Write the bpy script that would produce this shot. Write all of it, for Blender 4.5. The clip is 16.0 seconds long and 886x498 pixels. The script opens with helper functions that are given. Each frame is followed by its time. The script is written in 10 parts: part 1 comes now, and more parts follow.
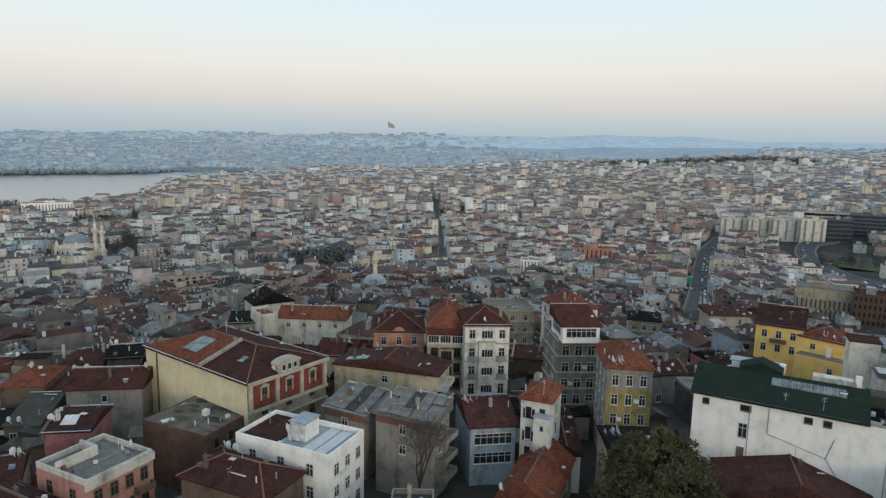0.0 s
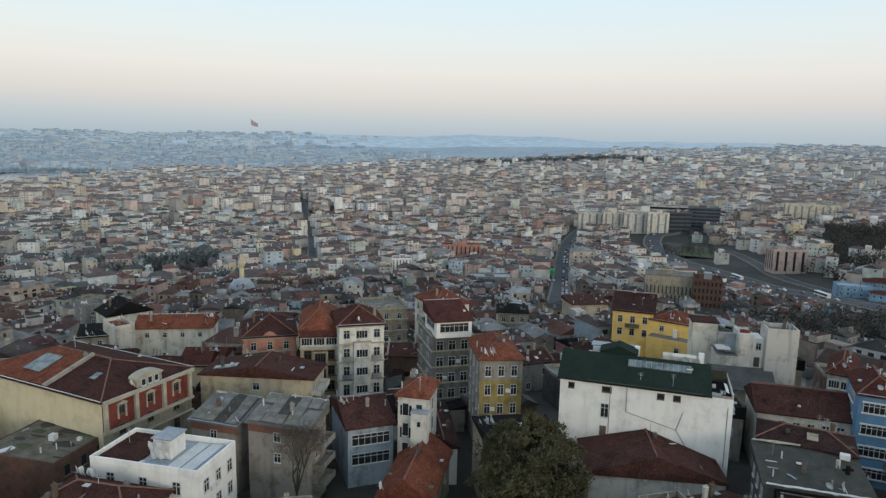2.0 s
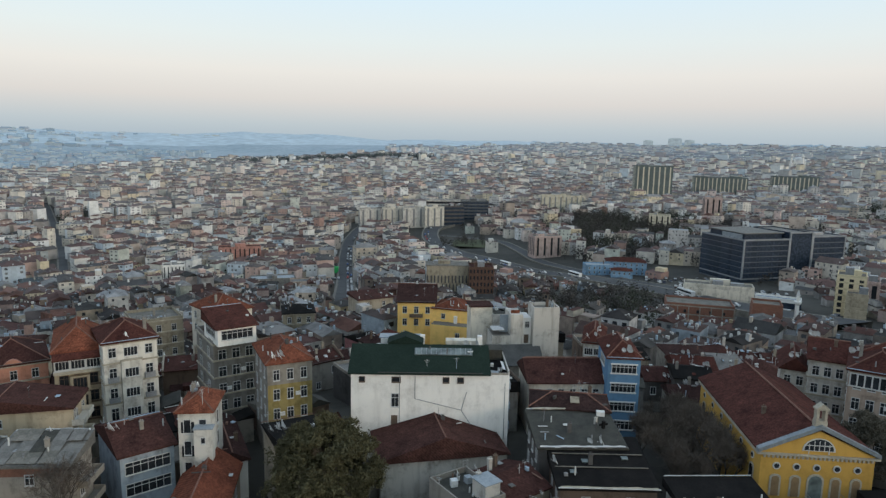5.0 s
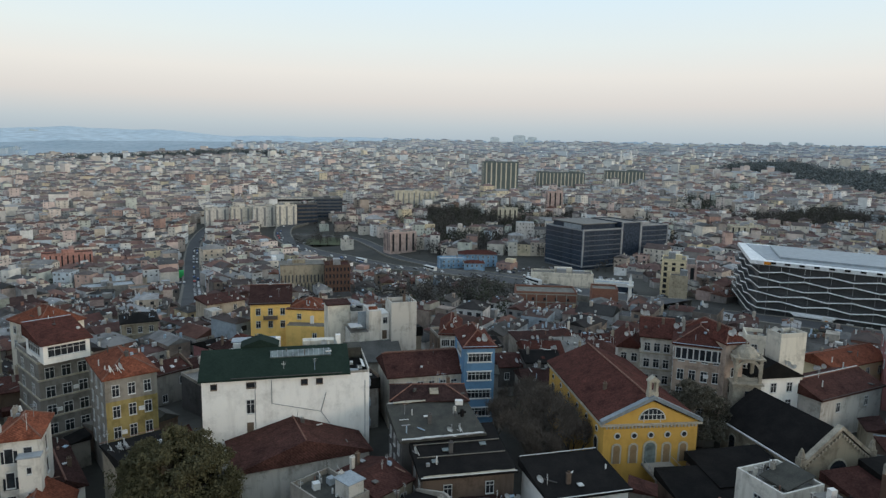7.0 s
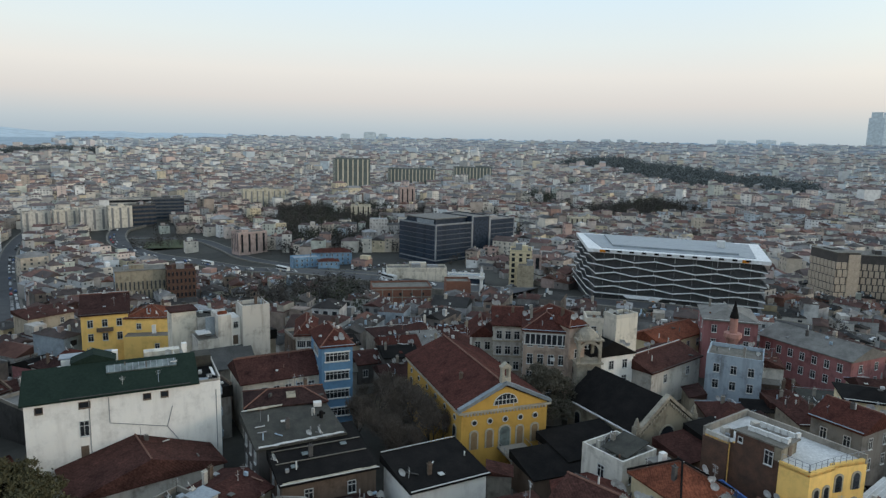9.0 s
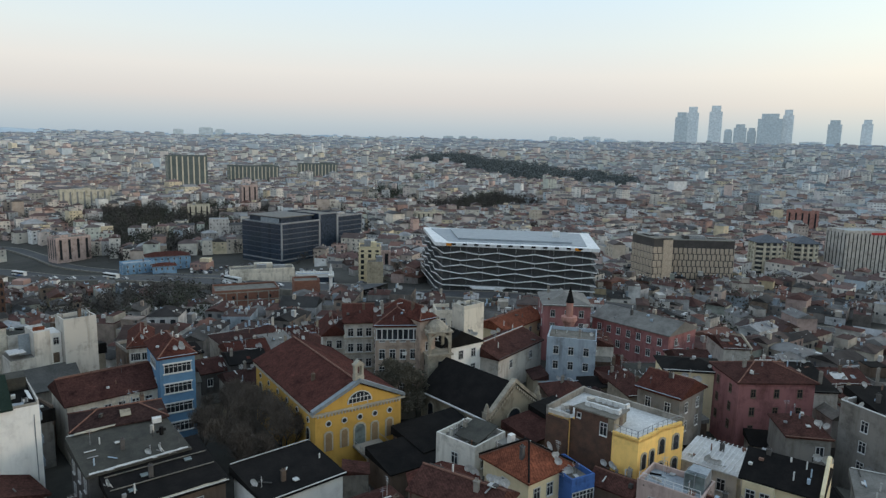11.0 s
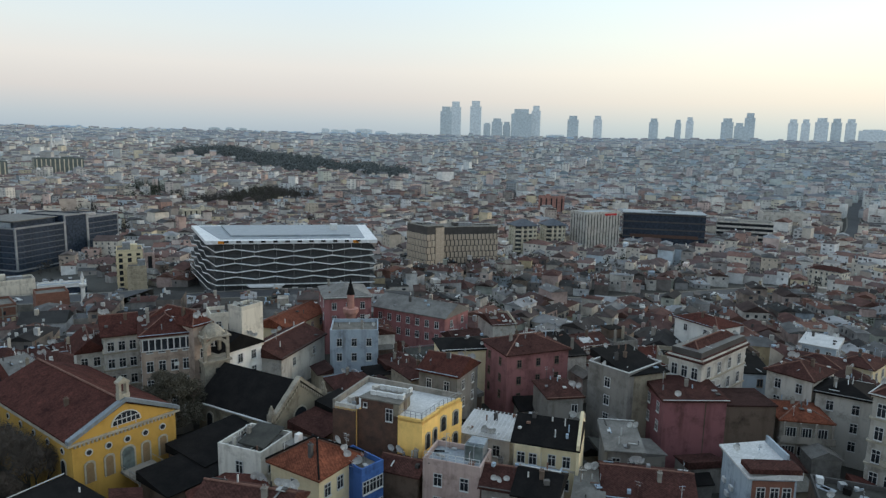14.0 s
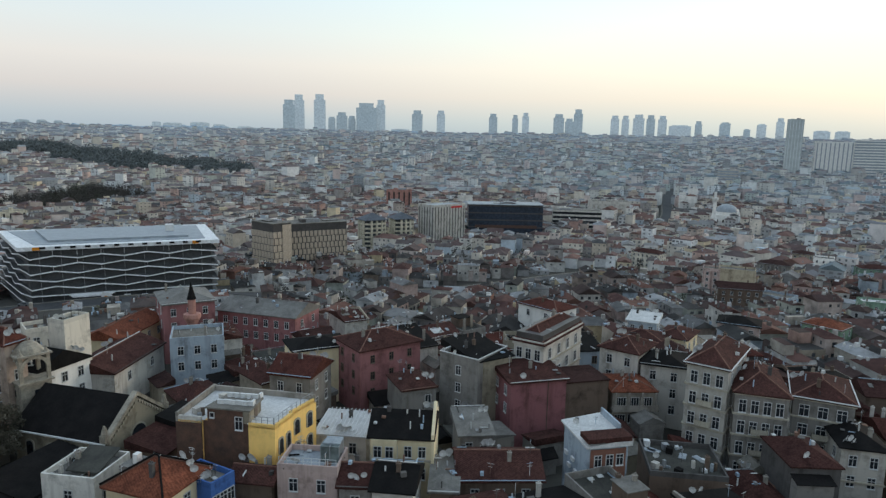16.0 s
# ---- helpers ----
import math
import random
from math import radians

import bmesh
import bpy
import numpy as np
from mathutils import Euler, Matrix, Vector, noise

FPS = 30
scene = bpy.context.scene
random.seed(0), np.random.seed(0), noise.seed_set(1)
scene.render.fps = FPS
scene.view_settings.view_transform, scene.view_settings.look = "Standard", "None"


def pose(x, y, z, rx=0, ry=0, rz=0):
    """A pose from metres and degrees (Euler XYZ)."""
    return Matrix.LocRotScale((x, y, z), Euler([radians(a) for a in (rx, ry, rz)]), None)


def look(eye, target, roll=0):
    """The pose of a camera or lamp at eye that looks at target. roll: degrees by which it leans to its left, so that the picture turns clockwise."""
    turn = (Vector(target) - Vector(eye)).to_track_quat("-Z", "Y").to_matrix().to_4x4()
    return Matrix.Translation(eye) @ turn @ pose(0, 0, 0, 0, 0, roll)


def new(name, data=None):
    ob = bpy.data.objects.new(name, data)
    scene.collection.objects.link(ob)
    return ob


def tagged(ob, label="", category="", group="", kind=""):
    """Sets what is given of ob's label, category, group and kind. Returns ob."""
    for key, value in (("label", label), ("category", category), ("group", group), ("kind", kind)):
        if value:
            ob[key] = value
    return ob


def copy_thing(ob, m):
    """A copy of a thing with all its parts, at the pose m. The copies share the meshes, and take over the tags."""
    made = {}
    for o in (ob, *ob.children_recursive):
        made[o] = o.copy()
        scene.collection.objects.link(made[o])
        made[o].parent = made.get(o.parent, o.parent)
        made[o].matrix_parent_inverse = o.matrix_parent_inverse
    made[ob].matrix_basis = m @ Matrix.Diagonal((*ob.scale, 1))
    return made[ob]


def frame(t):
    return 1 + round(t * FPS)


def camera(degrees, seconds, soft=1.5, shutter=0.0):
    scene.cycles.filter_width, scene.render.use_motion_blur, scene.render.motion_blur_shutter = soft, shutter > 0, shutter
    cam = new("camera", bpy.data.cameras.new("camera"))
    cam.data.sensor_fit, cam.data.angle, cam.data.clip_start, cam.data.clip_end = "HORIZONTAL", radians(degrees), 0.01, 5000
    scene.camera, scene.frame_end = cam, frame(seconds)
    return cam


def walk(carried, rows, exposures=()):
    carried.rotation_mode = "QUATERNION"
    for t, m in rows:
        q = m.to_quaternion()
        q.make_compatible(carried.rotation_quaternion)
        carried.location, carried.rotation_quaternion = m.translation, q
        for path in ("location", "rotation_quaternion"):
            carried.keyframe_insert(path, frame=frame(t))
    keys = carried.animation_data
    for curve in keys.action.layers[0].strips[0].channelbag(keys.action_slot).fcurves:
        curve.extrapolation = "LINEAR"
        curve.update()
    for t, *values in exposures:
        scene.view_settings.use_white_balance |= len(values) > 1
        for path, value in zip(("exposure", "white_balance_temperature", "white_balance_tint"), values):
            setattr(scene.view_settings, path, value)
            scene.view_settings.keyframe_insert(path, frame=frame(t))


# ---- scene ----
cam = camera(68.54, 16.0, soft=1.35)
EYE = 54.0
# t, x, y, z, yaw, pitch, roll: a hovering drone that turns to the right on the spot
ROWS = [
    (0.0, 0.000, 0.000, 0.000, 0.304, -9.285, -1.189),
    (0.5, -0.050, 0.063, -0.048, -2.427, -9.271, -1.217),
    (1.0, -0.090, 0.125, -0.095, -5.246, -9.199, -1.258),
    (1.5, -0.119, 0.187, -0.141, -8.133, -9.137, -1.279),
    (2.0, -0.138, 0.246, -0.186, -11.144, -9.103, -1.288),
    (2.5, -0.147, 0.305, -0.230, -14.223, -9.061, -1.274),
    (3.0, -0.148, 0.362, -0.271, -17.406, -9.010, -1.264),
    (3.5, -0.141, 0.417, -0.311, -20.637, -8.941, -1.252),
    (4.0, -0.127, 0.469, -0.349, -23.881, -8.911, -1.219),
    (6.5, 0.038, 0.695, -0.502, -39.946, -8.869, -1.244),
    (7.0, 0.085, 0.731, -0.524, -43.144, -8.895, -1.258),
    (7.5, 0.135, 0.764, -0.543, -46.339, -8.901, -1.259),
    (8.0, 0.188, 0.793, -0.559, -49.523, -8.914, -1.245),
    (8.5, 0.243, 0.818, -0.571, -52.750, -8.917, -1.245),
    (9.0, 0.299, 0.838, -0.579, -56.060, -8.903, -1.272),
    (11.5, 0.583, 0.874, -0.556, -72.757, -8.931, -1.234),
    (12.0, 0.636, 0.865, -0.538, -75.978, -8.939, -1.223),
    (12.5, 0.686, 0.852, -0.514, -79.220, -9.026, -1.225),
    (13.0, 0.732, 0.832, -0.486, -82.495, -9.084, -1.243),
    (13.5, 0.775, 0.807, -0.452, -85.785, -9.109, -1.225),
    (14.0, 0.813, 0.775, -0.412, -89.035, -9.178, -1.214),
    (14.5, 0.846, 0.737, -0.367, -92.322, -9.262, -1.219),
    (15.0, 0.873, 0.693, -0.316, -95.670, -9.281, -1.200),
    (15.5, 0.894, 0.642, -0.258, -99.042, -9.304, -1.179),
    (16.0, 0.908, 0.583, -0.195, -102.368, -9.404, -1.179),
]
walk(cam, [(t, pose(x, y, EYE + z, 90 + pitch, roll, yaw)) for t, x, y, z, yaw, pitch, roll in ROWS], exposures=[(0.0, 0.0, 6330, 10), (16.0, 0.0, 6330, 10)])


# ---- dusk sky and the last low sun ----
world = bpy.data.worlds.new("dusk_sky")
scene.world = world
world.use_nodes = True
wn, wl = world.node_tree.nodes, world.node_tree.links
wn.clear()
w_out = wn.new("ShaderNodeOutputWorld")
w_bg = wn.new("ShaderNodeBackground")
w_bg.inputs["Strength"].default_value = 1.0
w_tc = wn.new("ShaderNodeTexCoord")
w_sep = wn.new("ShaderNodeSeparateXYZ")
w_ramp = wn.new("ShaderNodeValToRGB")
w_map = wn.new("ShaderNodeMapRange")
w_map.inputs["From Min"].default_value, w_map.inputs["From Max"].default_value = -0.1, 0.9
SKY = ((0.0, (0.40, 0.48, 0.54)), (0.100, (0.44, 0.54, 0.61)), (0.130, (0.58, 0.65, 0.68)), (0.165, (0.80, 0.76, 0.72)), (0.205, (0.92, 0.88, 0.82)),
       (0.25, (0.88, 0.94, 0.92)), (0.31, (0.80, 0.95, 1.02)), (0.6, (0.66, 0.82, 0.98)), (1.0, (0.56, 0.72, 0.92)))
ramp_el = w_ramp.color_ramp.elements
ramp_el[0].position, ramp_el[0].color = SKY[0][0], (*SKY[0][1], 1)
ramp_el[1].position, ramp_el[1].color = SKY[-1][0], (*SKY[-1][1], 1)
for at, colour in SKY[1:-1]:
    ramp_el.new(at).color = (*colour, 1)
SUN_AZ, SUN_EL = radians(-158), radians(9)
w_sky = wn.new("ShaderNodeTexSky")
w_sky.sky_type, w_sky.sun_disc = "NISHITA", False
w_sky.sun_elevation, w_sky.sun_rotation = SUN_EL, -SUN_AZ
w_sky.air_density, w_sky.dust_density = 1.4, 2.5
w_dim = wn.new("ShaderNodeMixRGB")
w_dim.blend_type = "MULTIPLY"
w_dim.inputs["Fac"].default_value = 1.0
w_dim.inputs["Color2"].default_value = (0.1, 0.1, 0.1, 1)
# the sky brightens towards the side where the sun has gone
w_dot = wn.new("ShaderNodeVectorMath")
w_dot.operation = "DOT_PRODUCT"
w_dot.inputs[1].default_value = (-math.sin(SUN_AZ), math.cos(SUN_AZ), 0.1)
w_glow = wn.new("ShaderNodeMapRange")
w_glow.interpolation_type = "SMOOTHSTEP"
w_glow.inputs["From Min"].default_value, w_glow.inputs["From Max"].default_value = 0.15, 1.0
w_warm = wn.new("ShaderNodeMixRGB")
w_warm.blend_type = "MULTIPLY"
w_warm.inputs["Color2"].default_value = (1.32, 1.29, 1.14, 1)
w_add = wn.new("ShaderNodeMixRGB")
w_add.blend_type = "MIX"
w_add.inputs["Fac"].default_value = 0.12
wl.new(w_tc.outputs["Generated"], w_sep.inputs[0])
wl.new(w_sep.outputs["Z"], w_map.inputs["Value"])
wl.new(w_map.outputs[0], w_ramp.inputs[0])
wl.new(w_tc.outputs["Generated"], w_dot.inputs[0])
wl.new(w_dot.outputs["Value"], w_glow.inputs["Value"])
wl.new(w_glow.outputs[0], w_warm.inputs["Fac"])
wl.new(w_ramp.outputs[0], w_warm.inputs["Color1"])
wl.new(w_sky.outputs[0], w_dim.inputs["Color1"])
wl.new(w_warm.outputs[0], w_add.inputs["Color1"])
wl.new(w_dim.outputs[0], w_add.inputs["Color2"])
wl.new(w_add.outputs[0], w_bg.inputs["Color"])
wl.new(w_bg.outputs[0], w_out.inputs["Surface"])

sun = new("sun", bpy.data.lights.new("sun", "SUN"))
sun.data.energy, sun.data.angle, sun.data.color = 0.88, radians(14), (1.0, 0.86, 0.72)
sun.matrix_world = look((-math.sin(SUN_AZ) * 10, math.cos(SUN_AZ) * 10, math.sin(SUN_EL) * 10), (0, 0, 0))
scene.view_settings.exposure = 0.0


# ---- materials ----
MATS = {}


def node(nt, kind, **inputs):
    n = nt.nodes.new(kind)
    for key, value in inputs.items():
        n.inputs[key.replace("_", " ")].default_value = value
    return n


def base_material(name, rough=0.85, metal=0.0, spec=0.3):
    m = bpy.data.materials.new(name)
    m.use_nodes = True
    b = m.node_tree.nodes["Principled BSDF"]
    b.inputs["Roughness"].default_value, b.inputs["Metallic"].default_value = rough, metal
    b.inputs["Specular IOR Level"].default_value = spec
    MATS[name] = m
    return m, m.node_tree, b


def ramp_of(nt, stops, constant=False):
    r = nt.nodes.new("ShaderNodeValToRGB")
    r.color_ramp.interpolation = "CONSTANT" if constant else "LINEAR"
    e = r.color_ramp.elements
    e[0].position, e[0].color = stops[0][0], (*stops[0][1], 1)
    e[1].position, e[1].color = stops[-1][0], (*stops[-1][1], 1)
    for at, c in stops[1:-1]:
        e.new(at).color = (*c, 1)
    return r


def noise_of(nt, scale, detail=4, rough=0.6, stretch=None, coords="Object"):
    tc = nt.nodes.new("ShaderNodeTexCoord")
    n = node(nt, "ShaderNodeTexNoise", Scale=scale, Detail=detail, Roughness=rough)
    if stretch:
        mp = nt.nodes.new("ShaderNodeMapping")
        mp.inputs["Scale"].default_value = stretch
        nt.links.new(tc.outputs[coords], mp.inputs["Vector"])
        nt.links.new(mp.outputs[0], n.inputs["Vector"])
    else:
        nt.links.new(tc.outputs[coords], n.inputs["Vector"])
    return n


def multiply(nt, a, b, fac=1.0, kind="MULTIPLY"):
    m = nt.nodes.new("ShaderNodeMixRGB")
    m.blend_type = kind
    m.inputs["Fac"].default_value = fac
    for s, v in (("Color1", a), ("Color2", b)):
        if hasattr(v, "is_linked"):
            nt.links.new(v, m.inputs[s])
        else:
            m.inputs[s].default_value = (*v, 1)
    return m


def bump(nt, bsdf, height, strength=0.3, distance=0.03):
    b = node(nt, "ShaderNodeBump", Strength=strength, Distance=distance)
    nt.links.new(height, b.inputs["Height"])
    nt.links.new(b.outputs[0], bsdf.inputs["Normal"])


def plaster(name, colour, dirt=0.5, rough=0.9):
    """Painted render: rain streaks down the wall, blotches, and a fine grain."""
    m, nt, b = base_material(name, rough)
    streak = noise_of(nt, 1.0, 4, 0.6, (0.7, 0.7, 0.10))
    blotch = noise_of(nt, 0.30, 7, 0.72)
    grain = noise_of(nt, 9.0, 3, 0.6)
    r1 = ramp_of(nt, [(0.25, (1 - dirt * 0.6, 1 - dirt * 0.63, 1 - dirt * 0.66)), (0.50, (1, 1, 1))])
    r2 = ramp_of(nt, [(0.28, (1 - dirt * 0.95, 1 - dirt * 0.97, 1 - dirt * 1.0)), (0.50, (1, 1, 1)), (0.8, (1.06, 1.05, 1.02))])
    nt.links.new(streak.outputs["Fac"], r1.inputs[0])
    nt.links.new(blotch.outputs["Fac"], r2.inputs[0])
    oi = nt.nodes.new("ShaderNodeObjectInfo")
    rv = ramp_of(nt, [(0, (0.86, 0.86, 0.86)), (1, (1.06, 1.05, 1.04))])
    nt.links.new(oi.outputs["Random"], rv.inputs[0])
    c = multiply(nt, colour, r1.outputs[0])
    c = multiply(nt, c.outputs[0], r2.outputs[0])
    c = multiply(nt, c.outputs[0], rv.outputs[0])
    nt.links.new(c.outputs[0], b.inputs["Base Color"])
    bump(nt, b, grain.outputs["Fac"], 0.25, 0.02)
    return m


def tiles(name, colours, across=0.0):
    """Clay roof tiles: courses as relief, faded and dark patches, colour from roof to roof."""
    m, nt, b = base_material(name, 0.95, 0, 0.06)
    tc = nt.nodes.new("ShaderNodeTexCoord")
    wave = node(nt, "ShaderNodeTexWave", Scale=1.4, Distortion=1.2, Detail=2.0)
    wave.bands_direction = "DIAGONAL"
    nt.links.new(tc.outputs["Object"], wave.inputs["Vector"])
    oi = nt.nodes.new("ShaderNodeObjectInfo")
    pick = ramp_of(nt, colours)
    nt.links.new(oi.outputs["Random"], pick.inputs[0])
    patch = noise_of(nt, 0.5, 6, 0.7)
    rp = ramp_of(nt, [(0.3, (0.42, 0.44, 0.47)), (0.48, (0.95, 0.95, 0.95)), (0.60, (1.1, 1.08, 1.06)), (0.72, (1.6, 1.5, 1.45))])
    nt.links.new(patch.outputs["Fac"], rp.inputs[0])
    spot = noise_of(nt, 3.2, 4, 0.75)
    rs = ramp_of(nt, [(0.32, (0.55, 0.55, 0.56)), (0.68, (1.45, 1.42, 1.40))])
    nt.links.new(spot.outputs["Fac"], rs.inputs[0])
    rw = ramp_of(nt, [(0.0, (0.92, 0.92, 0.92)), (1, (1.04, 1.04, 1.04))])
    nt.links.new(wave.outputs["Fac"], rw.inputs[0])
    c = multiply(nt, pick.outputs[0], rp.outputs[0])
    c = multiply(nt, c.outputs[0], rs.outputs[0])
    c = multiply(nt, c.outputs[0], rw.outputs[0])
    nt.links.new(c.outputs[0], b.inputs["Base Color"])
    bump(nt, b, wave.outputs["Fac"], 0.5, 0.05)
    return m


def rough_stuff(name, a, c, scale=0.5, rough=0.9, metal=0.0, spec=0.3, relief=0.3):
    """A surface that wanders between two colours at two scales."""
    m, nt, b = base_material(name, rough, metal, spec)
    big, fine = noise_of(nt, scale, 6, 0.65), noise_of(nt, scale * 9, 4, 0.6)
    r = ramp_of(nt, [(0.32, a), (0.68, c)])
    nt.links.new(big.outputs["Fac"], r.inputs[0])
    rf = ramp_of(nt, [(0.3, (0.78, 0.78, 0.78)), (0.7, (1.15, 1.15, 1.15))])
    nt.links.new(fine.outputs["Fac"], rf.inputs[0])
    k = multiply(nt, r.outputs[0], rf.outputs[0])
    nt.links.new(k.outputs[0], b.inputs["Base Color"])
    bump(nt, b, fine.outputs["Fac"], relief, 0.05)
    return m


def island_palette(name, stops, rough=0.9, dirt=0.35):
    """One colour out of a palette for each piece of a joined mesh, with blotches."""
    m, nt, b = base_material(name, rough, 0, 0.08)
    g = nt.nodes.new("ShaderNodeNewGeometry")
    n = len(stops)
    pick = ramp_of(nt, [(i / n, s) for i, s in enumerate(stops)], True)
    nt.links.new(g.outputs["Random Per Island"], pick.inputs[0])
    blotch = noise_of(nt, 0.16, 5, 0.7)
    r2 = ramp_of(nt, [(0.3, (1 - dirt, 1 - dirt, 1 - dirt)), (0.6, (1.05, 1.05, 1.05))])
    nt.links.new(blotch.outputs["Fac"], r2.inputs[0])
    c = multiply(nt, pick.outputs[0], r2.outputs[0])
    nt.links.new(c.outputs[0], b.inputs["Base Color"])
    return m


def glass(name, colour, rough=0.08):
    m, nt, b = base_material(name, rough, 0.0, 0.5)
    oi = noise_of(nt, 0.6, 2)
    r = ramp_of(nt, [(0.35, tuple(v * 0.6 for v in colour)), (0.65, tuple(v * 1.4 for v in colour))])
    nt.links.new(oi.outputs["Fac"], r.inputs[0])
    nt.links.new(r.outputs[0], b.inputs["Base Color"])
    return m


WALLS = {
    "white": (0.78, 0.76, 0.72), "offwhite": (0.65, 0.60, 0.51), "cream": (0.68, 0.58, 0.38), "beige": (0.36, 0.31, 0.24),
    "yellow": (0.92, 0.60, 0.19), "ochre": (0.52, 0.31, 0.07), "mustard": (0.33, 0.26, 0.10), "pink": (0.42, 0.22, 0.18), "rose": (0.30, 0.135, 0.135),
    "maroon": (0.25, 0.105, 0.11), "red": (0.19, 0.048, 0.036), "blue": (0.13, 0.25, 0.39), "deepblue": (0.06, 0.14, 0.38), "paleblue": (0.36, 0.42, 0.48),
    "grey": (0.235, 0.22, 0.20), "darkgrey": (0.094, 0.088, 0.084), "concrete": (0.285, 0.26, 0.225), "peach": (0.45, 0.35, 0.285), "stone": (0.32, 0.28, 0.21),
    "brown": (0.14, 0.10, 0.075), "green": (0.20, 0.30, 0.22), "palepink": (0.50, 0.38, 0.34), "greywhite": (0.55, 0.52, 0.47), "ash": (0.46, 0.43, 0.38), "sand": (0.50, 0.42, 0.30), "ivory": (0.66, 0.63, 0.57), "salmon": (0.50, 0.24, 0.17),
    "skyblue": (0.20, 0.33, 0.47), "hotelcream": (0.60, 0.55, 0.43),
}
for key, colour in WALLS.items():
    plaster("plaster_" + key, colour, 0.27 if key in ("white", "ochre", "yellow", "blue", "cream") else 0.68)
tiles("tiles_dark", [(0, (0.040, 0.024, 0.022)), (0.5, (0.058, 0.027, 0.023)), (1, (0.074, 0.036, 0.030))])
tiles("tiles_hall", [(0, (0.056, 0.025, 0.021)), (1, (0.078, 0.031, 0.025))])
tiles("tiles_red", [(0, (0.066, 0.027, 0.022)), (1, (0.090, 0.034, 0.026))])
tiles("tiles_orange", [(0, (0.135, 0.048, 0.030)), (1, (0.18, 0.064, 0.038))])
rough_stuff("roof_black", (0.008, 0.008, 0.008), (0.018, 0.016, 0.015), 0.4, 0.95, 0.0, 0.08)
rough_stuff("roof_green", (0.013, 0.023, 0.018), (0.020, 0.033, 0.025), 0.3, 0.9, 0.0, 0.1)
rough_stuff("roof_greysheet", (0.105, 0.098, 0.088), (0.205, 0.195, 0.175), 0.5, 0.7)
rough_stuff("roof_olive", (0.036, 0.035, 0.030), (0.066, 0.063, 0.052), 0.6)
rough_stuff("roof_white", (0.48, 0.475, 0.46), (0.63, 0.62, 0.60), 0.4, 0.6)
rough_stuff("roof_bluegrey", (0.22, 0.25, 0.275), (0.34, 0.37, 0.39), 0.35, 0.5)
rough_stuff("roof_concrete", (0.10, 0.095, 0.08), (0.22, 0.20, 0.17), 0.4)
rough_stuff("brick", (0.16, 0.078, 0.056), (0.23, 0.108, 0.074), 0.8)
rough_stuff("tarp_grey", (0.065, 0.065, 0.063), (0.105, 0.103, 0.098), 0.4)
rough_stuff("twig_olive", (0.066, 0.060, 0.044), (0.115, 0.104, 0.078), 0.5)
rough_stuff("asphalt", (0.045, 0.047, 0.05), (0.075, 0.076, 0.078), 0.05)
rough_stuff("earth", (0.030, 0.029, 0.025), (0.062, 0.058, 0.048), 0.03)
rough_stuff("lawn", (0.045, 0.06, 0.028), (0.085, 0.09, 0.045), 0.03)
rough_stuff("old_stone", (0.19, 0.165, 0.128), (0.40, 0.355, 0.28), 0.7)
rough_stuff("ridge_clay", (0.13, 0.060, 0.042), (0.22, 0.12, 0.09), 1.2)
rough_stuff("slate", (0.055, 0.062, 0.075), (0.095, 0.105, 0.12), 0.4, 0.6)
rough_stuff("stone_trim", (0.30, 0.27, 0.21), (0.44, 0.40, 0.32), 0.6)
rough_stuff("lead", (0.17, 0.20, 0.22), (0.26, 0.29, 0.31), 0.4, 0.55, 0.3)
rough_stuff("metal_white", (0.55, 0.55, 0.54), (0.68, 0.68, 0.66), 0.7, 0.5)
rough_stuff("metal_grey", (0.22, 0.23, 0.24), (0.34, 0.35, 0.36), 0.7, 0.5, 0.4)
rough_stuff("frame_white", (0.42, 0.42, 0.41), (0.56, 0.56, 0.54), 0.9, 0.6)
rough_stuff("frame_brown", (0.10, 0.07, 0.05), (0.15, 0.11, 0.08), 0.9, 0.6)
rough_stuff("bark", (0.035, 0.030, 0.024), (0.065, 0.055, 0.045), 1.5)
rough_stuff("leaf_olive", (0.056, 0.052, 0.026), (0.100, 0.090, 0.044), 0.35)
rough_stuff("slab_moss", (0.060, 0.055, 0.036), (0.185, 0.160, 0.125), 0.35)
# foliage seen far off: blue-grey haze mixed into both leaf colours
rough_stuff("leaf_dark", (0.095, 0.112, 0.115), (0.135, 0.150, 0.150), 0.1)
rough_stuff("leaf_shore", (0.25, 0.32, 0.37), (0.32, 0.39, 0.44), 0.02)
rough_stuff("leaf_street", (0.030, 0.036, 0.026), (0.060, 0.062, 0.040), 0.05)
rough_stuff("twig_dark", (0.046, 0.041, 0.037), (0.078, 0.070, 0.062), 0.1)
rough_stuff("twig", (0.075, 0.060, 0.048), (0.125, 0.100, 0.080), 0.5)
glass("window_glass", (0.025, 0.028, 0.033))
glass("office_glass", (0.030, 0.041, 0.060), 0.15)
glass("skylight_glass", (0.13, 0.155, 0.148), 0.25)
rough_stuff("red_paint", (0.45, 0.03, 0.03), (0.52, 0.04, 0.04), 0.5)
rough_stuff("green_paint", (0.05, 0.42, 0.12), (0.06, 0.5, 0.15), 0.5)
rough_stuff("orange_paint", (0.6, 0.22, 0.02), (0.7, 0.26, 0.03), 0.5)
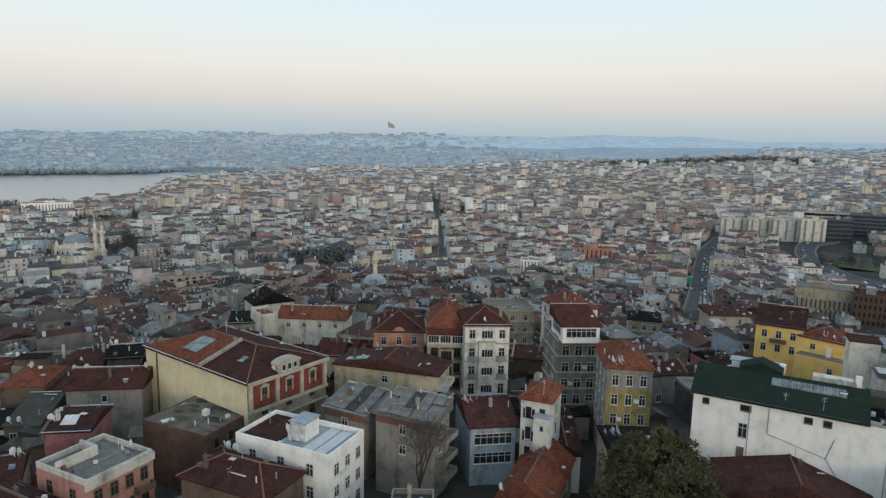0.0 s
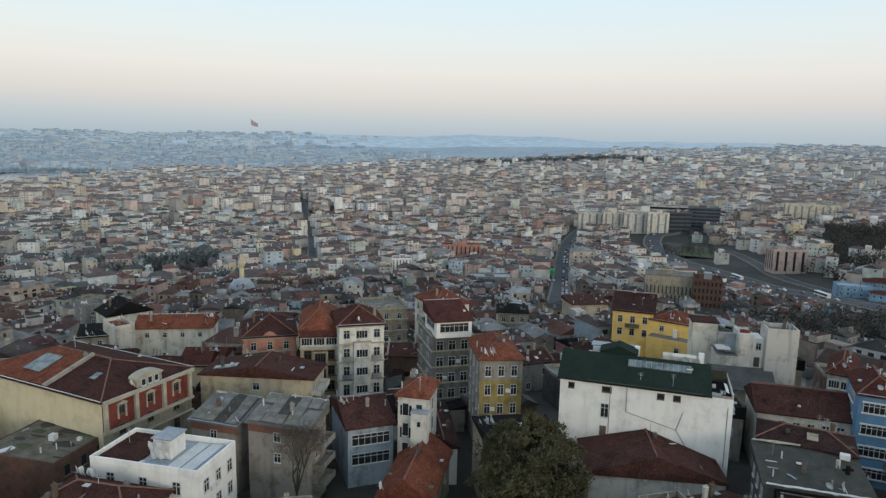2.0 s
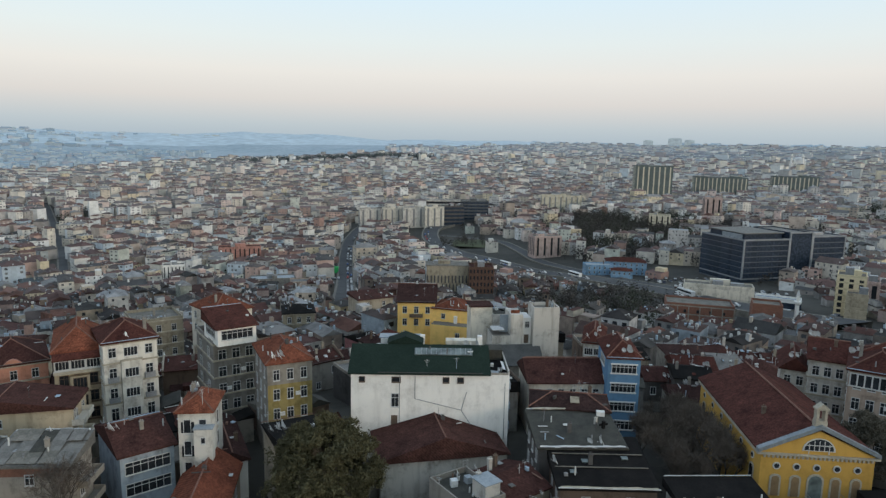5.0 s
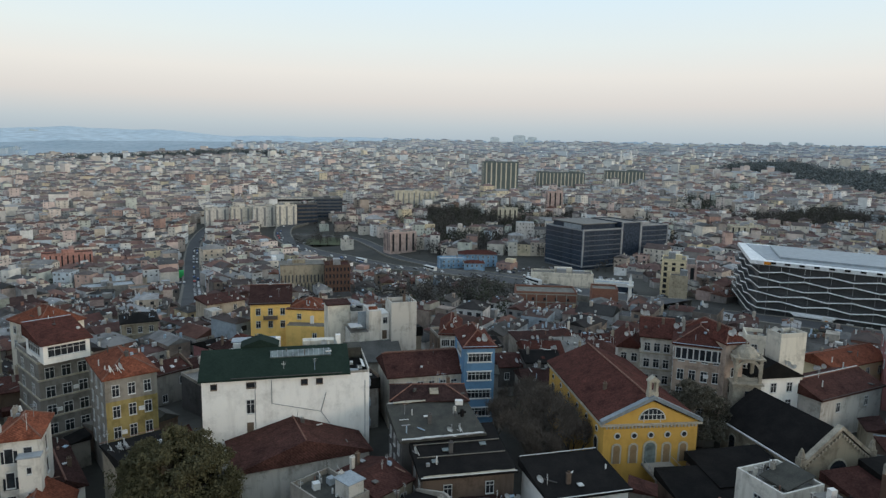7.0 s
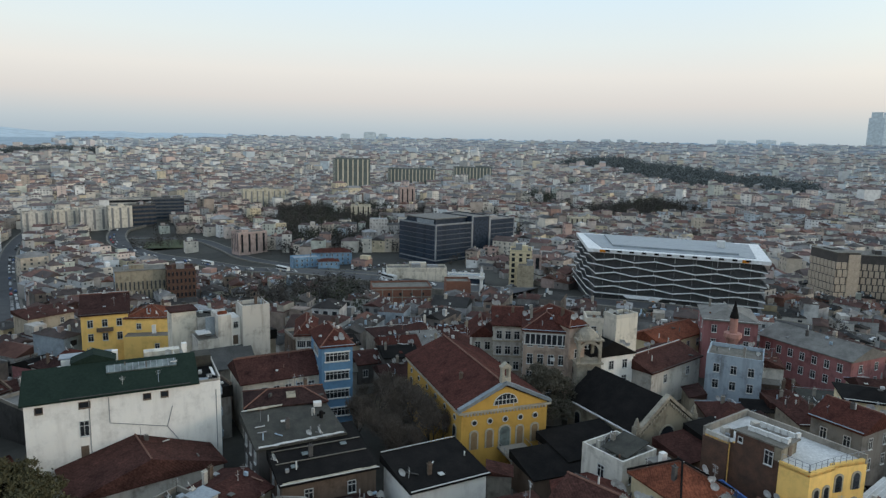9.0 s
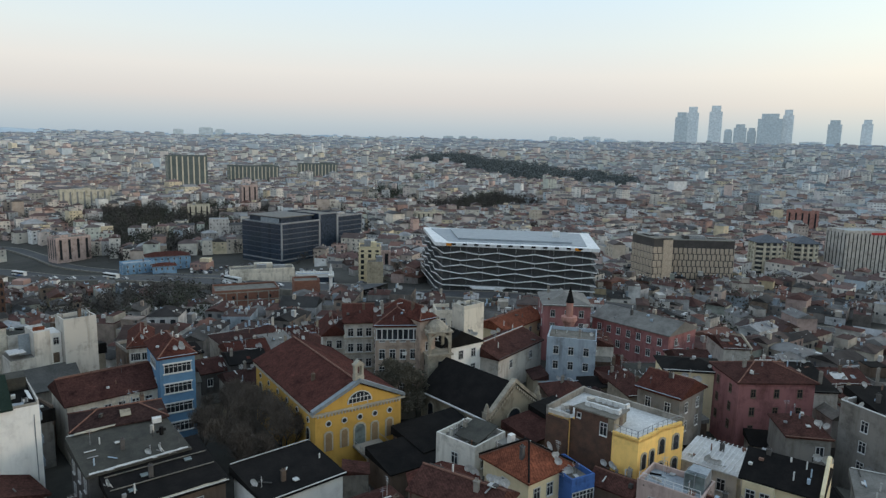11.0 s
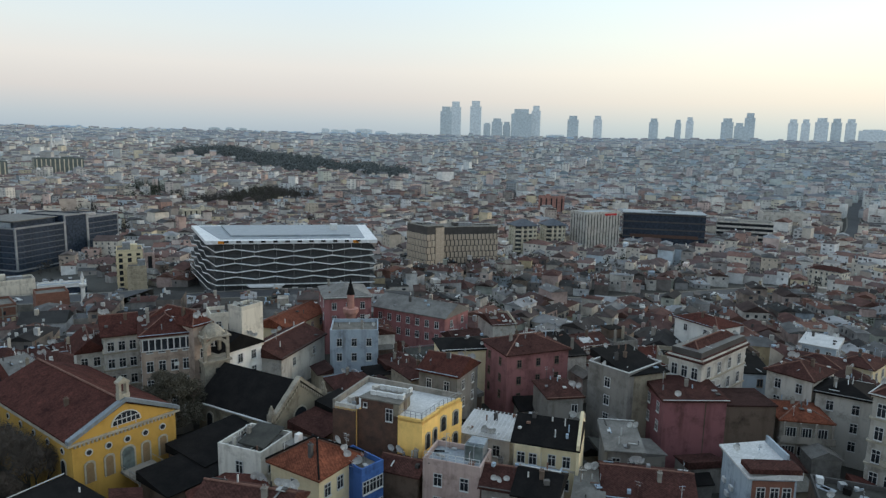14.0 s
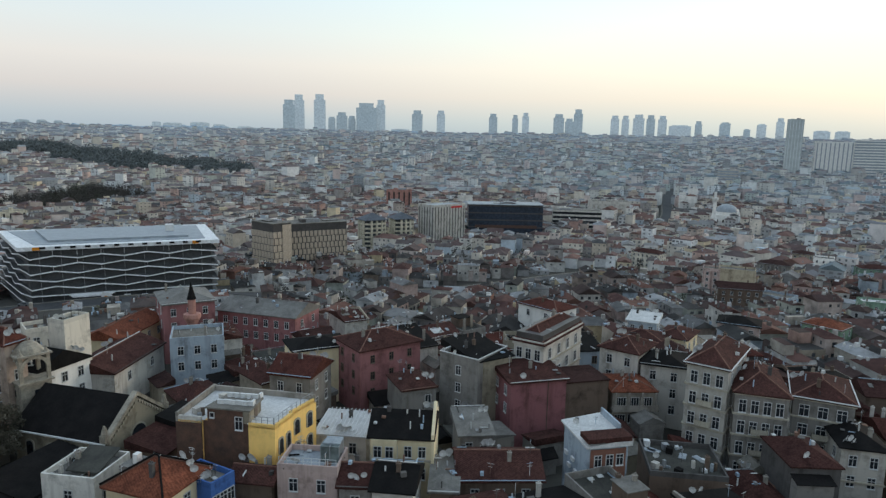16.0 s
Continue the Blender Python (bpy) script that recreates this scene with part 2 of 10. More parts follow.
HOUSE_COLOURS = [(0.68, 0.61, 0.51), (0.71, 0.63, 0.53), (0.62, 0.47, 0.42), (0.66, 0.55, 0.49), (0.58, 0.38, 0.31), (0.53, 0.44, 0.34), (0.74, 0.71, 0.66), (0.77, 0.74, 0.69),
                 (0.48, 0.46, 0.44), (0.40, 0.39, 0.38), (0.56, 0.55, 0.54), (0.66, 0.54, 0.35), (0.33, 0.18, 0.14), (0.24, 0.21, 0.19), (0.37, 0.29, 0.23), (0.47, 0.54, 0.60),
                 (0.51, 0.53, 0.46), (0.78, 0.77, 0.75), (0.60, 0.54, 0.46), (0.30, 0.27, 0.25), (0.70, 0.66, 0.60), (0.45, 0.36, 0.30), (0.64, 0.58, 0.50), (0.72, 0.72, 0.72)]
ROOF_COLOURS = [(0.105, 0.046, 0.038), (0.085, 0.038, 0.031), (0.125, 0.056, 0.043), (0.070, 0.044, 0.038), (0.145, 0.062, 0.043), (0.060, 0.050, 0.046), (0.095, 0.070, 0.062), (0.042, 0.038, 0.037),
                (0.180, 0.080, 0.055), (0.090, 0.052, 0.043), (0.21, 0.20, 0.19), (0.115, 0.056, 0.046), (0.075, 0.042, 0.037), (0.30, 0.30, 0.30)]


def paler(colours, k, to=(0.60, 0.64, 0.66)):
    """Colours drawn towards a grey: the haze of distance mixed into walls and roofs."""
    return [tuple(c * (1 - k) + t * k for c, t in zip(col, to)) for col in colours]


island_palette("city_walls", [tuple(v * 0.66 for v in c) for c in HOUSE_COLOURS], 0.9, 0.6)
island_palette("city_roofs", [tuple(sum(c) / 3 + (v - sum(c) / 3) * 0.75 for v in c) for c in ROOF_COLOURS + [(0.05, 0.048, 0.046), (0.075, 0.068, 0.062), (0.14, 0.135, 0.13)]], 0.9, 0.55)
# the farther the district, the more haze is blended into its colours
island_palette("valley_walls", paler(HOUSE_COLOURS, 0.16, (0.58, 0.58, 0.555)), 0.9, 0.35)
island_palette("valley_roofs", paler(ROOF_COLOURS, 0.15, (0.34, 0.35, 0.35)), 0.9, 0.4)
# cool haze over the waterside mixed into these two palettes
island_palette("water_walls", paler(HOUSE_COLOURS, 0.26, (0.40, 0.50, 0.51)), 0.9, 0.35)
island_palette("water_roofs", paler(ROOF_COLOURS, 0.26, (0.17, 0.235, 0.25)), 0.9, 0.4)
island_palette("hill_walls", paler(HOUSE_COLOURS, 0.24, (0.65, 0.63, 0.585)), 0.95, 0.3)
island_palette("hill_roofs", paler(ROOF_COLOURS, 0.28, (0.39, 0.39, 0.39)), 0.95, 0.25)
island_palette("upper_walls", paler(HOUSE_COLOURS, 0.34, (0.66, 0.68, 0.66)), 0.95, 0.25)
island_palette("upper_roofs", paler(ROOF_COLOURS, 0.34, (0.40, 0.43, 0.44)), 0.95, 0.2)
# blue-grey haze put into the colours of the right-hand quarter
island_palette("hazed_walls", paler(HOUSE_COLOURS, 0.36, (0.56, 0.65, 0.70)), 0.95, 0.25)
island_palette("hazed_roofs", paler(ROOF_COLOURS, 0.36, (0.34, 0.44, 0.48)), 0.95, 0.2)
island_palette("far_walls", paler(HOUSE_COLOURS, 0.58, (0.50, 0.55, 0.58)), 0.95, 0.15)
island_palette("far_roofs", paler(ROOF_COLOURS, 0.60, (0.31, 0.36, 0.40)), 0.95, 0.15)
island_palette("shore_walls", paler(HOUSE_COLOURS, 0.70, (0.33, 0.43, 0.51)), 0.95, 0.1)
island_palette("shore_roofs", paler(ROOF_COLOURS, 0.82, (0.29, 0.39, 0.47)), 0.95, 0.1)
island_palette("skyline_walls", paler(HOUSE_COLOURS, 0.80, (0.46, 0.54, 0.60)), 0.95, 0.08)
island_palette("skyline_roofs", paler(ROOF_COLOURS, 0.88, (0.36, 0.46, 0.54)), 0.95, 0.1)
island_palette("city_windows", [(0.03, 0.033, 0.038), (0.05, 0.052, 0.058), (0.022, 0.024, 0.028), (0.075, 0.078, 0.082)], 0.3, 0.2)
# panes paler with distance: the contrast lost to haze is in the colour
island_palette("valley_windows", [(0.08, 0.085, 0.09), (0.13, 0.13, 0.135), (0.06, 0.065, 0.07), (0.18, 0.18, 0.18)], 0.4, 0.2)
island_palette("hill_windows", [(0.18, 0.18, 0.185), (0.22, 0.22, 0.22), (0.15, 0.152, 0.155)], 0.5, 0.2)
island_palette("car_paint", [(0.55, 0.55, 0.55), (0.06, 0.06, 0.065), (0.25, 0.26, 0.27), (0.60, 0.60, 0.58), (0.10, 0.10, 0.11), (0.40, 0.40, 0.41), (0.05, 0.06, 0.09), (0.50, 0.50, 0.49), (0.14, 0.06, 0.05)], 0.35, 0.1)
# far ground tones with the haze already in the colour
rough_stuff("hazed_far_land", (0.46, 0.54, 0.585), (0.51, 0.58, 0.62), 0.002, 1.0)
rough_stuff("hazed_land", (0.30, 0.37, 0.41), (0.37, 0.43, 0.47), 0.004, 1.0)
# skyline tower colours, paled by haze in the paint itself
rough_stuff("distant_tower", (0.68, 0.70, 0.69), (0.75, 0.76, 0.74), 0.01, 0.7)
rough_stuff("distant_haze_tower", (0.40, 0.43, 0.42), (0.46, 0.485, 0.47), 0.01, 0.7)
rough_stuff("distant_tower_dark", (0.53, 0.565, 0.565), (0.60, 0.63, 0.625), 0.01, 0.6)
m_water, nt_water, b_water = base_material("water", 0.18, 0.0, 0.5)
b_water.inputs["Base Color"].default_value = (0.10, 0.13, 0.15, 1)
water_noise = noise_of(nt_water, 0.05, 5, 0.6)
bump(nt_water, b_water, water_noise.outputs["Fac"], 0.12, 2.0)
rough_stuff("brown_blind", (0.20, 0.13, 0.07), (0.28, 0.19, 0.10), 0.8)
rough_stuff("ribbon_white", (0.66, 0.67, 0.67), (0.78, 0.78, 0.77), 0.1, 0.5)
rough_stuff("office_edge", (0.20, 0.21, 0.22), (0.30, 0.31, 0.32), 0.1, 0.5)
rough_stuff("office_trim", (0.070, 0.078, 0.092), (0.11, 0.12, 0.135), 0.05, 0.5)
rough_stuff("brick_dark", (0.07, 0.046, 0.036), (0.14, 0.075, 0.052), 0.8)
island_palette("roof_bits", [(0.50, 0.50, 0.49), (0.26, 0.26, 0.26), (0.08, 0.075, 0.07), (0.14, 0.13, 0.12), (0.20, 0.12, 0.09), (0.34, 0.42, 0.50), (0.55, 0.55, 0.53), (0.60, 0.59, 0.56)], 0.8, 0.3)
rough_stuff("tower_green", (0.085, 0.105, 0.10), (0.13, 0.15, 0.145), 0.1, 0.5)
rough_stuff("far_dark", (0.06, 0.065, 0.07), (0.10, 0.105, 0.11), 0.1, 0.5)
# glass of far blocks, its tone lifted by haze
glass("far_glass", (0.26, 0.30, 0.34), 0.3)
rough_stuff("deck_dark", (0.045, 0.047, 0.050), (0.085, 0.087, 0.090), 0.15, 0.5)
# red flag cloth greyed for the haze in front of it
rough_stuff("flag_red_hazed", (0.36, 0.27, 0.29), (0.42, 0.32, 0.33), 0.5)
rough_stuff("hotel_dark", (0.050, 0.046, 0.044), (0.085, 0.078, 0.074), 0.1, 0.4)
rough_stuff("hotel_tan", (0.42, 0.345, 0.265), (0.52, 0.43, 0.335), 0.15, 0.8)

# height of the ground by bearing (degrees to the left of the first view) and distance
R_NODES = [0, 130, 220, 320, 500, 750, 1100, 1600, 2000, 2400, 3500, 4900]
LIE = {
    42: [0, 0, -12, -28, -50, -57, -60.5, -78, -72, -46, 22, 66],
    28: [0, 0, -12, -28, -51, -53, -56, -74, -70, -52, 15, 74],
    21: [0, 0, -12, -28, -51, -50, -40, -52, -68, -62, 10, 84],
    8: [0, 0, -12, -28, -52, -54, -34, -38, -44, -58, -10, 102],
    -15: [0, 0, -12, -28, -52, -55, -36, -14, -6, -8, 5, 124],
    -27: [1, 1, -11, -26, -47, -48, -32, -6, 20, 30, 48, 112],
    -45: [2, 2, -8, -22, -38, -36, -25, -3, 16, 34, 72, 92],
    -75: [4, 4, -3, -13, -28, -30, -15, 10, 30, 48, 80, 85],
    -105: [2, 2, -8, -20, -30, -30, -14, 14, 38, 58, 82, 85],
    -145: [0, 0, -8, -20, -32, -30, -10, 18, 40, 58, 82, 85],
}
AZ_NODES = sorted(LIE)
LIE_GRID = np.array([LIE[a] for a in AZ_NODES], float)


def lie(x, y):
    """Height of the ground at x, y (arrays), shaped to fit the camera's view."""
    x, y = np.asarray(x, float), np.asarray(y, float)
    r, az = np.hypot(x, y), np.degrees(np.arctan2(-x, y))
    az = np.where(az > 130, 42, az)
    i = np.clip(np.searchsorted(AZ_NODES, az) - 1, 0, len(AZ_NODES) - 2)
    a0, a1 = np.array(AZ_NODES)[i], np.array(AZ_NODES)[i + 1]
    u = np.clip((az - a0) / (a1 - a0), 0, 1)
    u = u * u * (3 - 2 * u)
    j = np.clip(np.searchsorted(R_NODES, r, side="right") - 1, 0, len(R_NODES) - 2)
    r0, r1 = np.array(R_NODES)[j], np.array(R_NODES)[j + 1]
    v = np.clip((r - r0) / (r1 - r0), 0, 1)
    v = v * v * (3 - 2 * v) * 0.5 + v * 0.5
    near = LIE_GRID[i, j] * (1 - u) + LIE_GRID[i + 1, j] * u
    far = LIE_GRID[i, j + 1] * (1 - u) + LIE_GRID[i + 1, j + 1] * u
    hills = np.clip((r - 3300) / 1500, 0, 1) * (7 * np.sin(az * 0.31 + 0.6) + 5 * np.sin(az * 0.83) + 3 * np.sin(az * 1.9 + 2))
    return near * (1 - v) + far * v + hills


# ---- builders ----
class Shape:
    """Gathers corners and faces of one mesh."""

    def __init__(self):
        self.v, self.f, self.m = [], [], []

    def face(self, *pts, mat=0):
        n = len(self.v)
        self.v.extend(tuple(p) for p in pts)
        self.f.append(tuple(range(n, n + len(pts))))
        self.m.append(mat)

    def prism(self, ring, z0, z1, mat=0, top=True, bottom=True, cap=None):
        """An upright prism over a ring of (x, y); one connected piece."""
        n, k = len(self.v), len(ring)
        self.v.extend((x, y, z0) for x, y in ring)
        self.v.extend((x, y, z1) for x, y in ring)
        for i in range(k):
            j = (i + 1) % k
            self.f.append((n + i, n + j, n + k + j, n + k + i))
            self.m.append(mat)
        if top:
            self.f.append(tuple(range(n + k, n + 2 * k)))
            self.m.append(mat if cap is None else cap)
        if bottom:
            self.f.append(tuple(range(n + k - 1, n - 1, -1)))
            self.m.append(mat)
        return self

    def box(self, x0, y0, z0, x1, y1, z1, mat=0):
        return self.prism([(x0, y0), (x1, y0), (x1, y1), (x0, y1)], z0, z1, mat)

    def poly(self, verts, faces, mat=0):
        n = len(self.v)
        self.v.extend(tuple(p) for p in verts)
        for f in faces:
            self.f.append(tuple(n + i for i in f))
            self.m.append(mat)
        return self

    def lathe(self, profile, sides=12, x=0.0, y=0.0, mat=0):
        """Turned form from (radius, z) pairs."""
        n = len(self.v)
        for r, z in profile:
            for k in range(sides):
                a = 2 * math.pi * k / sides
                self.v.append((x + r * math.cos(a), y + r * math.sin(a), z))
        for i in range(len(profile) - 1):
            for k in range(sides):
                a, b = n + i * sides + k, n + i * sides + (k + 1) % sides
                self.f.append((a, b, b + sides, a + sides))
                self.m.append(mat)
        self.f.append(tuple(n + (len(profile) - 1) * sides + k for k in range(sides)))
        self.m.append(mat)
        return self

    def tube(self, a, b, ra, rb, sides=6, mat=0):
        a, b = Vector(a), Vector(b)
        q = (b - a).to_track_quat("Z", "Y")
        n = len(self.v)
        for p, r in ((a, ra), (b, rb)):
            for k in range(sides):
                ang = 2 * math.pi * k / sides
                self.v.append(tuple(p + q @ Vector((r * math.cos(ang), r * math.sin(ang), 0))))
        for k in range(sides):
            j = (k + 1) % sides
            self.f.append((n + k, n + j, n + sides + j, n + sides + k))
            self.m.append(mat)
        return self

    def mesh(self, name, *mats):
        me = bpy.data.meshes.new(name)
        me.from_pydata(self.v, [], self.f)
        for m in mats:
            me.materials.append(MATS[m])
        if len(mats) > 1:
            me.polygons.foreach_set("material_index", self.m)
        me.update()
        me.shade_flat()
        return me


def part(name, data, parent, label="", at=None):
    """One mesh as a part under a thing or under another part."""
    ob = new(name, data)
    ob.parent = parent
    if at is not None:
        ob.matrix_basis = at
    return tagged(ob, label) if label else ob


def thing(name, x, y, z, rz, label, category, group="", kind=""):
    ob = new(name)
    ob.matrix_basis = pose(x, y, z, 0, 0, rz)
    return tagged(ob, label, category, group, kind)


SHARED = {}
ROOFS = []  # place and shape of the roofs near by


def shared(key, make):
    if key not in SHARED:
        SHARED[key] = make()
    return SHARED[key]


def lattice(xs, zs, holes_x, holes_z, fronts, back, glass_at=None):
    """A slotted frame in one piece: a grid of bars at xs and zs with the named cells left open, or glazed."""
    s, nx, nz = Shape(), len(xs), len(zs)
    for y in (0, 1):
        s.v.extend((x, fronts[k] if y == 0 else back, z) for k, z in enumerate(zs) for x in xs)

    def at(side, i, k):
        return side * nx * nz + k * nx + i

    def is_open(i, k):
        return not (0 <= i < nx - 1 and 0 <= k < nz - 1) or (i in holes_x and k in holes_z)
    for i in range(nx - 1):
        for k in range(nz - 1):
            if is_open(i, k):
                if glass_at is not None:
                    s.f.append((at(1, i, k), at(1, i + 1, k), at(1, i + 1, k + 1), at(1, i, k + 1)))
                    s.m.append(1)
                continue
            s.f.append((at(0, i, k), at(0, i + 1, k), at(0, i + 1, k + 1), at(0, i, k + 1)))
            s.m.append(0)
            for di, dk, a, b in ((-1, 0, (i, k + 1), (i, k)), (1, 0, (i + 1, k), (i + 1, k + 1)), (0, -1, (i, k), (i + 1, k)), (0, 1, (i + 1, k + 1), (i, k + 1))):
                if is_open(i + di, k + dk):
                    s.f.append((at(0, *b), at(0, *a), at(1, *a), at(1, *b)))
                    s.m.append(0)
    return s


def window_meshes(w, h, style, frame):
    """Frame (with mullions and sill) and pane of a window, standing in the xz plane, outside towards -y."""
    b = 0.09
    n = {"sash": 1, "wide": 3, "single": 0, "strip": 5}[style]
    xs = [-w / 2 - b, -w / 2]
    for i in range(n):
        x = -w / 2 + w * (i + 1) / (n + 1)
        xs += [x - 0.035, x + 0.035]
    xs += [w / 2, w / 2 + b]
    zs, holes = [-b - 0.07, -b, 0.0, h, h + b], (2,)
    if style in ("sash", "strip"):
        zs, holes = [-b - 0.07, -b, 0.0, h * 0.68, h * 0.68 + 0.07, h, h + b], (2, 4)
    s = lattice(xs, zs, range(1, len(xs), 2), holes, [-0.2, -0.2] + [-0.1] * (len(zs) - 2), 0.02)
    p = Shape().box(-w / 2, -0.03, 0, w / 2, 0.015, h)
    return s.mesh("window", frame), p.mesh("pane", "window_glass")


def put_window(parent, x, y, z, rz, w=1.0, h=1.6, style="sash", frame="frame_white"):
    fm, pm = shared(("win", w, h, style, frame), lambda: window_meshes(w, h, style, frame))
    o = part("window", fm, parent, at=pose(x, y, z, 0, 0, rz))
    part("pane", pm, o)
    return o


def plain_window(parent, x, y, z, rz, frame="frame_white"):
    """A window seen small: frame and pane in one mesh."""
    def make():
        s = lattice([-0.6, -0.5, -0.04, 0.04, 0.5, 0.6], [-0.16, -0.08, 0.0, 1.5, 1.6], (1, 3), (2,), [-0.18, -0.18, -0.09, -0.09, -0.09], -0.02, 1)
        return s.mesh("window", frame, "window_glass")
    return part("window", shared(("plain", frame), make), parent, at=pose(x, y, z, 0, 0, rz))


def roof_shape(w, d, kind, rise, over=0.45, thick=0.22, slopes=1):
    """A closed roof body over a w x d footprint, its eaves at z 0."""
    s = Shape()
    a, b = w / 2 + over, d / 2 + over
    if kind == "flat":
        return s.box(-w / 2 + 0.25, -d / 2 + 0.25, -0.3, w / 2 - 0.25, d / 2 - 0.25, 0.06)
    base = [(-a, -b), (a, -b), (a, b), (-a, b)]
    low = [(x, y, -thick) for x, y in base] + [(x, y, 0.0) for x, y in base]
    sides = [(0, 1, 5, 4), (1, 2, 6, 5), (2, 3, 7, 6), (3, 0, 4, 7), (3, 2, 1, 0)]
    if kind == "hip":
        if a >= b:
            tops = [(-(a - b) - 0.01, 0, rise), (a - b + 0.01, 0, rise)]
            faces = [(4, 5, 9, 8), (5, 6, 9), (6, 7, 8, 9), (7, 4, 8)]
        else:
            tops = [(0, -(b - a) - 0.01, rise), (0, b - a + 0.01, rise)]
            faces = [(4, 5, 8), (5, 6, 9, 8), (6, 7, 9), (7, 4, 8, 9)]
    elif kind == "gable_x":
        tops = [(-a, 0, rise), (a, 0, rise)]
        faces = [(4, 5, 9, 8), (5, 6, 9), (6, 7, 8, 9), (7, 4, 8)]
    elif kind == "gable_y":
        tops = [(0, -b, rise), (0, b, rise)]
        faces = [(4, 5, 8), (5, 6, 9, 8), (6, 7, 9), (7, 4, 8, 9)]
    elif kind == "shed":
        tops = [(a, b, rise), (-a, b, rise)]
        faces = [(4, 5, 8, 9), (5, 6, 8), (6, 7, 9, 8), (7, 4, 9)]
    return s.poly(low + tops, sides + faces)


def wall_shape(w, d, h, kind, rise, foot=3.0):
    """Walls down into the slope; gable ends go up under the roof; flat roofs get a parapet."""
    s = Shape()
    a, b = w / 2, d / 2
    if kind == "flat":
        return s.box(-a, -b, -foot, a, b, h - 0.35)
    s.box(-a, -b, -foot, a, b, h - 0.18)
    k = rise * 0.93
    if kind == "gable_x":
        for sx in (-1, 1):
            s.poly([(sx * a, -b, h - 0.2), (sx * a, b, h - 0.2), (sx * a, 0, h + k), (sx * (a - 0.3), -b, h - 0.2), (sx * (a - 0.3), b, h - 0.2), (sx * (a - 0.3), 0, h + k)],
                   [(0, 1, 2), (3, 5, 4), (0, 2, 5, 3), (1, 4, 5, 2)])
    elif kind == "gable_y":
        for sy in (-1, 1):
            s.poly([(-a, sy * b, h - 0.2), (a, sy * b, h - 0.2), (0, sy * b, h + k), (-a, sy * (b - 0.3), h - 0.2), (a, sy * (b - 0.3), h - 0.2), (0, sy * (b - 0.3), h + k)],
                   [(0, 1, 2), (3, 5, 4), (0, 2, 5, 3), (1, 4, 5, 2)])
    elif kind == "shed":
        s.poly([(-a, -b, h - 0.2), (a, -b, h - 0.2), (a, b, h + k), (-a, b, h + k), (-a, b, h - 0.2), (a, b, h - 0.2)], [(4, 0, 3), (1, 5, 2), (4, 5, 2, 3)])
    return s


def ring_shape(w, d, t, z0, z1):
    """A low wall round a w x d roof, t thick, all one piece."""
    a, b = w / 2, d / 2
    o, i = [(-a, -b), (a, -b), (a, b), (-a, b)], [(-a + t, -b + t), (a - t, -b + t), (a - t, b - t), (-a + t, b - t)]
    v = [(x, y, z) for z in (z0, z1) for x, y in o + i]
    f = []
    for k in range(4):
        j = (k + 1) % 4
        f += [(k, j, 8 + j, 8 + k), (4 + j, 4 + k, 12 + k, 12 + j), (8 + k, 8 + j, 12 + j, 12 + k), (j, k, 4 + k, 4 + j)]
    return Shape().poly(v, f)


FOOTPRINTS = []  # centre, half sizes and turn of everything that stands on its own ground


def footprint(x, y, w, d, rz, margin=0.6):
    c, s = math.cos(radians(rz)), math.sin(radians(rz))
    FOOTPRINTS.append((x, y, w / 2 + margin, d / 2 + margin, c, s))


def clear_of(x, y, half):
    for fx, fy, a, b, c, s in FOOTPRINTS:
        dx, dy = x - fx, y - fy
        if abs(dx) > a + b + half and abs(dy) > a + b + half:
            continue
        u, v = dx * c + dy * s, -dx * s + dy * c
        if abs(u) < a + half and abs(v) < b + half:
            return False
    return True


def chimney(parent, x, y, z0, z1, wall="brown"):
    s = Shape().box(-0.27, -0.22, 0, 0.27, 0.22, z1 - z0).box(-0.33, -0.28, z1 - z0, 0.33, 0.28, z1 - z0 + 0.12)
    s.lathe([(0.08, z1 - z0 + 0.12), (0.08, z1 - z0 + 0.42)], 6, -0.12).lathe([(0.08, z1 - z0 + 0.12), (0.08, z1 - z0 + 0.38)], 6, 0.12)
    part("chimney", s.mesh("chimney", "plaster_" + wall), parent, at=pose(x, y, z0))


def ridge_shape(w, d, kind, rise, over=0.45):
    """Half-round tiles along the ridge and the hips of a roof."""
    a, b = w / 2 + over, d / 2 + over
    s = Shape()
    if kind == "gable_x":
        return s.tube((-a, 0, rise + 0.02), (a, 0, rise + 0.02), 0.13, 0.13, 6)
    if kind == "gable_y":
        return s.tube((0, -b, rise + 0.02), (0, b, rise + 0.02), 0.13, 0.13, 6)
    e, g = (a - b, 0) if a >= b else (0, b - a)
    for sx in (-1, 1):
        for sy in (-1, 1):
            s.tube((sx * a, sy * b, 0.02), (sx * e, sy * g, rise + 0.02), 0.12, 0.12, 6)
    return s.tube((-e, -g, rise + 0.02), (e + 0.01, g + 0.01, rise + 0.02), 0.13, 0.13, 6)


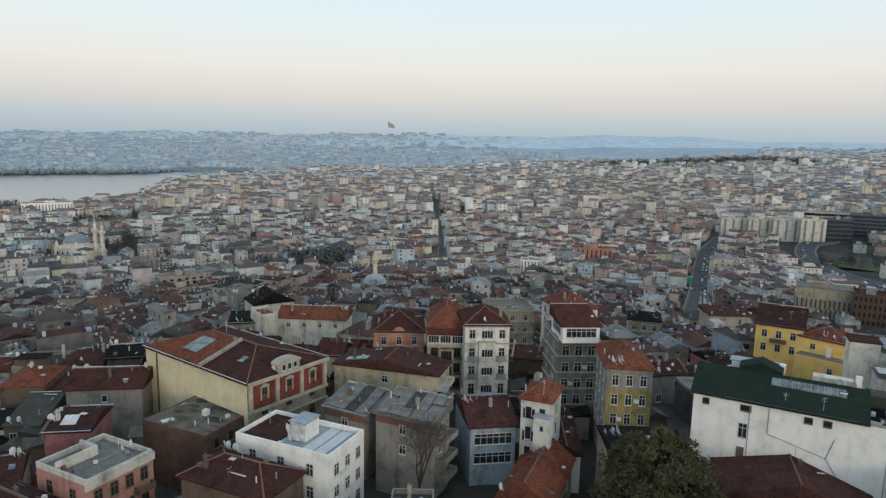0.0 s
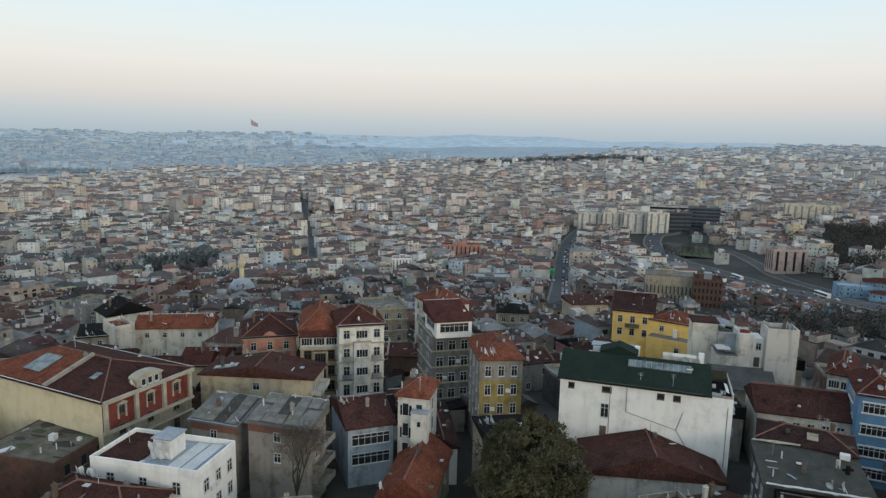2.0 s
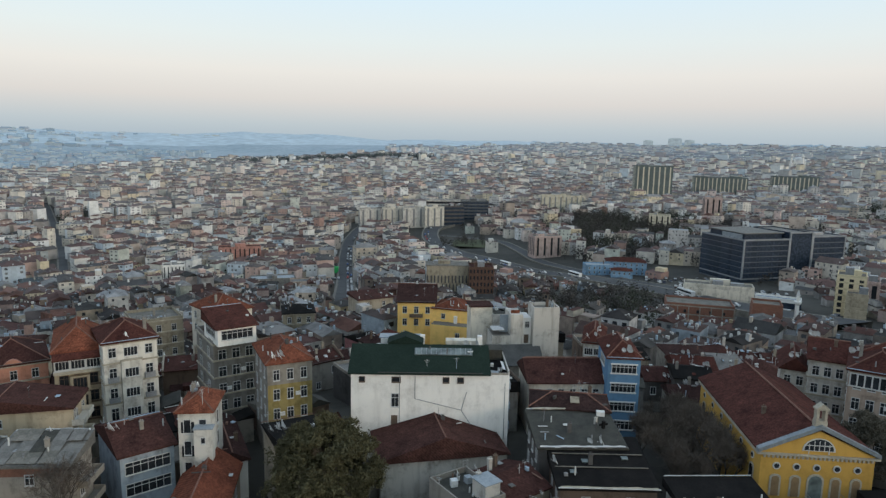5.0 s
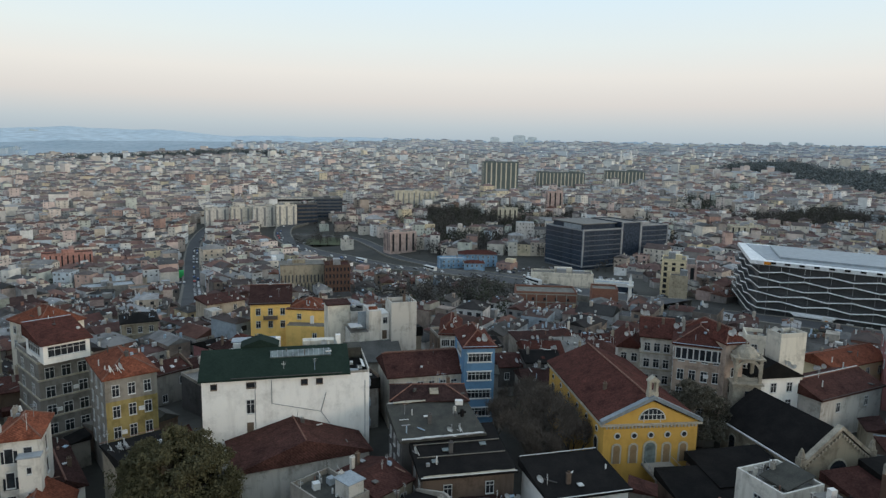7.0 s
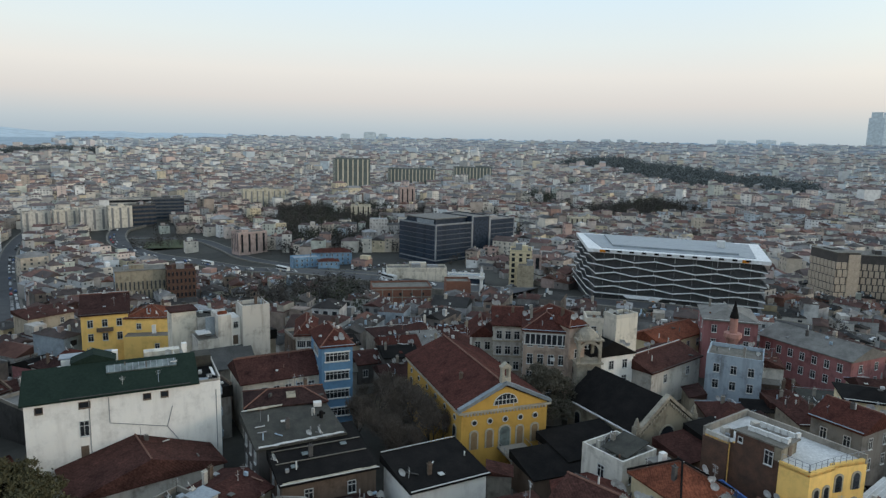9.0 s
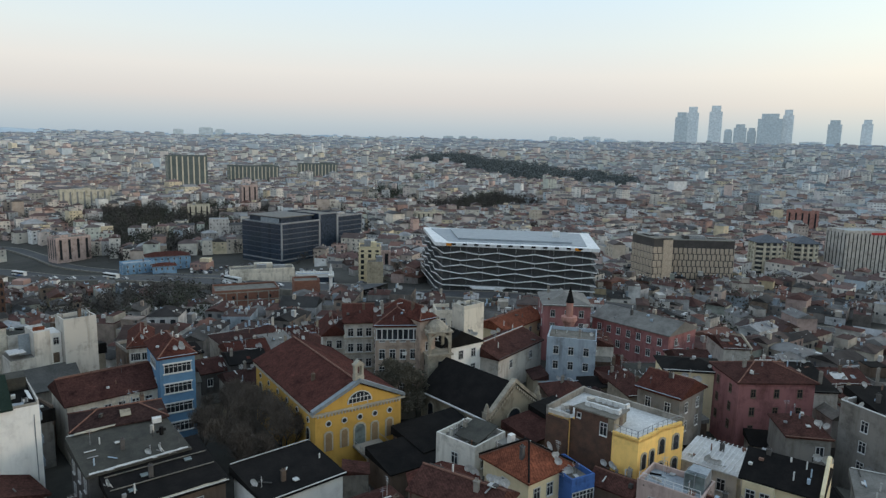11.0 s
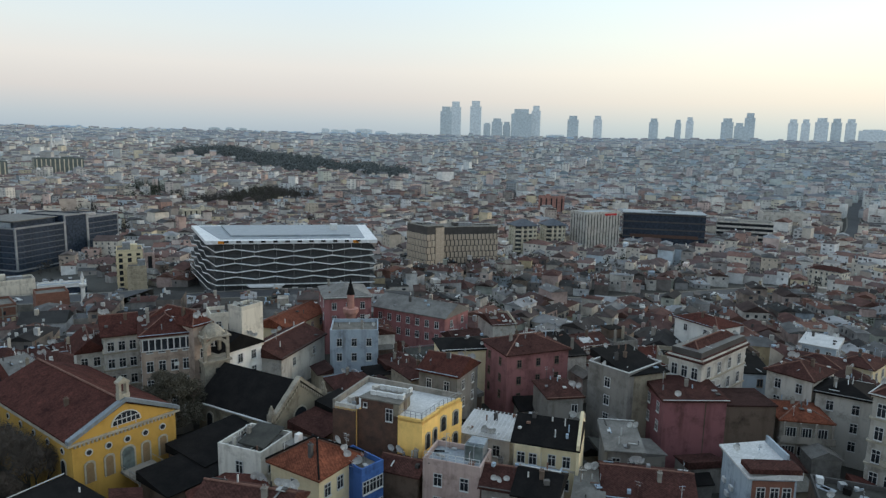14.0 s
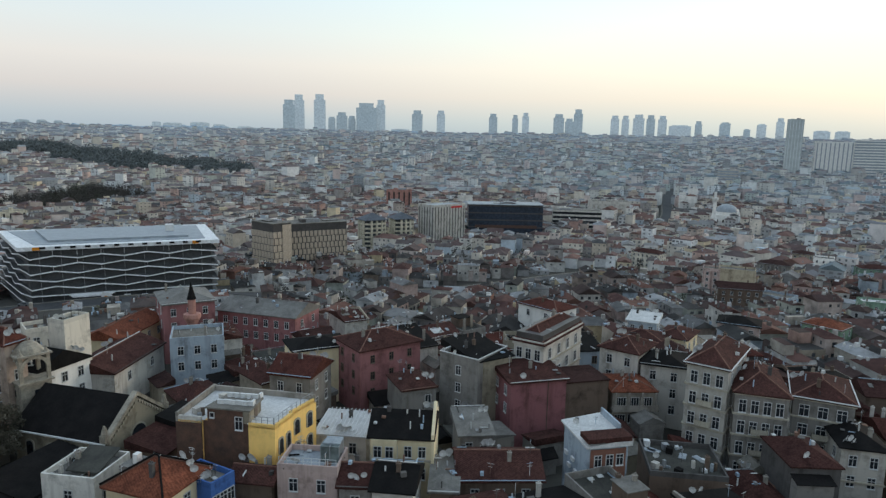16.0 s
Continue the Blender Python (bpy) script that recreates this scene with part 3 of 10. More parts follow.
def house(x, y, z, rz, w, d, h, wall="beige", roof="tiles_dark", kind="hip", rise=2.2, front=(3, 3), side=(2, 3), label="", win=(1.0, 1.6, "sash"),
          frame="frame_white", storey=3.2, seed=0, foot=3.0, back=False, chim=1, top=1.2, trim="", skins=(), rim="", lip=0.4):
    """A town house: walls, roof, windows with panes, chimneys. front and side: windows across and storeys, counted down from the eaves."""
    rnd = random.Random(seed * 7 + 3)
    ROOFS.append((x, y, z, rz, w, d, h, kind, rise))
    hs = thing("house", x, y, z, rz, label or "rendered town house with a tiled roof", "house", "town houses")
    footprint(x, y, w, d, rz)
    part("wall", wall_shape(w, d, h, kind, rise, foot).mesh("wall", "plaster_" + wall if "plaster_" + wall in MATS else wall), hs)
    part("roof", roof_shape(w, d, kind, rise).mesh("roof", roof), hs, at=pose(0, 0, h if kind != "flat" else h - 0.4))
    if kind in ("hip", "gable_x", "gable_y") and roof.startswith("tiles"):
        part("ridge_tiles", ridge_shape(w, d, kind, rise).mesh("ridge_tiles", "ridge_clay"), hs, "paler clay ridge tiles", at=pose(0, 0, h))
    if kind == "flat":
        part("parapet", ring_shape(w, d, 0.25, h - 0.35, h + lip).mesh("parapet", rim or ("plaster_" + wall if "plaster_" + wall in MATS else wall)), hs)
    for face, mat, z0, z1 in skins:
        e = 0.02
        box = {"front": (-w / 2 - e, -d / 2 - e, w / 2 + e, -d / 2), "right": (w / 2, -d / 2, w / 2 + e, d / 2), "left": (-w / 2 - e, -d / 2, -w / 2, d / 2)}[face]
        part("wall_skin", Shape().box(box[0], box[1], h * z0, box[2], box[3], h * z1 - 0.2).mesh("wall_skin", mat), hs, "differently painted render")
    ww, wh, style = win
    rows = [(front, 0, -d / 2, 0, w), (side, w / 2, 0, 90, d), (side, -w / 2, 0, -90, d)]
    if back:
        rows.append((front, 0, d / 2, 180, w))
    for (cols, floors), px, py, turn, length in rows:
        for k in range(floors):
            zz = h - top - wh - k * storey - (0.3 if kind == "flat" else 0.1)
            if zz < 0.8:
                break
            for i in range(cols):
                off = (i + 0.5) / cols * length * 0.92 - length * 0.46
                ox, oy = (off, 0) if turn in (0, 180) else (0, off)
                put_window(hs, px + ox, py + oy, zz, turn, ww, wh, style, frame)
    if trim:
        for k in range(front[1] + 1):
            zz = h - 0.15 - k * storey if k else h - 0.35
            if zz > 0.5:
                part("cornice", shared(("cornice", round(w, 2), round(d, 2), trim), lambda: Shape().box(-w / 2 - 0.22, -d / 2 - 0.22, -0.14, w / 2 + 0.22, -d / 2, 0.14).box(w / 2, -d / 2, -0.14, w / 2 + 0.22, d / 2, 0.14)
                     .box(-w / 2 - 0.22, -d / 2, -0.14, -w / 2, d / 2, 0.14).mesh("cornice", trim)), hs, at=pose(0, 0, zz))
    for i in range(chim):
        cx, cy = (rnd.random() - 0.5) * w * 0.7, (rnd.random() - 0.5) * d * 0.6
        chimney(hs, cx, cy, h - 0.3, h + (rise if kind != "flat" else 0.8) * 0.75 + 0.9, rnd.choice(["brown", "darkgrey", "concrete"]))
    return hs


def roof_height(u, v, w, d, h, kind, rise):
    """Height of a roof's surface over the house's foot at u, v from its middle."""
    if kind == "flat":
        return h - 0.34
    if kind == "shed":
        return h + rise * (v + d / 2) / d
    a, b = w / 2 + 0.45, d / 2 + 0.45
    if kind == "gable_x":
        return h + rise * (1 - abs(v) / b)
    if kind == "gable_y":
        return h + rise * (1 - abs(u) / a)
    m = min(a, b)
    return h + rise * min(1, min(a - abs(u), b - abs(v)) / m)


def dish_mesh():
    s = Shape()
    ring = []
    for k in range(10):
        ang = 2 * math.pi * k / 10
        ring.append((0.42 * math.cos(ang), -0.06 - 0.0, 0.42 * math.sin(ang) * 1.08))
    mid = [(x * 0.5, 0.02, z * 0.5) for x, y, z in ring]
    n = 10
    s.poly(ring + mid + [(0, 0.05, 0)], [(i, (i + 1) % n, n + (i + 1) % n, n + i) for i in range(n)] + [(n + i, n + (i + 1) % n, 2 * n) for i in range(n)])
    s.tube((0, 0.05, 0), (0, 0.25, -0.75), 0.03, 0.03, 5).tube((0, 0.0, -0.35), (0, -0.5, 0.0), 0.015, 0.015, 4)
    return s.mesh("satellite_dish", "metal_white")



# ---- the ground: one sheet out to the horizon ----
def fast_mesh(name, verts, quads, mats, mat_index=None, tris=None):
    """A mesh from arrays of corners and quads (and triangles)."""
    me = bpy.data.meshes.new(name)
    verts = np.asarray(verts, np.float32).reshape(-1, 3)
    quads = np.asarray(quads, np.int32).reshape(-1, 4)
    tris = np.zeros((0, 3), np.int32) if tris is None else np.asarray(tris, np.int32).reshape(-1, 3)
    me.vertices.add(len(verts))
    me.vertices.foreach_set("co", verts.ravel())
    loops = np.concatenate([quads.ravel(), tris.ravel()])
    me.loops.add(len(loops))
    me.loops.foreach_set("vertex_index", loops)
    n = len(quads) + len(tris)
    me.polygons.add(n)
    me.polygons.foreach_set("loop_start", np.concatenate([np.arange(len(quads)) * 4, len(quads) * 4 + np.arange(len(tris)) * 3]).astype(np.int32))
    for m in mats:
        me.materials.append(MATS[m])
    if mat_index is not None:
        me.polygons.foreach_set("material_index", np.asarray(mat_index, np.int32))
    me.update(calc_edges=True)
    me.validate()
    me.shade_flat()
    return me


g_r = np.concatenate([[0.0, 20, 45], np.linspace(70, 400, 40), np.linspace(415, 1100, 46), np.linspace(1130, 4950, 60)])
g_a = np.radians(np.linspace(-180, 180, 241))
gr, ga = np.meshgrid(g_r, g_a, indexing="ij")
gx, gy = -gr * np.sin(ga), gr * np.cos(ga)
gz = lie(gx, gy)
gz = gz + np.clip((gr - 500) / 1500, 0, 1) * 5 * np.sin(gx * 0.006 + 1.3) * np.cos(gy * 0.005) * (gz > -56)
g_quads = []
na = len(g_a)
ii, jj = np.meshgrid(np.arange(len(g_r) - 1), np.arange(na - 1), indexing="ij")
g_quads = np.stack([ii * na + jj, ii * na + jj + 1, (ii + 1) * na + jj + 1, (ii + 1) * na + jj], -1).reshape(-1, 4)
# past 2450 m and again past 4000 m the earth gives way to haze colours
tagged(new("ground", fast_mesh("ground", np.stack([gx, gy, gz], -1).reshape(-1, 3), g_quads, ["earth", "hazed_land", "hazed_far_land"], ((np.repeat(g_r[1:], na - 1) > 2450).astype(int) + (np.repeat(g_r[1:], na - 1) > 4000)))), "bare brown-grey ground between the houses of a hilly city, haze-coloured far off", "ground", kind="structure")


def ground_at(x, y):
    z = float(lie(x, y))
    r = math.hypot(x, y)
    return z + min(max((r - 500) / 1500, 0), 1) * 5 * math.sin(x * 0.006 + 1.3) * math.cos(y * 0.005) * (z > -56)


SEA = -61.0
sea_a = np.radians(np.linspace(-5, 62, 30))
sea_v = [(-r * math.sin(a), r * math.cos(a), SEA) for a in sea_a for r in (820, 3400)]
sea_q = [(2 * i, 2 * i + 2, 2 * i + 3, 2 * i + 1) for i in range(29)]
tagged(new("water", fast_mesh("water", sea_v, sea_q, ["water"])), "calm grey inlet that mirrors the pale evening sky", "water", kind="structure")



# ---- the town that fills the slopes ----
ROADS = []  # centre lines with half widths, kept free of houses


def road(points, width, name="road", surface="asphalt", label="dark asphalt street", lift=0.25, verge=2.0, skirt=-1.5):
    """A strip of road laid over the ground, with its kerbs."""
    pts = [Vector((x, y)) for x, y in points]
    dense = []
    for i in range(len(pts) - 1):
        p0, p1, p2, p3 = pts[max(i - 1, 0)], pts[i], pts[i + 1], pts[min(i + 2, len(pts) - 1)]
        n = max(2, int((p2 - p1).length / 8))
        for k in range(n):
            t = k / n
            dense.append(0.5 * ((2 * p1) + (-p0 + p2) * t + (2 * p0 - 5 * p1 + 4 * p2 - p3) * t * t + (-p0 + 3 * p1 - 3 * p2 + p3) * t ** 3))
    dense.append(pts[-1])
    ROADS.append((np.array([tuple(p) for p in dense]), width / 2 + verge))
    v, q = [], []
    for i, p in enumerate(dense):
        t = (dense[min(i + 1, len(dense) - 1)] - dense[max(i - 1, 0)]).normalized()
        n = Vector((-t.y, t.x))
        zc = max(ground_at(*(p + n * o)) for o in (-width / 2, 0, width / 2)) + lift
        for o, dz in ((-width / 2 - 1.5, skirt), (-width / 2 - 1.5, 0.14), (-width / 2, 0.14), (-width / 2, 0), (width / 2, 0), (width / 2, 0.14), (width / 2 + 1.5, 0.14), (width / 2 + 1.5, skirt)):
            e = p + n * o
            v.append((e.x, e.y, zc + dz))
    for i in range(len(dense) - 1):
        for k in range(7):
            q.append((8 * i + k, 8 * i + k + 1, 8 * i + 9 + k, 8 * i + 8 + k))
    mi = [0 if k == 3 else 1 for i in range(len(dense) - 1) for k in range(7)]
    tagged(new(name, fast_mesh(name, v, q, [surface, "roof_concrete"], mi)), label, "road", kind="structure")
    return dense


def off_roads(x, y, half):
    for pts, hw in ROADS:
        if np.min((pts[:, 0] - x) ** 2 + (pts[:, 1] - y) ** 2) < (hw + half) ** 2:
            return False
    return True


GARDENS = []  # plots left to trees
CLEARINGS = []  # (x, y, radius) woods, squares, yards and camera sight lines with no houses


def open_ground(x, y, half):
    for cx, cy, r in CLEARINGS:
        if (cx - x) ** 2 + (cy - y) ** 2 < (r + half * 0.4) ** 2:
            return False
    return True


def districts(rnd, r0, r1, count):
    out = []
    for _ in range(count):
        az, r = radians(rnd.uniform(-150, 48)), math.sqrt(rnd.uniform(r0 * r0, r1 * r1))
        out.append((-r * math.sin(az), r * math.cos(az), math.degrees(az) + rnd.uniform(-34, 34)))
    return out


def lots(rnd, r0, r1, count, wide, deep, street, yard, seeds=None):
    """House plots in terraced rows along the streets of each district: x, y, w, d, turn."""
    seeds = seeds or districts(rnd, r0, r1, count)
    sx, sy = np.array([s[0] for s in seeds]), np.array([s[1] for s in seeds])
    made = []
    reach = max(120.0, 1.6 * math.sqrt(1.6 * (r1 * r1 - r0 * r0) / max(count, 1)))
    for k, (cx, cy, turn) in enumerate(seeds):
        c, s = math.cos(radians(turn)), math.sin(radians(turn))
        v = -reach
        row = 0
        while v < reach:
            d = deep * rnd.uniform(0.88, 1.1)
            u = -reach + rnd.uniform(0, 10)
            run = 0
            while u < reach:
                w = rnd.uniform(*wide)
                if run > rnd.uniform(45, 90) * wide[1] / 12:
                    u += street * rnd.uniform(0.8, 1.2)
                    run = 0
                mu, mv = u + w / 2, v + d / 2 + rnd.uniform(-0.6, 0.6)
                x, y = cx + mu * c - mv * s, cy + mu * s + mv * c
                u += w + 0.02
                run += w
                r = math.hypot(x, y)
                if not r0 <= r < r1:
                    continue
                az = math.degrees(math.atan2(-x, y))
                if az > 46 or az < -148:
                    continue
                if np.argmin((sx - x) ** 2 + (sy - y) ** 2) != k:
                    continue
                made.append((x, y, w - 0.04, d, turn + (180 if row % 2 else 0)))
            v += d + (street if row % 2 else yard) * rnd.uniform(0.85, 1.2)
            row += 1
    return made


def free_lots(plots, sea=True):
    out = []
    for x, y, w, d, turn in plots:
        half = min(w, d) * 0.42
        g = ground_at(x, y)
        if g < -60.4 or (g < -57.6 and y > 850 and x < -300):
            continue
        if clear_of(x, y, half) and off_roads(x, y, half) and open_ground(x, y, half):
            out.append((x, y, w, d, turn))
    return out


def town_mesh(name, plots, rnd, heights, storey, windows, walls, roofs, label, flat=0.25, density=1.0, facade=(0, 1, 2, 3), bits=0, panes="city_windows"):
    """Many houses far off, joined: walls, roofs, and window panes on the walls."""
    V, Q, T, QM, TM = [], [], [], [], []
    n = 0
    for x, y, w, d, turn in plots:
        if rnd.random() > density:
            GARDENS.append((x, y, w * 0.5))
            continue
        bearing, reach = math.degrees(math.atan2(-x, y)), math.hypot(x, y)
        if -64 < bearing < -28 and 400 < reach < 860 and rnd.random() < 0.42:
            # wooded, thinly built slope beyond the expressway
            GARDENS.append((x, y, w * 0.7))
            continue
        x, y = x + rnd.uniform(-0.6, 0.6), y + rnd.uniform(-0.6, 0.6)
        w, d = w * rnd.choice((0.8, 1.0, 1.0, 1.0, 1.1, 1.5)), d * rnd.uniform(0.8, 1.15)
        z = ground_at(x, y)
        h = rnd.uniform(*heights)
        if -128 < bearing < -34 and reach < 480:
            # low workshops and yards along the valley road, lowered and thinned to open the camera's view of landmarks
            if rnd.random() < 0.22:
                continue
            h *= 0.62 if bearing > -92 else 0.7
        luck = rnd.random()
        h *= rnd.uniform(1.25, 1.7) if luck < 0.09 else rnd.uniform(0.45, 0.7) if luck < 0.27 else 1
        turn = turn + rnd.gauss(0, 4) + (90 if rnd.random() < 0.1 else 0)
        c, s = math.cos(radians(turn)), math.sin(radians(turn))
        a, b = w / 2, d / 2

        def P(u, v, zz):
            return (x + u * c - v * s, y + u * s + v * c, zz)
        ring = ((-a, -b), (a, -b), (a, b), (-a, b))
        V += [P(u, v, z - 4) for u, v in ring] + [P(u, v, z + h) for u, v in ring]
        for i in range(4):
            j = (i + 1) % 4
            Q.append((n + i, n + j, n + 4 + j, n + 4 + i))
            QM.append(0)
        n += 8
        zt = z + h
        o = 0.3
        if rnd.random() < flat:
            V += [P(u * 1.0, v * 1.0, zt + 0.02) for u, v in ring]
            Q.append((n, n + 1, n + 2, n + 3))
            QM.append(1)
            n += 4
            if rnd.random() < 0.7:
                # stair head on the flat roof
                e, g, up = a * rnd.uniform(0.25, 0.6), b * rnd.uniform(0.3, 0.6), rnd.uniform(2.0, 3.2)
                oe, og = rnd.uniform(-1, 1) * (a - e), rnd.uniform(-1, 1) * (b - g)
                r2 = ((oe - e, og - g), (oe + e, og - g), (oe + e, og + g), (oe - e, og + g))
                V += [P(u, v, zt - 0.5) for u, v in r2] + [P(u, v, zt + up) for u, v in r2]
                for i in range(4):
                    j = (i + 1) % 4
                    Q.append((n + i, n + j, n + 4 + j, n + 4 + i))
                    QM.append(0)
                Q.append((n + 4, n + 5, n + 6, n + 7))
                QM.append(1 if rnd.random() < 0.6 else 0)
                n += 8
        else:
            rise = min(w, d) * rnd.uniform(0.16, 0.27)
            V += [P(u + (o if u > 0 else -o), v + (o if v > 0 else -o), zt) for u, v in ring]
            hip = min(b, a) * (0.9 if rnd.random() < 0.45 else -0.0)
            if a >= b:
                V += [P(-a + hip - o, 0, zt + rise), P(a - hip + o, 0, zt + rise)]
                Q += [(n, n + 1, n + 5, n + 4), (n + 2, n + 3, n + 4, n + 5)]
                T += [(n + 1, n + 2, n + 5), (n + 3, n, n + 4)]
            else:
                V += [P(0, -b + hip - o, zt + rise), P(0, b - hip + o, zt + rise)]
                Q += [(n + 1, n + 2, n + 5, n + 4), (n + 3, n, n + 4, n + 5)]
                T += [(n, n + 1, n + 4), (n + 2, n + 3, n + 5)]
            QM += [1, 1]
            TM += [1, 1]
            n += 6
            if rnd.random() < 0.5:
                e = 0.5
                oe, og = rnd.uniform(-0.7, 0.7) * a, rnd.uniform(-0.6, 0.6) * b
                r2 = ((oe - e, og - e), (oe + e, og - e), (oe + e, og + e), (oe - e, og + e))
                V += [P(u, v, zt) for u, v in r2] + [P(u, v, zt + rise + 0.9) for u, v in r2]
                for i in range(4):
                    j = (i + 1) % 4
                    Q.append((n + i, n + j, n + 4 + j, n + 4 + i))
                    QM.append(0)
                Q.append((n + 4, n + 5, n + 6, n + 7))
                QM.append(0)
                n += 8
        for _ in range(rnd.randint(1, bits) if bits else 0):
            # tanks, dishes, flues and sheds on the roof
            e, g, up = rnd.choice(((0.3, 0.1, 0.5), (0.25, 0.25, 0.9), (0.5, 0.35, 0.4), (0.9, 0.6, 0.1), (0.35, 0.12, 0.6)))
            oe, og = rnd.uniform(-0.85, 0.85) * a, rnd.uniform(-0.85, 0.85) * b
            r2 = ((oe - e, og - g), (oe + e, og - g), (oe + e, og + g), (oe - e, og + g))
            zb = zt - 0.2 + (0 if up < 0.3 else 0.3)
            V += [P(u, v, zb) for u, v in r2] + [P(u, v, zb + up + 0.7) for u, v in r2]
            for i in range(4):
                j = (i + 1) % 4
                Q.append((n + i, n + j, n + 4 + j, n + 4 + i))
                QM.append(3)
            Q.append((n + 4, n + 5, n + 6, n + 7))
            QM.append(3)
            n += 8
        if windows:
            ww, wh, pitch = windows
            floors = max(1, int((h - 0.8) / storey))
            for f in facade:
                length = w if f in (0, 2) else d
                if rnd.random() < (0.62 if f in (1, 3) else 0.25):
                    continue
                cols = max(1, int(length / pitch * rnd.uniform(0.6, 1.1)))
                ww, wh = windows[0] * rnd.uniform(0.7, 1.5), windows[1] * rnd.uniform(0.75, 1.15)
                half = ww / 2 * rnd.uniform(0.8, 1.2)
                tall = wh * rnd.uniform(0.85, 1.1)
                for k in range(floors):
                    z0 = z + h - 0.9 - tall - k * storey
                    for i in range(cols):
                        if rnd.random() < 0.2:
                            continue
                        m = (i + 0.5) / cols * length - length / 2
                        e = 0.06
                        if f == 0:
                            p, q = (m - half, -b - e), (m + half, -b - e)
                        elif f == 2:
                            p, q = (m + half, b + e), (m - half, b + e)
                        elif f == 1:
                            p, q = (a + e, m - half), (a + e, m + half)
                        else:
                            p, q = (-a - e, m + half), (-a - e, m - half)
                        V += [P(*p, z0), P(*q, z0), P(*q, z0 + tall), P(*p, z0 + tall)]
                        Q.append((n, n + 1, n + 2, n + 3))
                        QM.append(2)
                        n += 4
    me = fast_mesh(name, V, Q, [walls, roofs, panes, "roof_bits"], QM + TM, T)
    return tagged(new(name, me), label, "houses", kind="stuff")



# ---- the houses near by, one by one ----
HS = {}
HS['pink'] = house(-45.42, 79.97, 0.00, 63.3, 9.60, 10.00, 12.00, 'pink', 'roof_greysheet', 'flat', 1, (4, 2), (2, 2), 'pink house with arched windows and a grey roof terrace', rim='plaster_greywhite', win=(1.0, 1.7, 'sash'), frame='frame_brown', chim=0, seed=0)
HS['darkleft'] = house(-52.4, 73.7, 0.0, -26.7, 10.0, 7.2, 8.6, 'brown', 'tiles_dark', 'gable_x', 1.8, (2, 1), (0, 0), 'brown house under a dark tiled roof', seed=72)
HS['beigered'] = house(-37.64, 112.85, -0.47, -36.3, 29.79, 16.64, 16.47, 'cream', 'tiles_dark', 'hip', 2.6, (0, 0), (3, 3), 'long cream house with a red ornate front and patched red roof', frame='frame_brown', trim='stone_trim', skins=(('right', 'plaster_red', 0.70, 1.0), ('right', 'plaster_stone', 0.0, 0.70)), seed=1)
HS['ruin'] = house(-38.0, 99.3, 0.00, -24.0, 13.0, 13.4, 10.60, 'brick_dark', 'slab_moss', 'flat', 1, (0, 0), (4, 2), 'roofless brick ruin with a mossy concrete slab', rim='brick_dark', lip=-0.28, chim=0, win=(1.0, 1.5, 'single'), frame='frame_brown', seed=2)
HS['whiteterr'] = house(-19.79, 86.44, 0.00, -23.9, 15.52, 8.82, 13.00, 'white', 'roof_bluegrey', 'flat', 1, (3, 2), (3, 3), 'white house with a grey roof terrace and parapet', chim=0, seed=3)
HS['creamwide'] = house(-9.38, 118.24, 0.00, -15.4, 20.31, 8.00, 12.70, 'sand', 'tiles_dark', 'gable_y', 1.9, (1, 1), (2, 2), 'wide sand-coloured house with a low brown-red gabled roof', win=(1.1, 1.2, 'sash'), seed=4)
HS['patchR'] = house(-4.28, 95.46, 0.00, -25.4, 9.42, 6.50, 13.00, 'concrete', 'roof_greysheet', 'shed', 1.6, (1, 2), (1, 2), 'bare concrete house under grey sheets', win=(1.0, 1.3, 'sash'), seed=5)
HS['patchL'] = house(-14.02, 102.31, 0.00, -27.4, 8.09, 6.50, 11.00, 'concrete', 'roof_greysheet', 'shed', 1.8, (1, 1), (0, 0), 'bare concrete and brick house under grey sheets', win=(1.0, 1.3, 'sash'), seed=6)
HS['cream'] = house(8.40, 128.83, -0.41, 4.5, 8.70, 11.00, 19.41, 'ivory', 'tiles_red', 'hip', 2.6, (0, 5), (2, 4), 'tall ivory apartment house with a red hip roof', win=(1.15, 1.9, 'sash'), trim='stone_trim', storey=3.65, seed=7)
HS['bay'] = house(0.96, 135.56, -1.23, -1.9, 7.48, 15.00, 18.23, 'sand', 'tiles_orange', 'hip', 3.4, (3, 4), (2, 3), 'old sand-coloured house with timber bays', win=(1.3, 1.8, 'sash'), frame='frame_brown', trim='frame_brown', seed=8)
HS['pinklow'] = house(-9.97, 144.04, -2.23, 4.1, 10.89, 13.00, 15.26, 'salmon', 'tiles_dark', 'hip', 3.4, (3, 2), (2, 2), 'salmon-pink house with a dark red hip roof', trim='stone_trim', seed=9)
HS['grey5'] = house(26.13, 127.80, -0.60, 4.1, 8.25, 12.00, 17.60, 'grey', 'tiles_dark', 'flat', 2.2, (3, 4), (2, 4), 'grey apartment house with white windows', win=(1.3, 1.8, 'sash'), storey=3.3, trim='stone_trim', chim=0, seed=10)
HS['grey5top'] = house(25.87, 123.16, 17.10, 4.4, 7.05, 9.00, 3.40, 'white', 'tiles_red', 'shed', 1.8, (1, 1), (1, 1), 'set-back white attic storey with a red roof', win=(5.6, 1.6, 'strip'), chim=0, top=0.5, foot=0.0, seed=11)
HS['whitered'] = house(32.97, 165.44, -6.22, 14.5, 10.10, 12.00, 19.49, 'offwhite', 'tiles_orange', 'hip', 3.2, (5, 2), (3, 2), 'white house with an orange-red hip roof', seed=12)
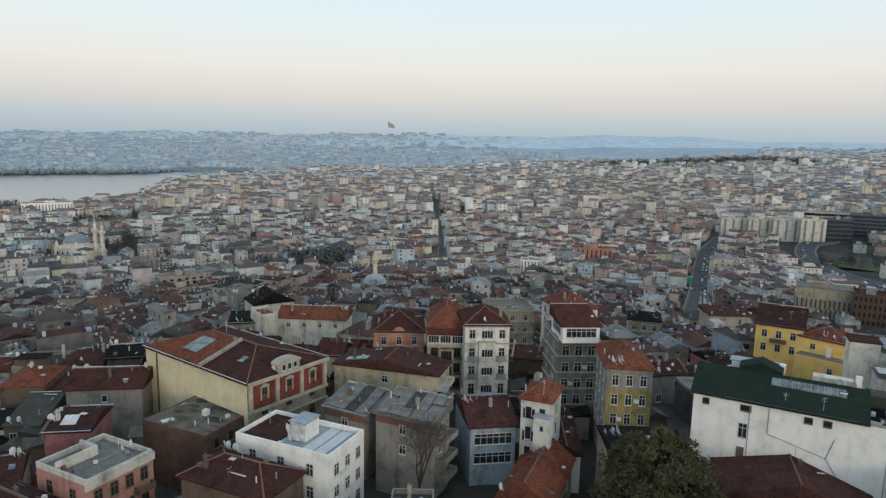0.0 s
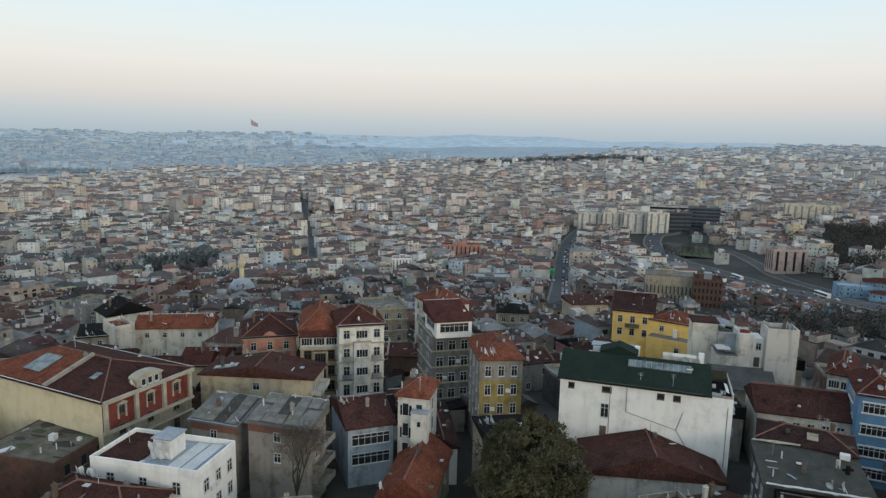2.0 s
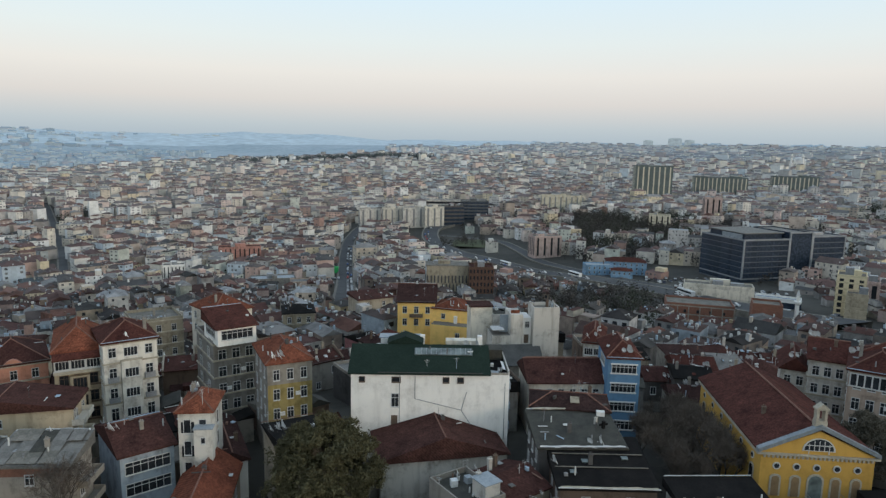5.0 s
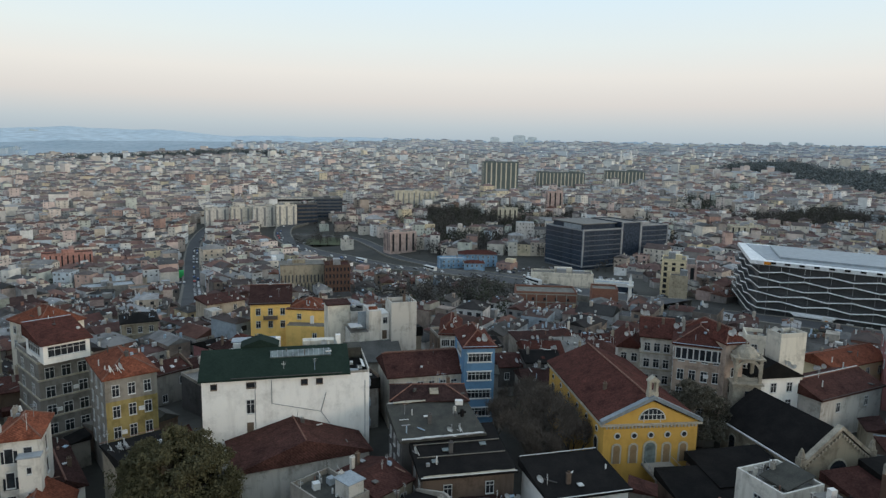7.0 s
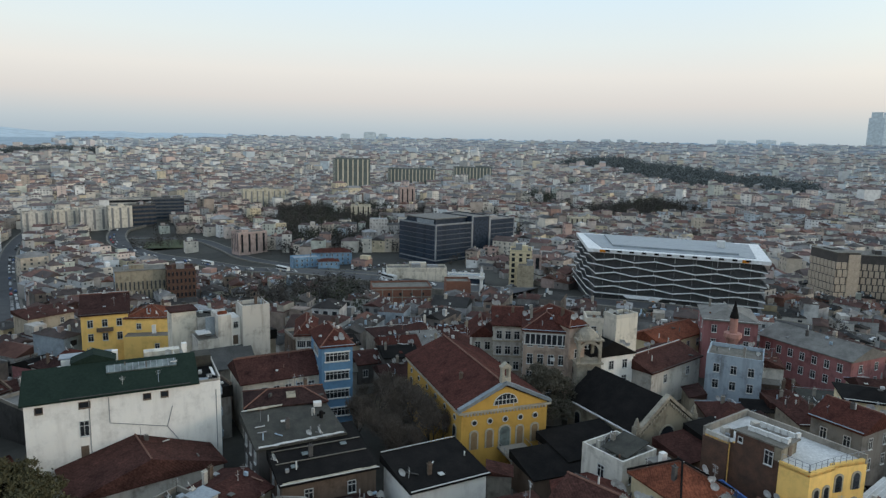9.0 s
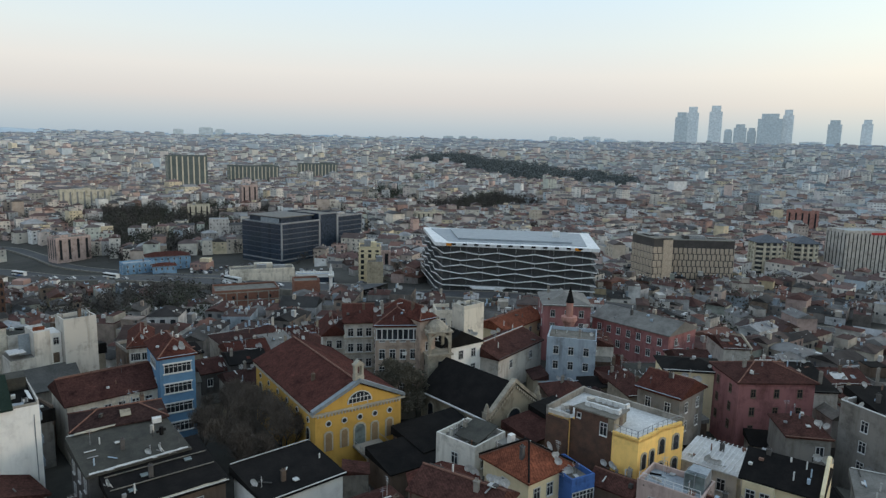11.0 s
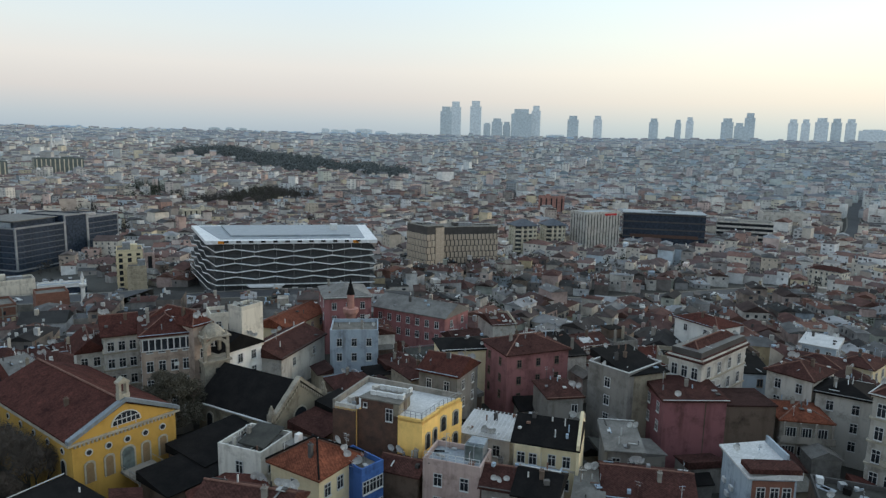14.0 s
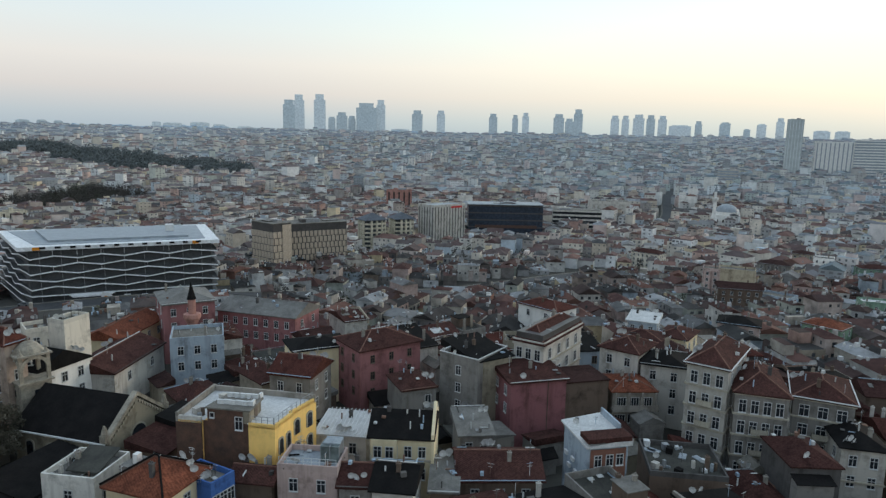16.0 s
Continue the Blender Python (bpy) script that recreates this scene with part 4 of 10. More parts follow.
HS['yt'] = house(31.98, 110.05, 0.00, -4.8, 7.49, 12.00, 17.50, 'mustard', 'tiles_orange', 'hip', 2.4, (3, 5), (3, 4), 'narrow yellow house with peeling grey paint and a broken orange roof', win=(0.95, 1.75, 'sash'), storey=3.4, skins=(('front', 'plaster_concrete', 0.78, 1.0), ('left', 'plaster_concrete', 0.0, 1.0)), seed=13)
HS['glassrow'] = house(7.31, 103.37, 0.00, 9.4, 7.33, 13.00, 10.00, 'paleblue', 'tiles_dark', 'gable_x', 2.4, (1, 2), (0, 0), 'grey house with long rows of white windows', win=(6.0, 1.7, 'strip'), seed=14)
HS['tower'] = house(15.73, 96.57, 0.00, -23.1, 4.6, 7.00, 16.00, 'ivory', 'tiles_orange', 'hip', 1.8, (2, 3), (1, 3), 'slim white house with recessed loggias and an orange roof', win=(0.9, 2.0, 'single'), seed=15)
HS['smallwhite'] = house(20.38, 103.04, 0.00, -4.6, 4.45, 16.00, 6.50, 'white', 'tiles_dark', 'gable_y', 1.4, (1, 1), (0, 0), 'small white annex under a long brown roof', win=(1.6, 1.6, 'sash'), seed=16)
HS['orange_near'] = house(14.2, 87.6, 0.00, -21.8, 7.2, 15.00, 6.60, 'beige', 'tiles_orange', 'gable_y', 3.0, (2, 1), (2, 1), 'house with a bright orange gabled roof', seed=17)
HS['wb'] = house(51.34, 91.11, 0.29, -29.3, 25.14, 11.00, 18.00, 'white', 'roof_green', 'gable_x', 3.0, (0, 0), (0, 0), 'long windowless white building with a dark green roof', chim=0, seed=18)
ROOFS[-1] = ROOFS[-1][:4] + (16.0,) + ROOFS[-1][5:]  # dishes keep to the tiled part
HS['redfront'] = house(48.50, 83.75, 0.44, -18.4, 19.10, 13.00, 8.07, 'greywhite', 'tiles_dark', 'gable_y', 3.2, (0, 0), (0, 0), 'low pale green house with a broad dark red roof', seed=19)
HS['yel'] = house(80.6, 150.2, -5.37, -31.0, 9.6, 14.00, 19.64, 'yellow', 'tiles_dark', 'gable_x', 3.3, (3, 2), (2, 2), 'bright yellow house with a balcony and dark red roof', seed=20)
HS['yel2'] = house(87.09, 141.84, -4.00, -45.7, 9.2, 9.00, 16.90, 'yellow', 'tiles_orange', 'hip', 2.0, (0, 0), (0, 0), 'lower bright yellow wing with an orange roof', chim=1, seed=21)
HS['concT'] = house(88.1, 106.9, 0.96, -23.4, 5.60, 5.00, 19.3, 'greywhite', 'roof_concrete', 'flat', 1, (0, 0), (0, 0), 'bare grey-white party-wall block', chim=1, seed=22)
HS['longred'] = house(80.04, 91.43, 1.69, -27.4, 13.93, 11.00, 10.07, 'offwhite', 'tiles_dark', 'gable_x', 2.8, (6, 1), (0, 0), 'low white house with a long dark red roof', seed=24)
HS['blue'] = house(87.40, 83.94, 2.00, -35.1, 5.65, 11.00, 15.50, 'blue', 'tiles_red', 'hip', 2.4, (1, 4), (1, 3), 'bright blue house with white window bands', win=(4.2, 1.5, 'strip'), storey=3.5, seed=25)
HS['rowA'] = house(68.47, 75.96, 1.77, -38.5, 11.85, 6.50, 12.00, 'paleblue', 'tiles_dark', 'hip', 1.4, (3, 2), (4, 3), 'pale blue terraced house with a dark red roof', seed=26)
HS['rowB'] = house(63.48, 68.92, 1.76, -28.4, 12.10, 10.00, 10.57, 'darkgrey', 'roof_olive', 'shed', 1.2, (2, 2), (3, 2), 'dark grey terraced house under mossy felt', seed=27)
HS['rowC'] = house(61.2, 61.3, 1.86, -30.8, 12.49, 11.5, 9.0, 'brown', 'roof_black', 'shed', 1.6, (2, 1), (3, 2), 'brown terraced house under black felt', seed=28)
HS['peach'] = house(115.37, 52.86, 3.18, -63.9, 8.51, 13.00, 16.66, 'peach', 'tiles_red', 'hip', 2.6, (4, 5), (3, 4), 'peach apartment house with a red hip roof', win=(1.0, 1.8, 'sash'), storey=3.4, seed=29)
HS['peach2'] = house(114.48, 49.55, 3.43, -29.7, 3.64, 11.00, 17.75, 'peach', 'tiles_red', 'hip', 2.2, (1, 4), (1, 3), 'narrow peach house with a red roof', seed=30)
HS['gw1'] = house(119.46, 63.66, 2.36, -59.4, 5.88, 12.00, 15.72, 'greywhite', 'tiles_red', 'gable_x', 2.4, (3, 3), (1, 2), 'grey-white house with tall windows', trim='stone_trim', seed=31)
HS['gw2'] = house(118.77, 69.49, 1.99, -56.4, 4.37, 11.00, 12.79, 'greywhite', 'tiles_red', 'gable_y', 2.2, (2, 2), (0, 0), 'small grey-white house with a gabled front', seed=32)
HS['blkA'] = house(122.96, 40.46, 3.84, -28.5, 5.48, 3.50, 18.08, 'offwhite', 'roof_concrete', 'flat', 1, (0, 0), (0, 0), 'blank off-white stair tower with no windows', chim=0, seed=33)
HS['blkB'] = house(135.95, 49.59, 2.71, -61.6, 6.08, 6.00, 14.46, 'offwhite', 'roof_concrete', 'flat', 1, (2, 2), (1, 2), 'off-white apartment block with a flat roof', chim=1, seed=34)
HS['whgable'] = house(120.88, 44.13, 3.62, -31.9, 10.49, 9.00, 11.19, 'white', 'roof_black', 'gable_y', 2.8, (3, 2), (1, 1), 'white house with a black gabled roof', seed=35)
HS['lowyel'] = house(155.44, 39.74, 0.90, -16.6, 18.59, 9.00, 9.86, 'cream', 'tiles_orange', 'gable_x', 2.0, (4, 1), (0, 0), 'low cream house with an orange roof', seed=36)
HS['whside'] = house(132.02, 35.74, 3.01, -16.3, 17.96, 10.00, 8.6, 'greywhite', 'tiles_dark', 'gable_x', 2.0, (2, 1), (1, 1), 'grey-white house with a long dark roof', seed=37)
HS['rose1'] = house(161.89, 27.75, 0.35, -72.7, 11.26, 14.00, 15.77, 'rose', 'roof_greysheet', 'hip', 2.0, (3, 3), (2, 2), 'rose-coloured block with a grey metal roof', seed=38)
HS['rose2'] = house(164.28, 8.39, -0.48, -119.4, 21.37, 12.00, 12.36, 'rose', 'roof_greysheet', 'gable_x', 2.4, (7, 2), (2, 2), 'long rose-coloured building with a grey metal roof', seed=39)
HS['rosefr'] = house(137.17, 21.36, 2.86, -83.5, 10.08, 9.00, 11.34, 'paleblue', 'roof_concrete', 'flat', 1, (3, 2), (1, 1), 'pale blue-grey house by the minaret', seed=40)
HS['browngr'] = house(112.72, 0.73, 2.78, -115.9, 7.49, 8.70, 11.53, 'grey', 'tiles_red', 'gable_x', 2.2, (2, 2), (2, 2), 'grey house with white windows and an brown-red roof', win=(0.9, 1.6, 'sash'), seed=41)
HS['cream2'] = house(87.37, -13.61, 2.06, -105.7, 8.42, 8.90, 11.90, 'cream', 'roof_black', 'gable_x', 2.2, (4, 2), (0, 0), 'cream terraced house with a black roof', win=(0.9, 1.5, 'sash'), seed=43)
HS['lowbrown'] = house(82.0, 6.4, 3.5, -110.1, 5.5, 4.2, 7.6, 'brown', 'tiles_dark', 'gable_x', 1.1, (0, 0), (0, 0), 'narrow brown house under a dark tiled roof', seed=71)
HS['pinkwh'] = house(80.64, -0.67, 2.65, -107.6, 7.70, 5.53, 10.63, 'palepink', 'roof_bluegrey', 'flat', 1, (2, 2), (1, 1), 'pale pink house with a blue-grey roof terrace', chim=0, seed=44)
HS['orangecr'] = house(78.75, 17.62, 3.77, -121.1, 8.18, 7.62, 9.72, 'cream', 'tiles_orange', 'hip', 2.6, (1, 2), (3, 2), 'cream house with an orange tiled roof', seed=45)
HS['bluelit'] = house(79.91, 12.42, 3.60, -41.0, 3.72, 6.00, 9.15, 'deepblue', 'roof_concrete', 'flat', 1, (3, 2), (0, 0), 'small deep blue house with a flat roof', chim=0, seed=46)
HS['whflat'] = house(83.66, 26.81, 3.79, -111.0, 6.98, 6.94, 9.50, 'ivory', 'roof_greysheet', 'flat', 1, (1, 1), (2, 2), 'off-white house with a cluttered grey roof', chim=1, seed=47)
HS['cornerwh'] = house(115.13, -46.30, 1.63, -137.0, 6.00, 17.28, 16.32, 'greywhite', 'tiles_dark', 'hip', 2.6, (3, 4), (4, 4), 'ornate white corner apartment house with a dark red roof', win=(1.0, 1.9, 'sash'), trim='stone_trim', storey=3.5, seed=48)
HS['maroonb'] = house(104.81, -38.65, 1.76, -87.3, 10.17, 9.00, 12.19, 'maroon', 'tiles_dark', 'shed', 0.8, (0, 0), (2, 2), 'maroon rendered house with a blank wall', seed=49)
HS['pinkred'] = house(123.01, -14.04, 2.13, -67.1, 13.13, 10.00, 13.40, 'rose', 'tiles_dark', 'hip', 2.0, (3, 3), (2, 3), 'rose house with a brown roof', seed=50, win=(0.75, 1.35, 'sash'), frame='frame_brown')
HS['whiteroof'] = house(80.63, -39.85, 1.42, 179.7, 8.17, 5.81, 12.34, 'paleblue', 'roof_white', 'shed', 0.8, (0, 0), (0, 0), 'pale blue-white house with a new white metal roof', chim=0, seed=51)
HS['greyblk'] = house(112.21, -31.11, 1.95, -69.9, 7.53, 11.00, 14.05, 'stone', 'roof_black', 'shed', 1.2, (0, 0), (1, 2), 'grey rendered house with a black roof', seed=52)
HS['greyblk2'] = house(111.40, -30.30, 1.96, -138.3, 8.15, 10.00, 14.09, 'grey', 'tiles_dark', 'flat', 1.2, (1, 3), (0, 0), 'grey rendered apartment house with a flat roof', chim=1, seed=53)
HS['orn1'] = house(94.07, -68.40, 0.77, -138.1, 6.35, 14.00, 18.34, 'ash', 'tiles_dark', 'hip', 2.4, (3, 5), (3, 5), 'ornate grey apartment house with a red roof', win=(1.0, 1.9, 'sash'), trim='stone_trim', storey=3.5, seed=54)
HS['orn2'] = house(90.04, -73.02, 0.53, -120.4, 7.72, 13.00, 15.28, 'grey', 'tiles_dark', 'hip', 2.4, (4, 4), (3, 4), 'ornate grey-brown apartment house with balconies', win=(1.0, 2.0, 'sash'), trim='stone_trim', storey=3.5, seed=55)
HS['orn3'] = house(88.08, -84.01, 0.26, -128.1, 8.57, 12.00, 14.25, 'grey', 'tiles_dark', 'hip', 2.0, (3, 4), (2, 3), 'grey apartment house with a shallow brown roof', win=(1.3, 1.8, 'sash'), trim='stone_trim', seed=56)
HS['orn4'] = house(79.59, -82.67, 0.15, -117.1, 6.06, 10.00, 10.14, 'ash', 'roof_black', 'hip', 1.6, (2, 2), (2, 2), 'ash-grey corner house with an arched window', seed=57)
HS['whm1'] = house(114.76, -63.00, 1.08, -140.3, 7.83, 9.00, 13.53, 'greywhite', 'tiles_dark', 'hip', 1.8, (2, 3), (2, 3), 'grey-white house with a blank side wall', seed=58)
HS['whm2'] = house(109.30, -67.82, 0.93, -121.5, 8.12, 9.00, 12.44, 'greywhite', 'roof_black', 'hip', 1.6, (2, 3), (2, 3), 'grey-white house with a black roof', seed=59)
HS['orsm'] = house(105.27, -58.02, 1.28, -99.4, 7.71, 8.00, 9.25, 'concrete', 'tiles_orange', 'hip', 1.6, (3, 2), (0, 0), 'concrete house with an orange roof', win=(1.8, 1.5, 'wide'), seed=60)
HS['blackfront'] = house(68.99, 47.33, 2.20, -27.8, 11.07, 9.00, 8.19, 'white', 'roof_black', 'shed', 1.0, (0, 0), (0, 0), 'low white house with a black felt roof', seed=61)
HS['beigeL'] = house(-59.43, 112.38, -0.30, 8.4, 12.45, 10.00, 10.90, 'grey', 'tiles_dark', 'gable_x', 2.0, (1, 1), (0, 0), 'grey house with a blank wall and dark roof', win=(0.8, 1.1, 'single'), seed=62)
HS['cream0'] = house(-49.87, 175.88, -8.10, 34.4, 4.75, 9.00, 14.64, 'offwhite', 'tiles_orange', 'flat', 1, (0, 0), (0, 0), 'stained off-white stair tower', chim=0, seed=63)
HS['cream1'] = house(-36.35, 180.31, -8.56, -2.5, 19.13, 9.00, 13.38, 'offwhite', 'tiles_orange', 'gable_x', 2.4, (4, 1), (1, 1), 'stained off-white house with an orange roof', win=(0.9, 1.2, 'sash'), seed=64)
HS['whtop0'] = house(-55.07, 200.50, -11.58, 32.5, 12.49, 10.00, 15.49, 'offwhite', 'roof_black', 'gable_y', 3.4, (2, 3), (1, 2), 'off-white house with a steep dark glazed roof', seed=65)
HS['greytop0'] = house(-70.87, 222.28, -14.29, 37.5, 6.37, 10.00, 15.56, 'grey', 'roof_concrete', 'flat', 1, (2, 3), (1, 2), 'grey apartment house with a flat roof', chim=1, seed=66)
HS['olive0'] = house(-55.15, 179.13, -8.82, 11.2, 9.82, 9.00, 12.41, 'stone', 'roof_black', 'shed', 1.0, (3, 2), (1, 1), 'stone-coloured apartment house with small windows', seed=67)
HS['domehouse'] = house(18.67, 179.46, -8.05, 4.9, 11.77, 12.00, 17.30, 'stone', 'roof_concrete', 'flat', 1, (3, 3), (2, 3), 'stone-coloured house with a planted roof terrace', trim='stone_trim', chim=2, seed=68)
HS['balc0'] = house(60.05, 188.57, -10.25, -14.9, 9.14, 10.00, 14.41, 'stone', 'roof_black', 'hip', 1.6, (3, 3), (2, 2), 'stone-coloured house with balconies and a black roof', trim='stone_trim', seed=69)
HS['brownlow'] = house(94.03, 210.99, -13.04, -1.4, 13.11, 10.00, 13.40, 'beige', 'tiles_dark', 'shed', 1.0, (2, 2), (0, 0), 'beige house with a lean-to roof', seed=70)
HS['redhip1'] = house(99.47, 102.86, 0.33, -45.3, 4.29, 12.00, 13.16, 'greywhite', 'tiles_red', 'hip', 2.4, (2, 3), (1, 2), 'pale house with a red hip roof', win=(1.6, 1.4, 'wide'), seed=71)
HS['pink16'] = house(129.23, -74.29, -0.80, -124.1, 11.29, 10.00, 12.22, 'beige', 'tiles_dark', 'hip', 1.6, (4, 2), (2, 2), 'beige house with a brown roof', seed=72)
HS['yel16'] = house(130.21, -83.87, -1.53, -138.4, 6.65, 9.00, 13.04, 'cream', 'tiles_dark', 'hip', 1.4, (4, 3), (2, 3), 'cream apartment house with window rows', seed=73)
HS['blue16'] = house(157.97, -91.46, -4.85, -128.6, 7.69, 8.00, 12.02, 'paleblue', 'roof_white', 'shed', 0.8, (3, 3), (2, 3), 'pale blue house with a white roof', seed=74)
HS['lilac16'] = house(157.70, -121.25, -6.81, -129.8, 10.80, 9.00, 11.92, 'palepink', 'roof_black', 'hip', 1.6, (3, 2), (2, 2), 'pale lilac house with a black roof', seed=75)
HS['green16'] = house(216.30, -229.06, -20.02, -123.1, 10.76, 9.00, 12.84, 'green', 'roof_white', 'flat', 1, (3, 3), (2, 3), 'green apartment house with white windows', seed=76)
HS['white16b'] = house(169.47, -67.60, -5.10, -149.8, 13.50, 9.00, 13.93, 'white', 'tiles_red', 'hip', 1.6, (2, 1), (2, 1), 'white house with a stepped gable wall', seed=77)
HS['brick16'] = house(78.86, -52.60, 0.81, -110.3, 10.39, 10.00, 8.48, 'brown', 'roof_olive', 'flat', 1, (0, 0), (0, 0), 'brown house with a littered concrete roof', rim='plaster_darkgrey', seed=78)
HS['redroof16'] = house(81.07, -25.52, 1.85, -100.2, 11.05, 9.00, 8.16, 'brown', 'tiles_dark', 'gable_x', 2.0, (3, 1), (0, 0), 'brown house with a dark red tiled roof', seed=79)
HS['metal16'] = house(95.27, -6.10, 2.40, -109.9, 7.55, 7.00, 8.51, 'greywhite', 'roof_white', 'shed', 0.6, (2, 1), (0, 0), 'low house with a pale corrugated roof', seed=80)
HS['redlow'] = house(-25.8, 79.2, 0.00, -24.0, 13.5, 7.80, 10.70, 'brown', 'tiles_dark', 'hip', 2.2, (0, 0), (0, 0), 'brown house under a dark red hip roof', seed=81)
HS['brownpair'] = house(78.35, -6.28, 2.41, -104.2, 3.91, 6.00, 9.32, 'grey', 'tiles_dark', 'gable_x', 1.6, (1, 1), (0, 0), 'grey terraced house with a brown tiled roof', seed=82)
HS['blackpair'] = house(76.51, -10.99, 2.13, -109.2, 5.01, 7.00, 9.83, 'greywhite', 'roof_black', 'gable_x', 1.8, (2, 1), (1, 1), 'grey-white terraced house with a black felt roof', seed=83)
HS['stripgrey'] = house(79.12, -17.75, 2.01, -105.0, 3.30, 8.00, 8.08, 'brown', 'roof_greysheet', 'shed', 0.6, (1, 1), (0, 0), 'brown lean-to house under pale ribbed sheets', chim=0, seed=84)
HS['greyterr'] = house(92.24, -24.97, 1.98, -95.4, 4.85, 8.00, 9.02, 'grey', 'roof_greysheet', 'shed', 0.8, (2, 2), (0, 0), 'grey house with a sheet-roofed terrace', chim=0, seed=85)
HS['yelblack'] = house(127.24, -2.37, 2.57, -76.5, 10.99, 8.00, 11.52, 'cream', 'roof_black', 'hip', 1.2, (0, 0), (1, 2), 'cream house with a ragged black roof', chim=0, seed=86)
HS['bigred'] = house(61.32, 20.55, 3.62, -102.2, 9.38, 5.50, 14.00, 'brown', 'tiles_dark', 'gable_x', 1.6, (0, 0), (0, 0), 'brown house under a broad dark red roof', seed=87)



# ---- landmarks ----
def arch_ring(w, h, n=8):
    """Outline of a round-headed opening, from the sill, in (x, z)."""
    r = w / 2
    return [(-r, 0), (r, 0)] + [(r * math.cos(math.pi * k / n), h - r + r * math.sin(math.pi * k / n)) for k in range(n + 1)]


def upright(s, ring, y0, y1, mat=0):
    """Push an outline in the xz plane through from y0 to y1."""
    n, k = len(s.v), len(ring)
    s.v.extend((x, y0, z) for x, z in ring)
    s.v.extend((x, y1, z) for x, z in ring)
    s.f.append(tuple(range(n, n + k)))
    s.f.append(tuple(range(n + 2 * k - 1, n + k - 1, -1)))
    for i in range(k):
        j = (i + 1) % k
        s.f.append((n + j, n + i, n + k + i, n + k + j))
    s.m.extend([mat] * (k + 2))
    return s


def arch_window(parent, x, y, z, rz, w, h, frame="stone_trim", pane="window_glass", name="arched_window"):
    def make():
        outer = [(px * (w + 0.5) / w, pz * (h + 0.25) / h) for px, pz in arch_ring(w, h)]
        return upright(Shape(), outer, -0.10, 0.02).mesh(name, frame), upright(Shape(), arch_ring(w, h), -0.14, -0.02).mesh("pane", pane)
    a, b = shared((name, w, h, frame, pane), make)
    o = part(name, a, parent, at=pose(x, y, z, 0, 0, rz))
    part("pane", b, o)
    return o


def yellow_hall(x, y, z, rz, w, d, h, rise):
    """The ochre church hall: pedimented front, lunette, five round and five arched windows."""
    hall = thing("church_hall", x, y, z, rz, "ochre church hall with a dark red gabled roof", "church")
    footprint(x, y, w, d, rz, 1.0)
    part("wall", wall_shape(w, d, h, "gable_y", rise, 4).mesh("wall", "plaster_ochre"), hall)
    part("roof", roof_shape(w, d - 1.2, "gable_y", rise, 0.5, 0.25).mesh("roof", "tiles_hall"), hall, at=pose(0, 0.5, h + 0.05))
    a = w / 2 + 0.55
    s = Shape()
    upright(s, [(-a, h - 0.25), (0, h + rise + 0.15), (a, h - 0.25), (a, h + 0.3), (0, h + rise + 0.75), (-a, h + 0.3)], -d / 2 - 0.4, -d / 2 + 0.5)
    part("pediment_cornice", s.mesh("cornice", "lead"), hall, "grey leaded raking cornice")
    part("cornice", Shape().box(-a, -d / 2 - 0.35, h - 0.55, a, -d / 2 - 0.002, h - 0.28).mesh("cornice", "stone_trim"), hall)
    for i in range(26):
        part("dentil", shared("dentil", lambda: Shape().box(-0.13, -0.25, -0.2, 0.13, 0, 0.2).mesh("dentil", "stone_trim")), hall, at=pose(-w / 2 + 0.4 + i * (w - 0.8) / 25, -d / 2, h - 0.75))
    lun = upright(Shape(), [(2.15 * math.cos(math.pi * k / 12), 1.85 * math.sin(math.pi * k / 12)) for k in range(13)], -0.12, 0.02)
    o = part("lunette", lun.mesh("lunette", "frame_white"), hall, at=pose(0, -d / 2, h + 0.25))
    part("pane", upright(Shape(), [(1.9 * math.cos(math.pi * k / 12), 0.12 + 1.6 * math.sin(math.pi * k / 12)) for k in range(13)], -0.15, 0).mesh("pane", "window_glass"), o)
    for k in range(5):
        part("glazing_bar", shared("lunette_bar", lambda: Shape().box(-0.05, -0.19, 0.1, 0.05, -0.1, 1.5).mesh("bar", "frame_white")), o, at=pose(-1.3 + 0.65 * k, 0, 0 if abs(k - 2) < 2 else -0.45))
    part("glazing_bar", Shape().box(-1.85, -0.19, 0.78, 1.85, -0.1, 0.9).mesh("bar", "frame_white"), o)
    for i in range(5):
        xx = (i - 2) * w * 0.178
        ring = part("round_window", shared("round", lambda: upright(Shape(), [(0.52 * math.cos(0.3927 * k), 0.52 * math.sin(0.3927 * k)) for k in range(16)], -0.12, 0.02).mesh("round_window", "frame_white")), hall, at=pose(xx, -d / 2, h - 2.15))
        part("pane", shared("roundpane", lambda: upright(Shape(), [(0.34 * math.cos(0.3927 * k), 0.34 * math.sin(0.3927 * k)) for k in range(16)], -0.16, 0).mesh("pane", "window_glass")), ring)
        arch_window(hall, xx, -d / 2, h - 6.5 if i != 2 else h - 6.6, 0, 1.0 if i != 2 else 1.7, 2.9 if i != 2 else 3.3, "stone_trim", "brown_blind" if i != 2 else "skylight_glass")
    for sx, turn in ((-1, -90), (1, 90)):
        for i in range(6):
            arch_window(hall, sx * w / 2, -d / 2 + d * (i + 0.6) / 6.2, h - 6.2, turn, 1.1, 2.8, "stone_trim", "window_glass")
            ring = part("round_window", SHARED["round"], hall, at=pose(sx * w / 2, -d / 2 + d * (i + 0.6) / 6.2, h - 2.0, 0, 0, turn))
            part("pane", SHARED["roundpane"], ring)
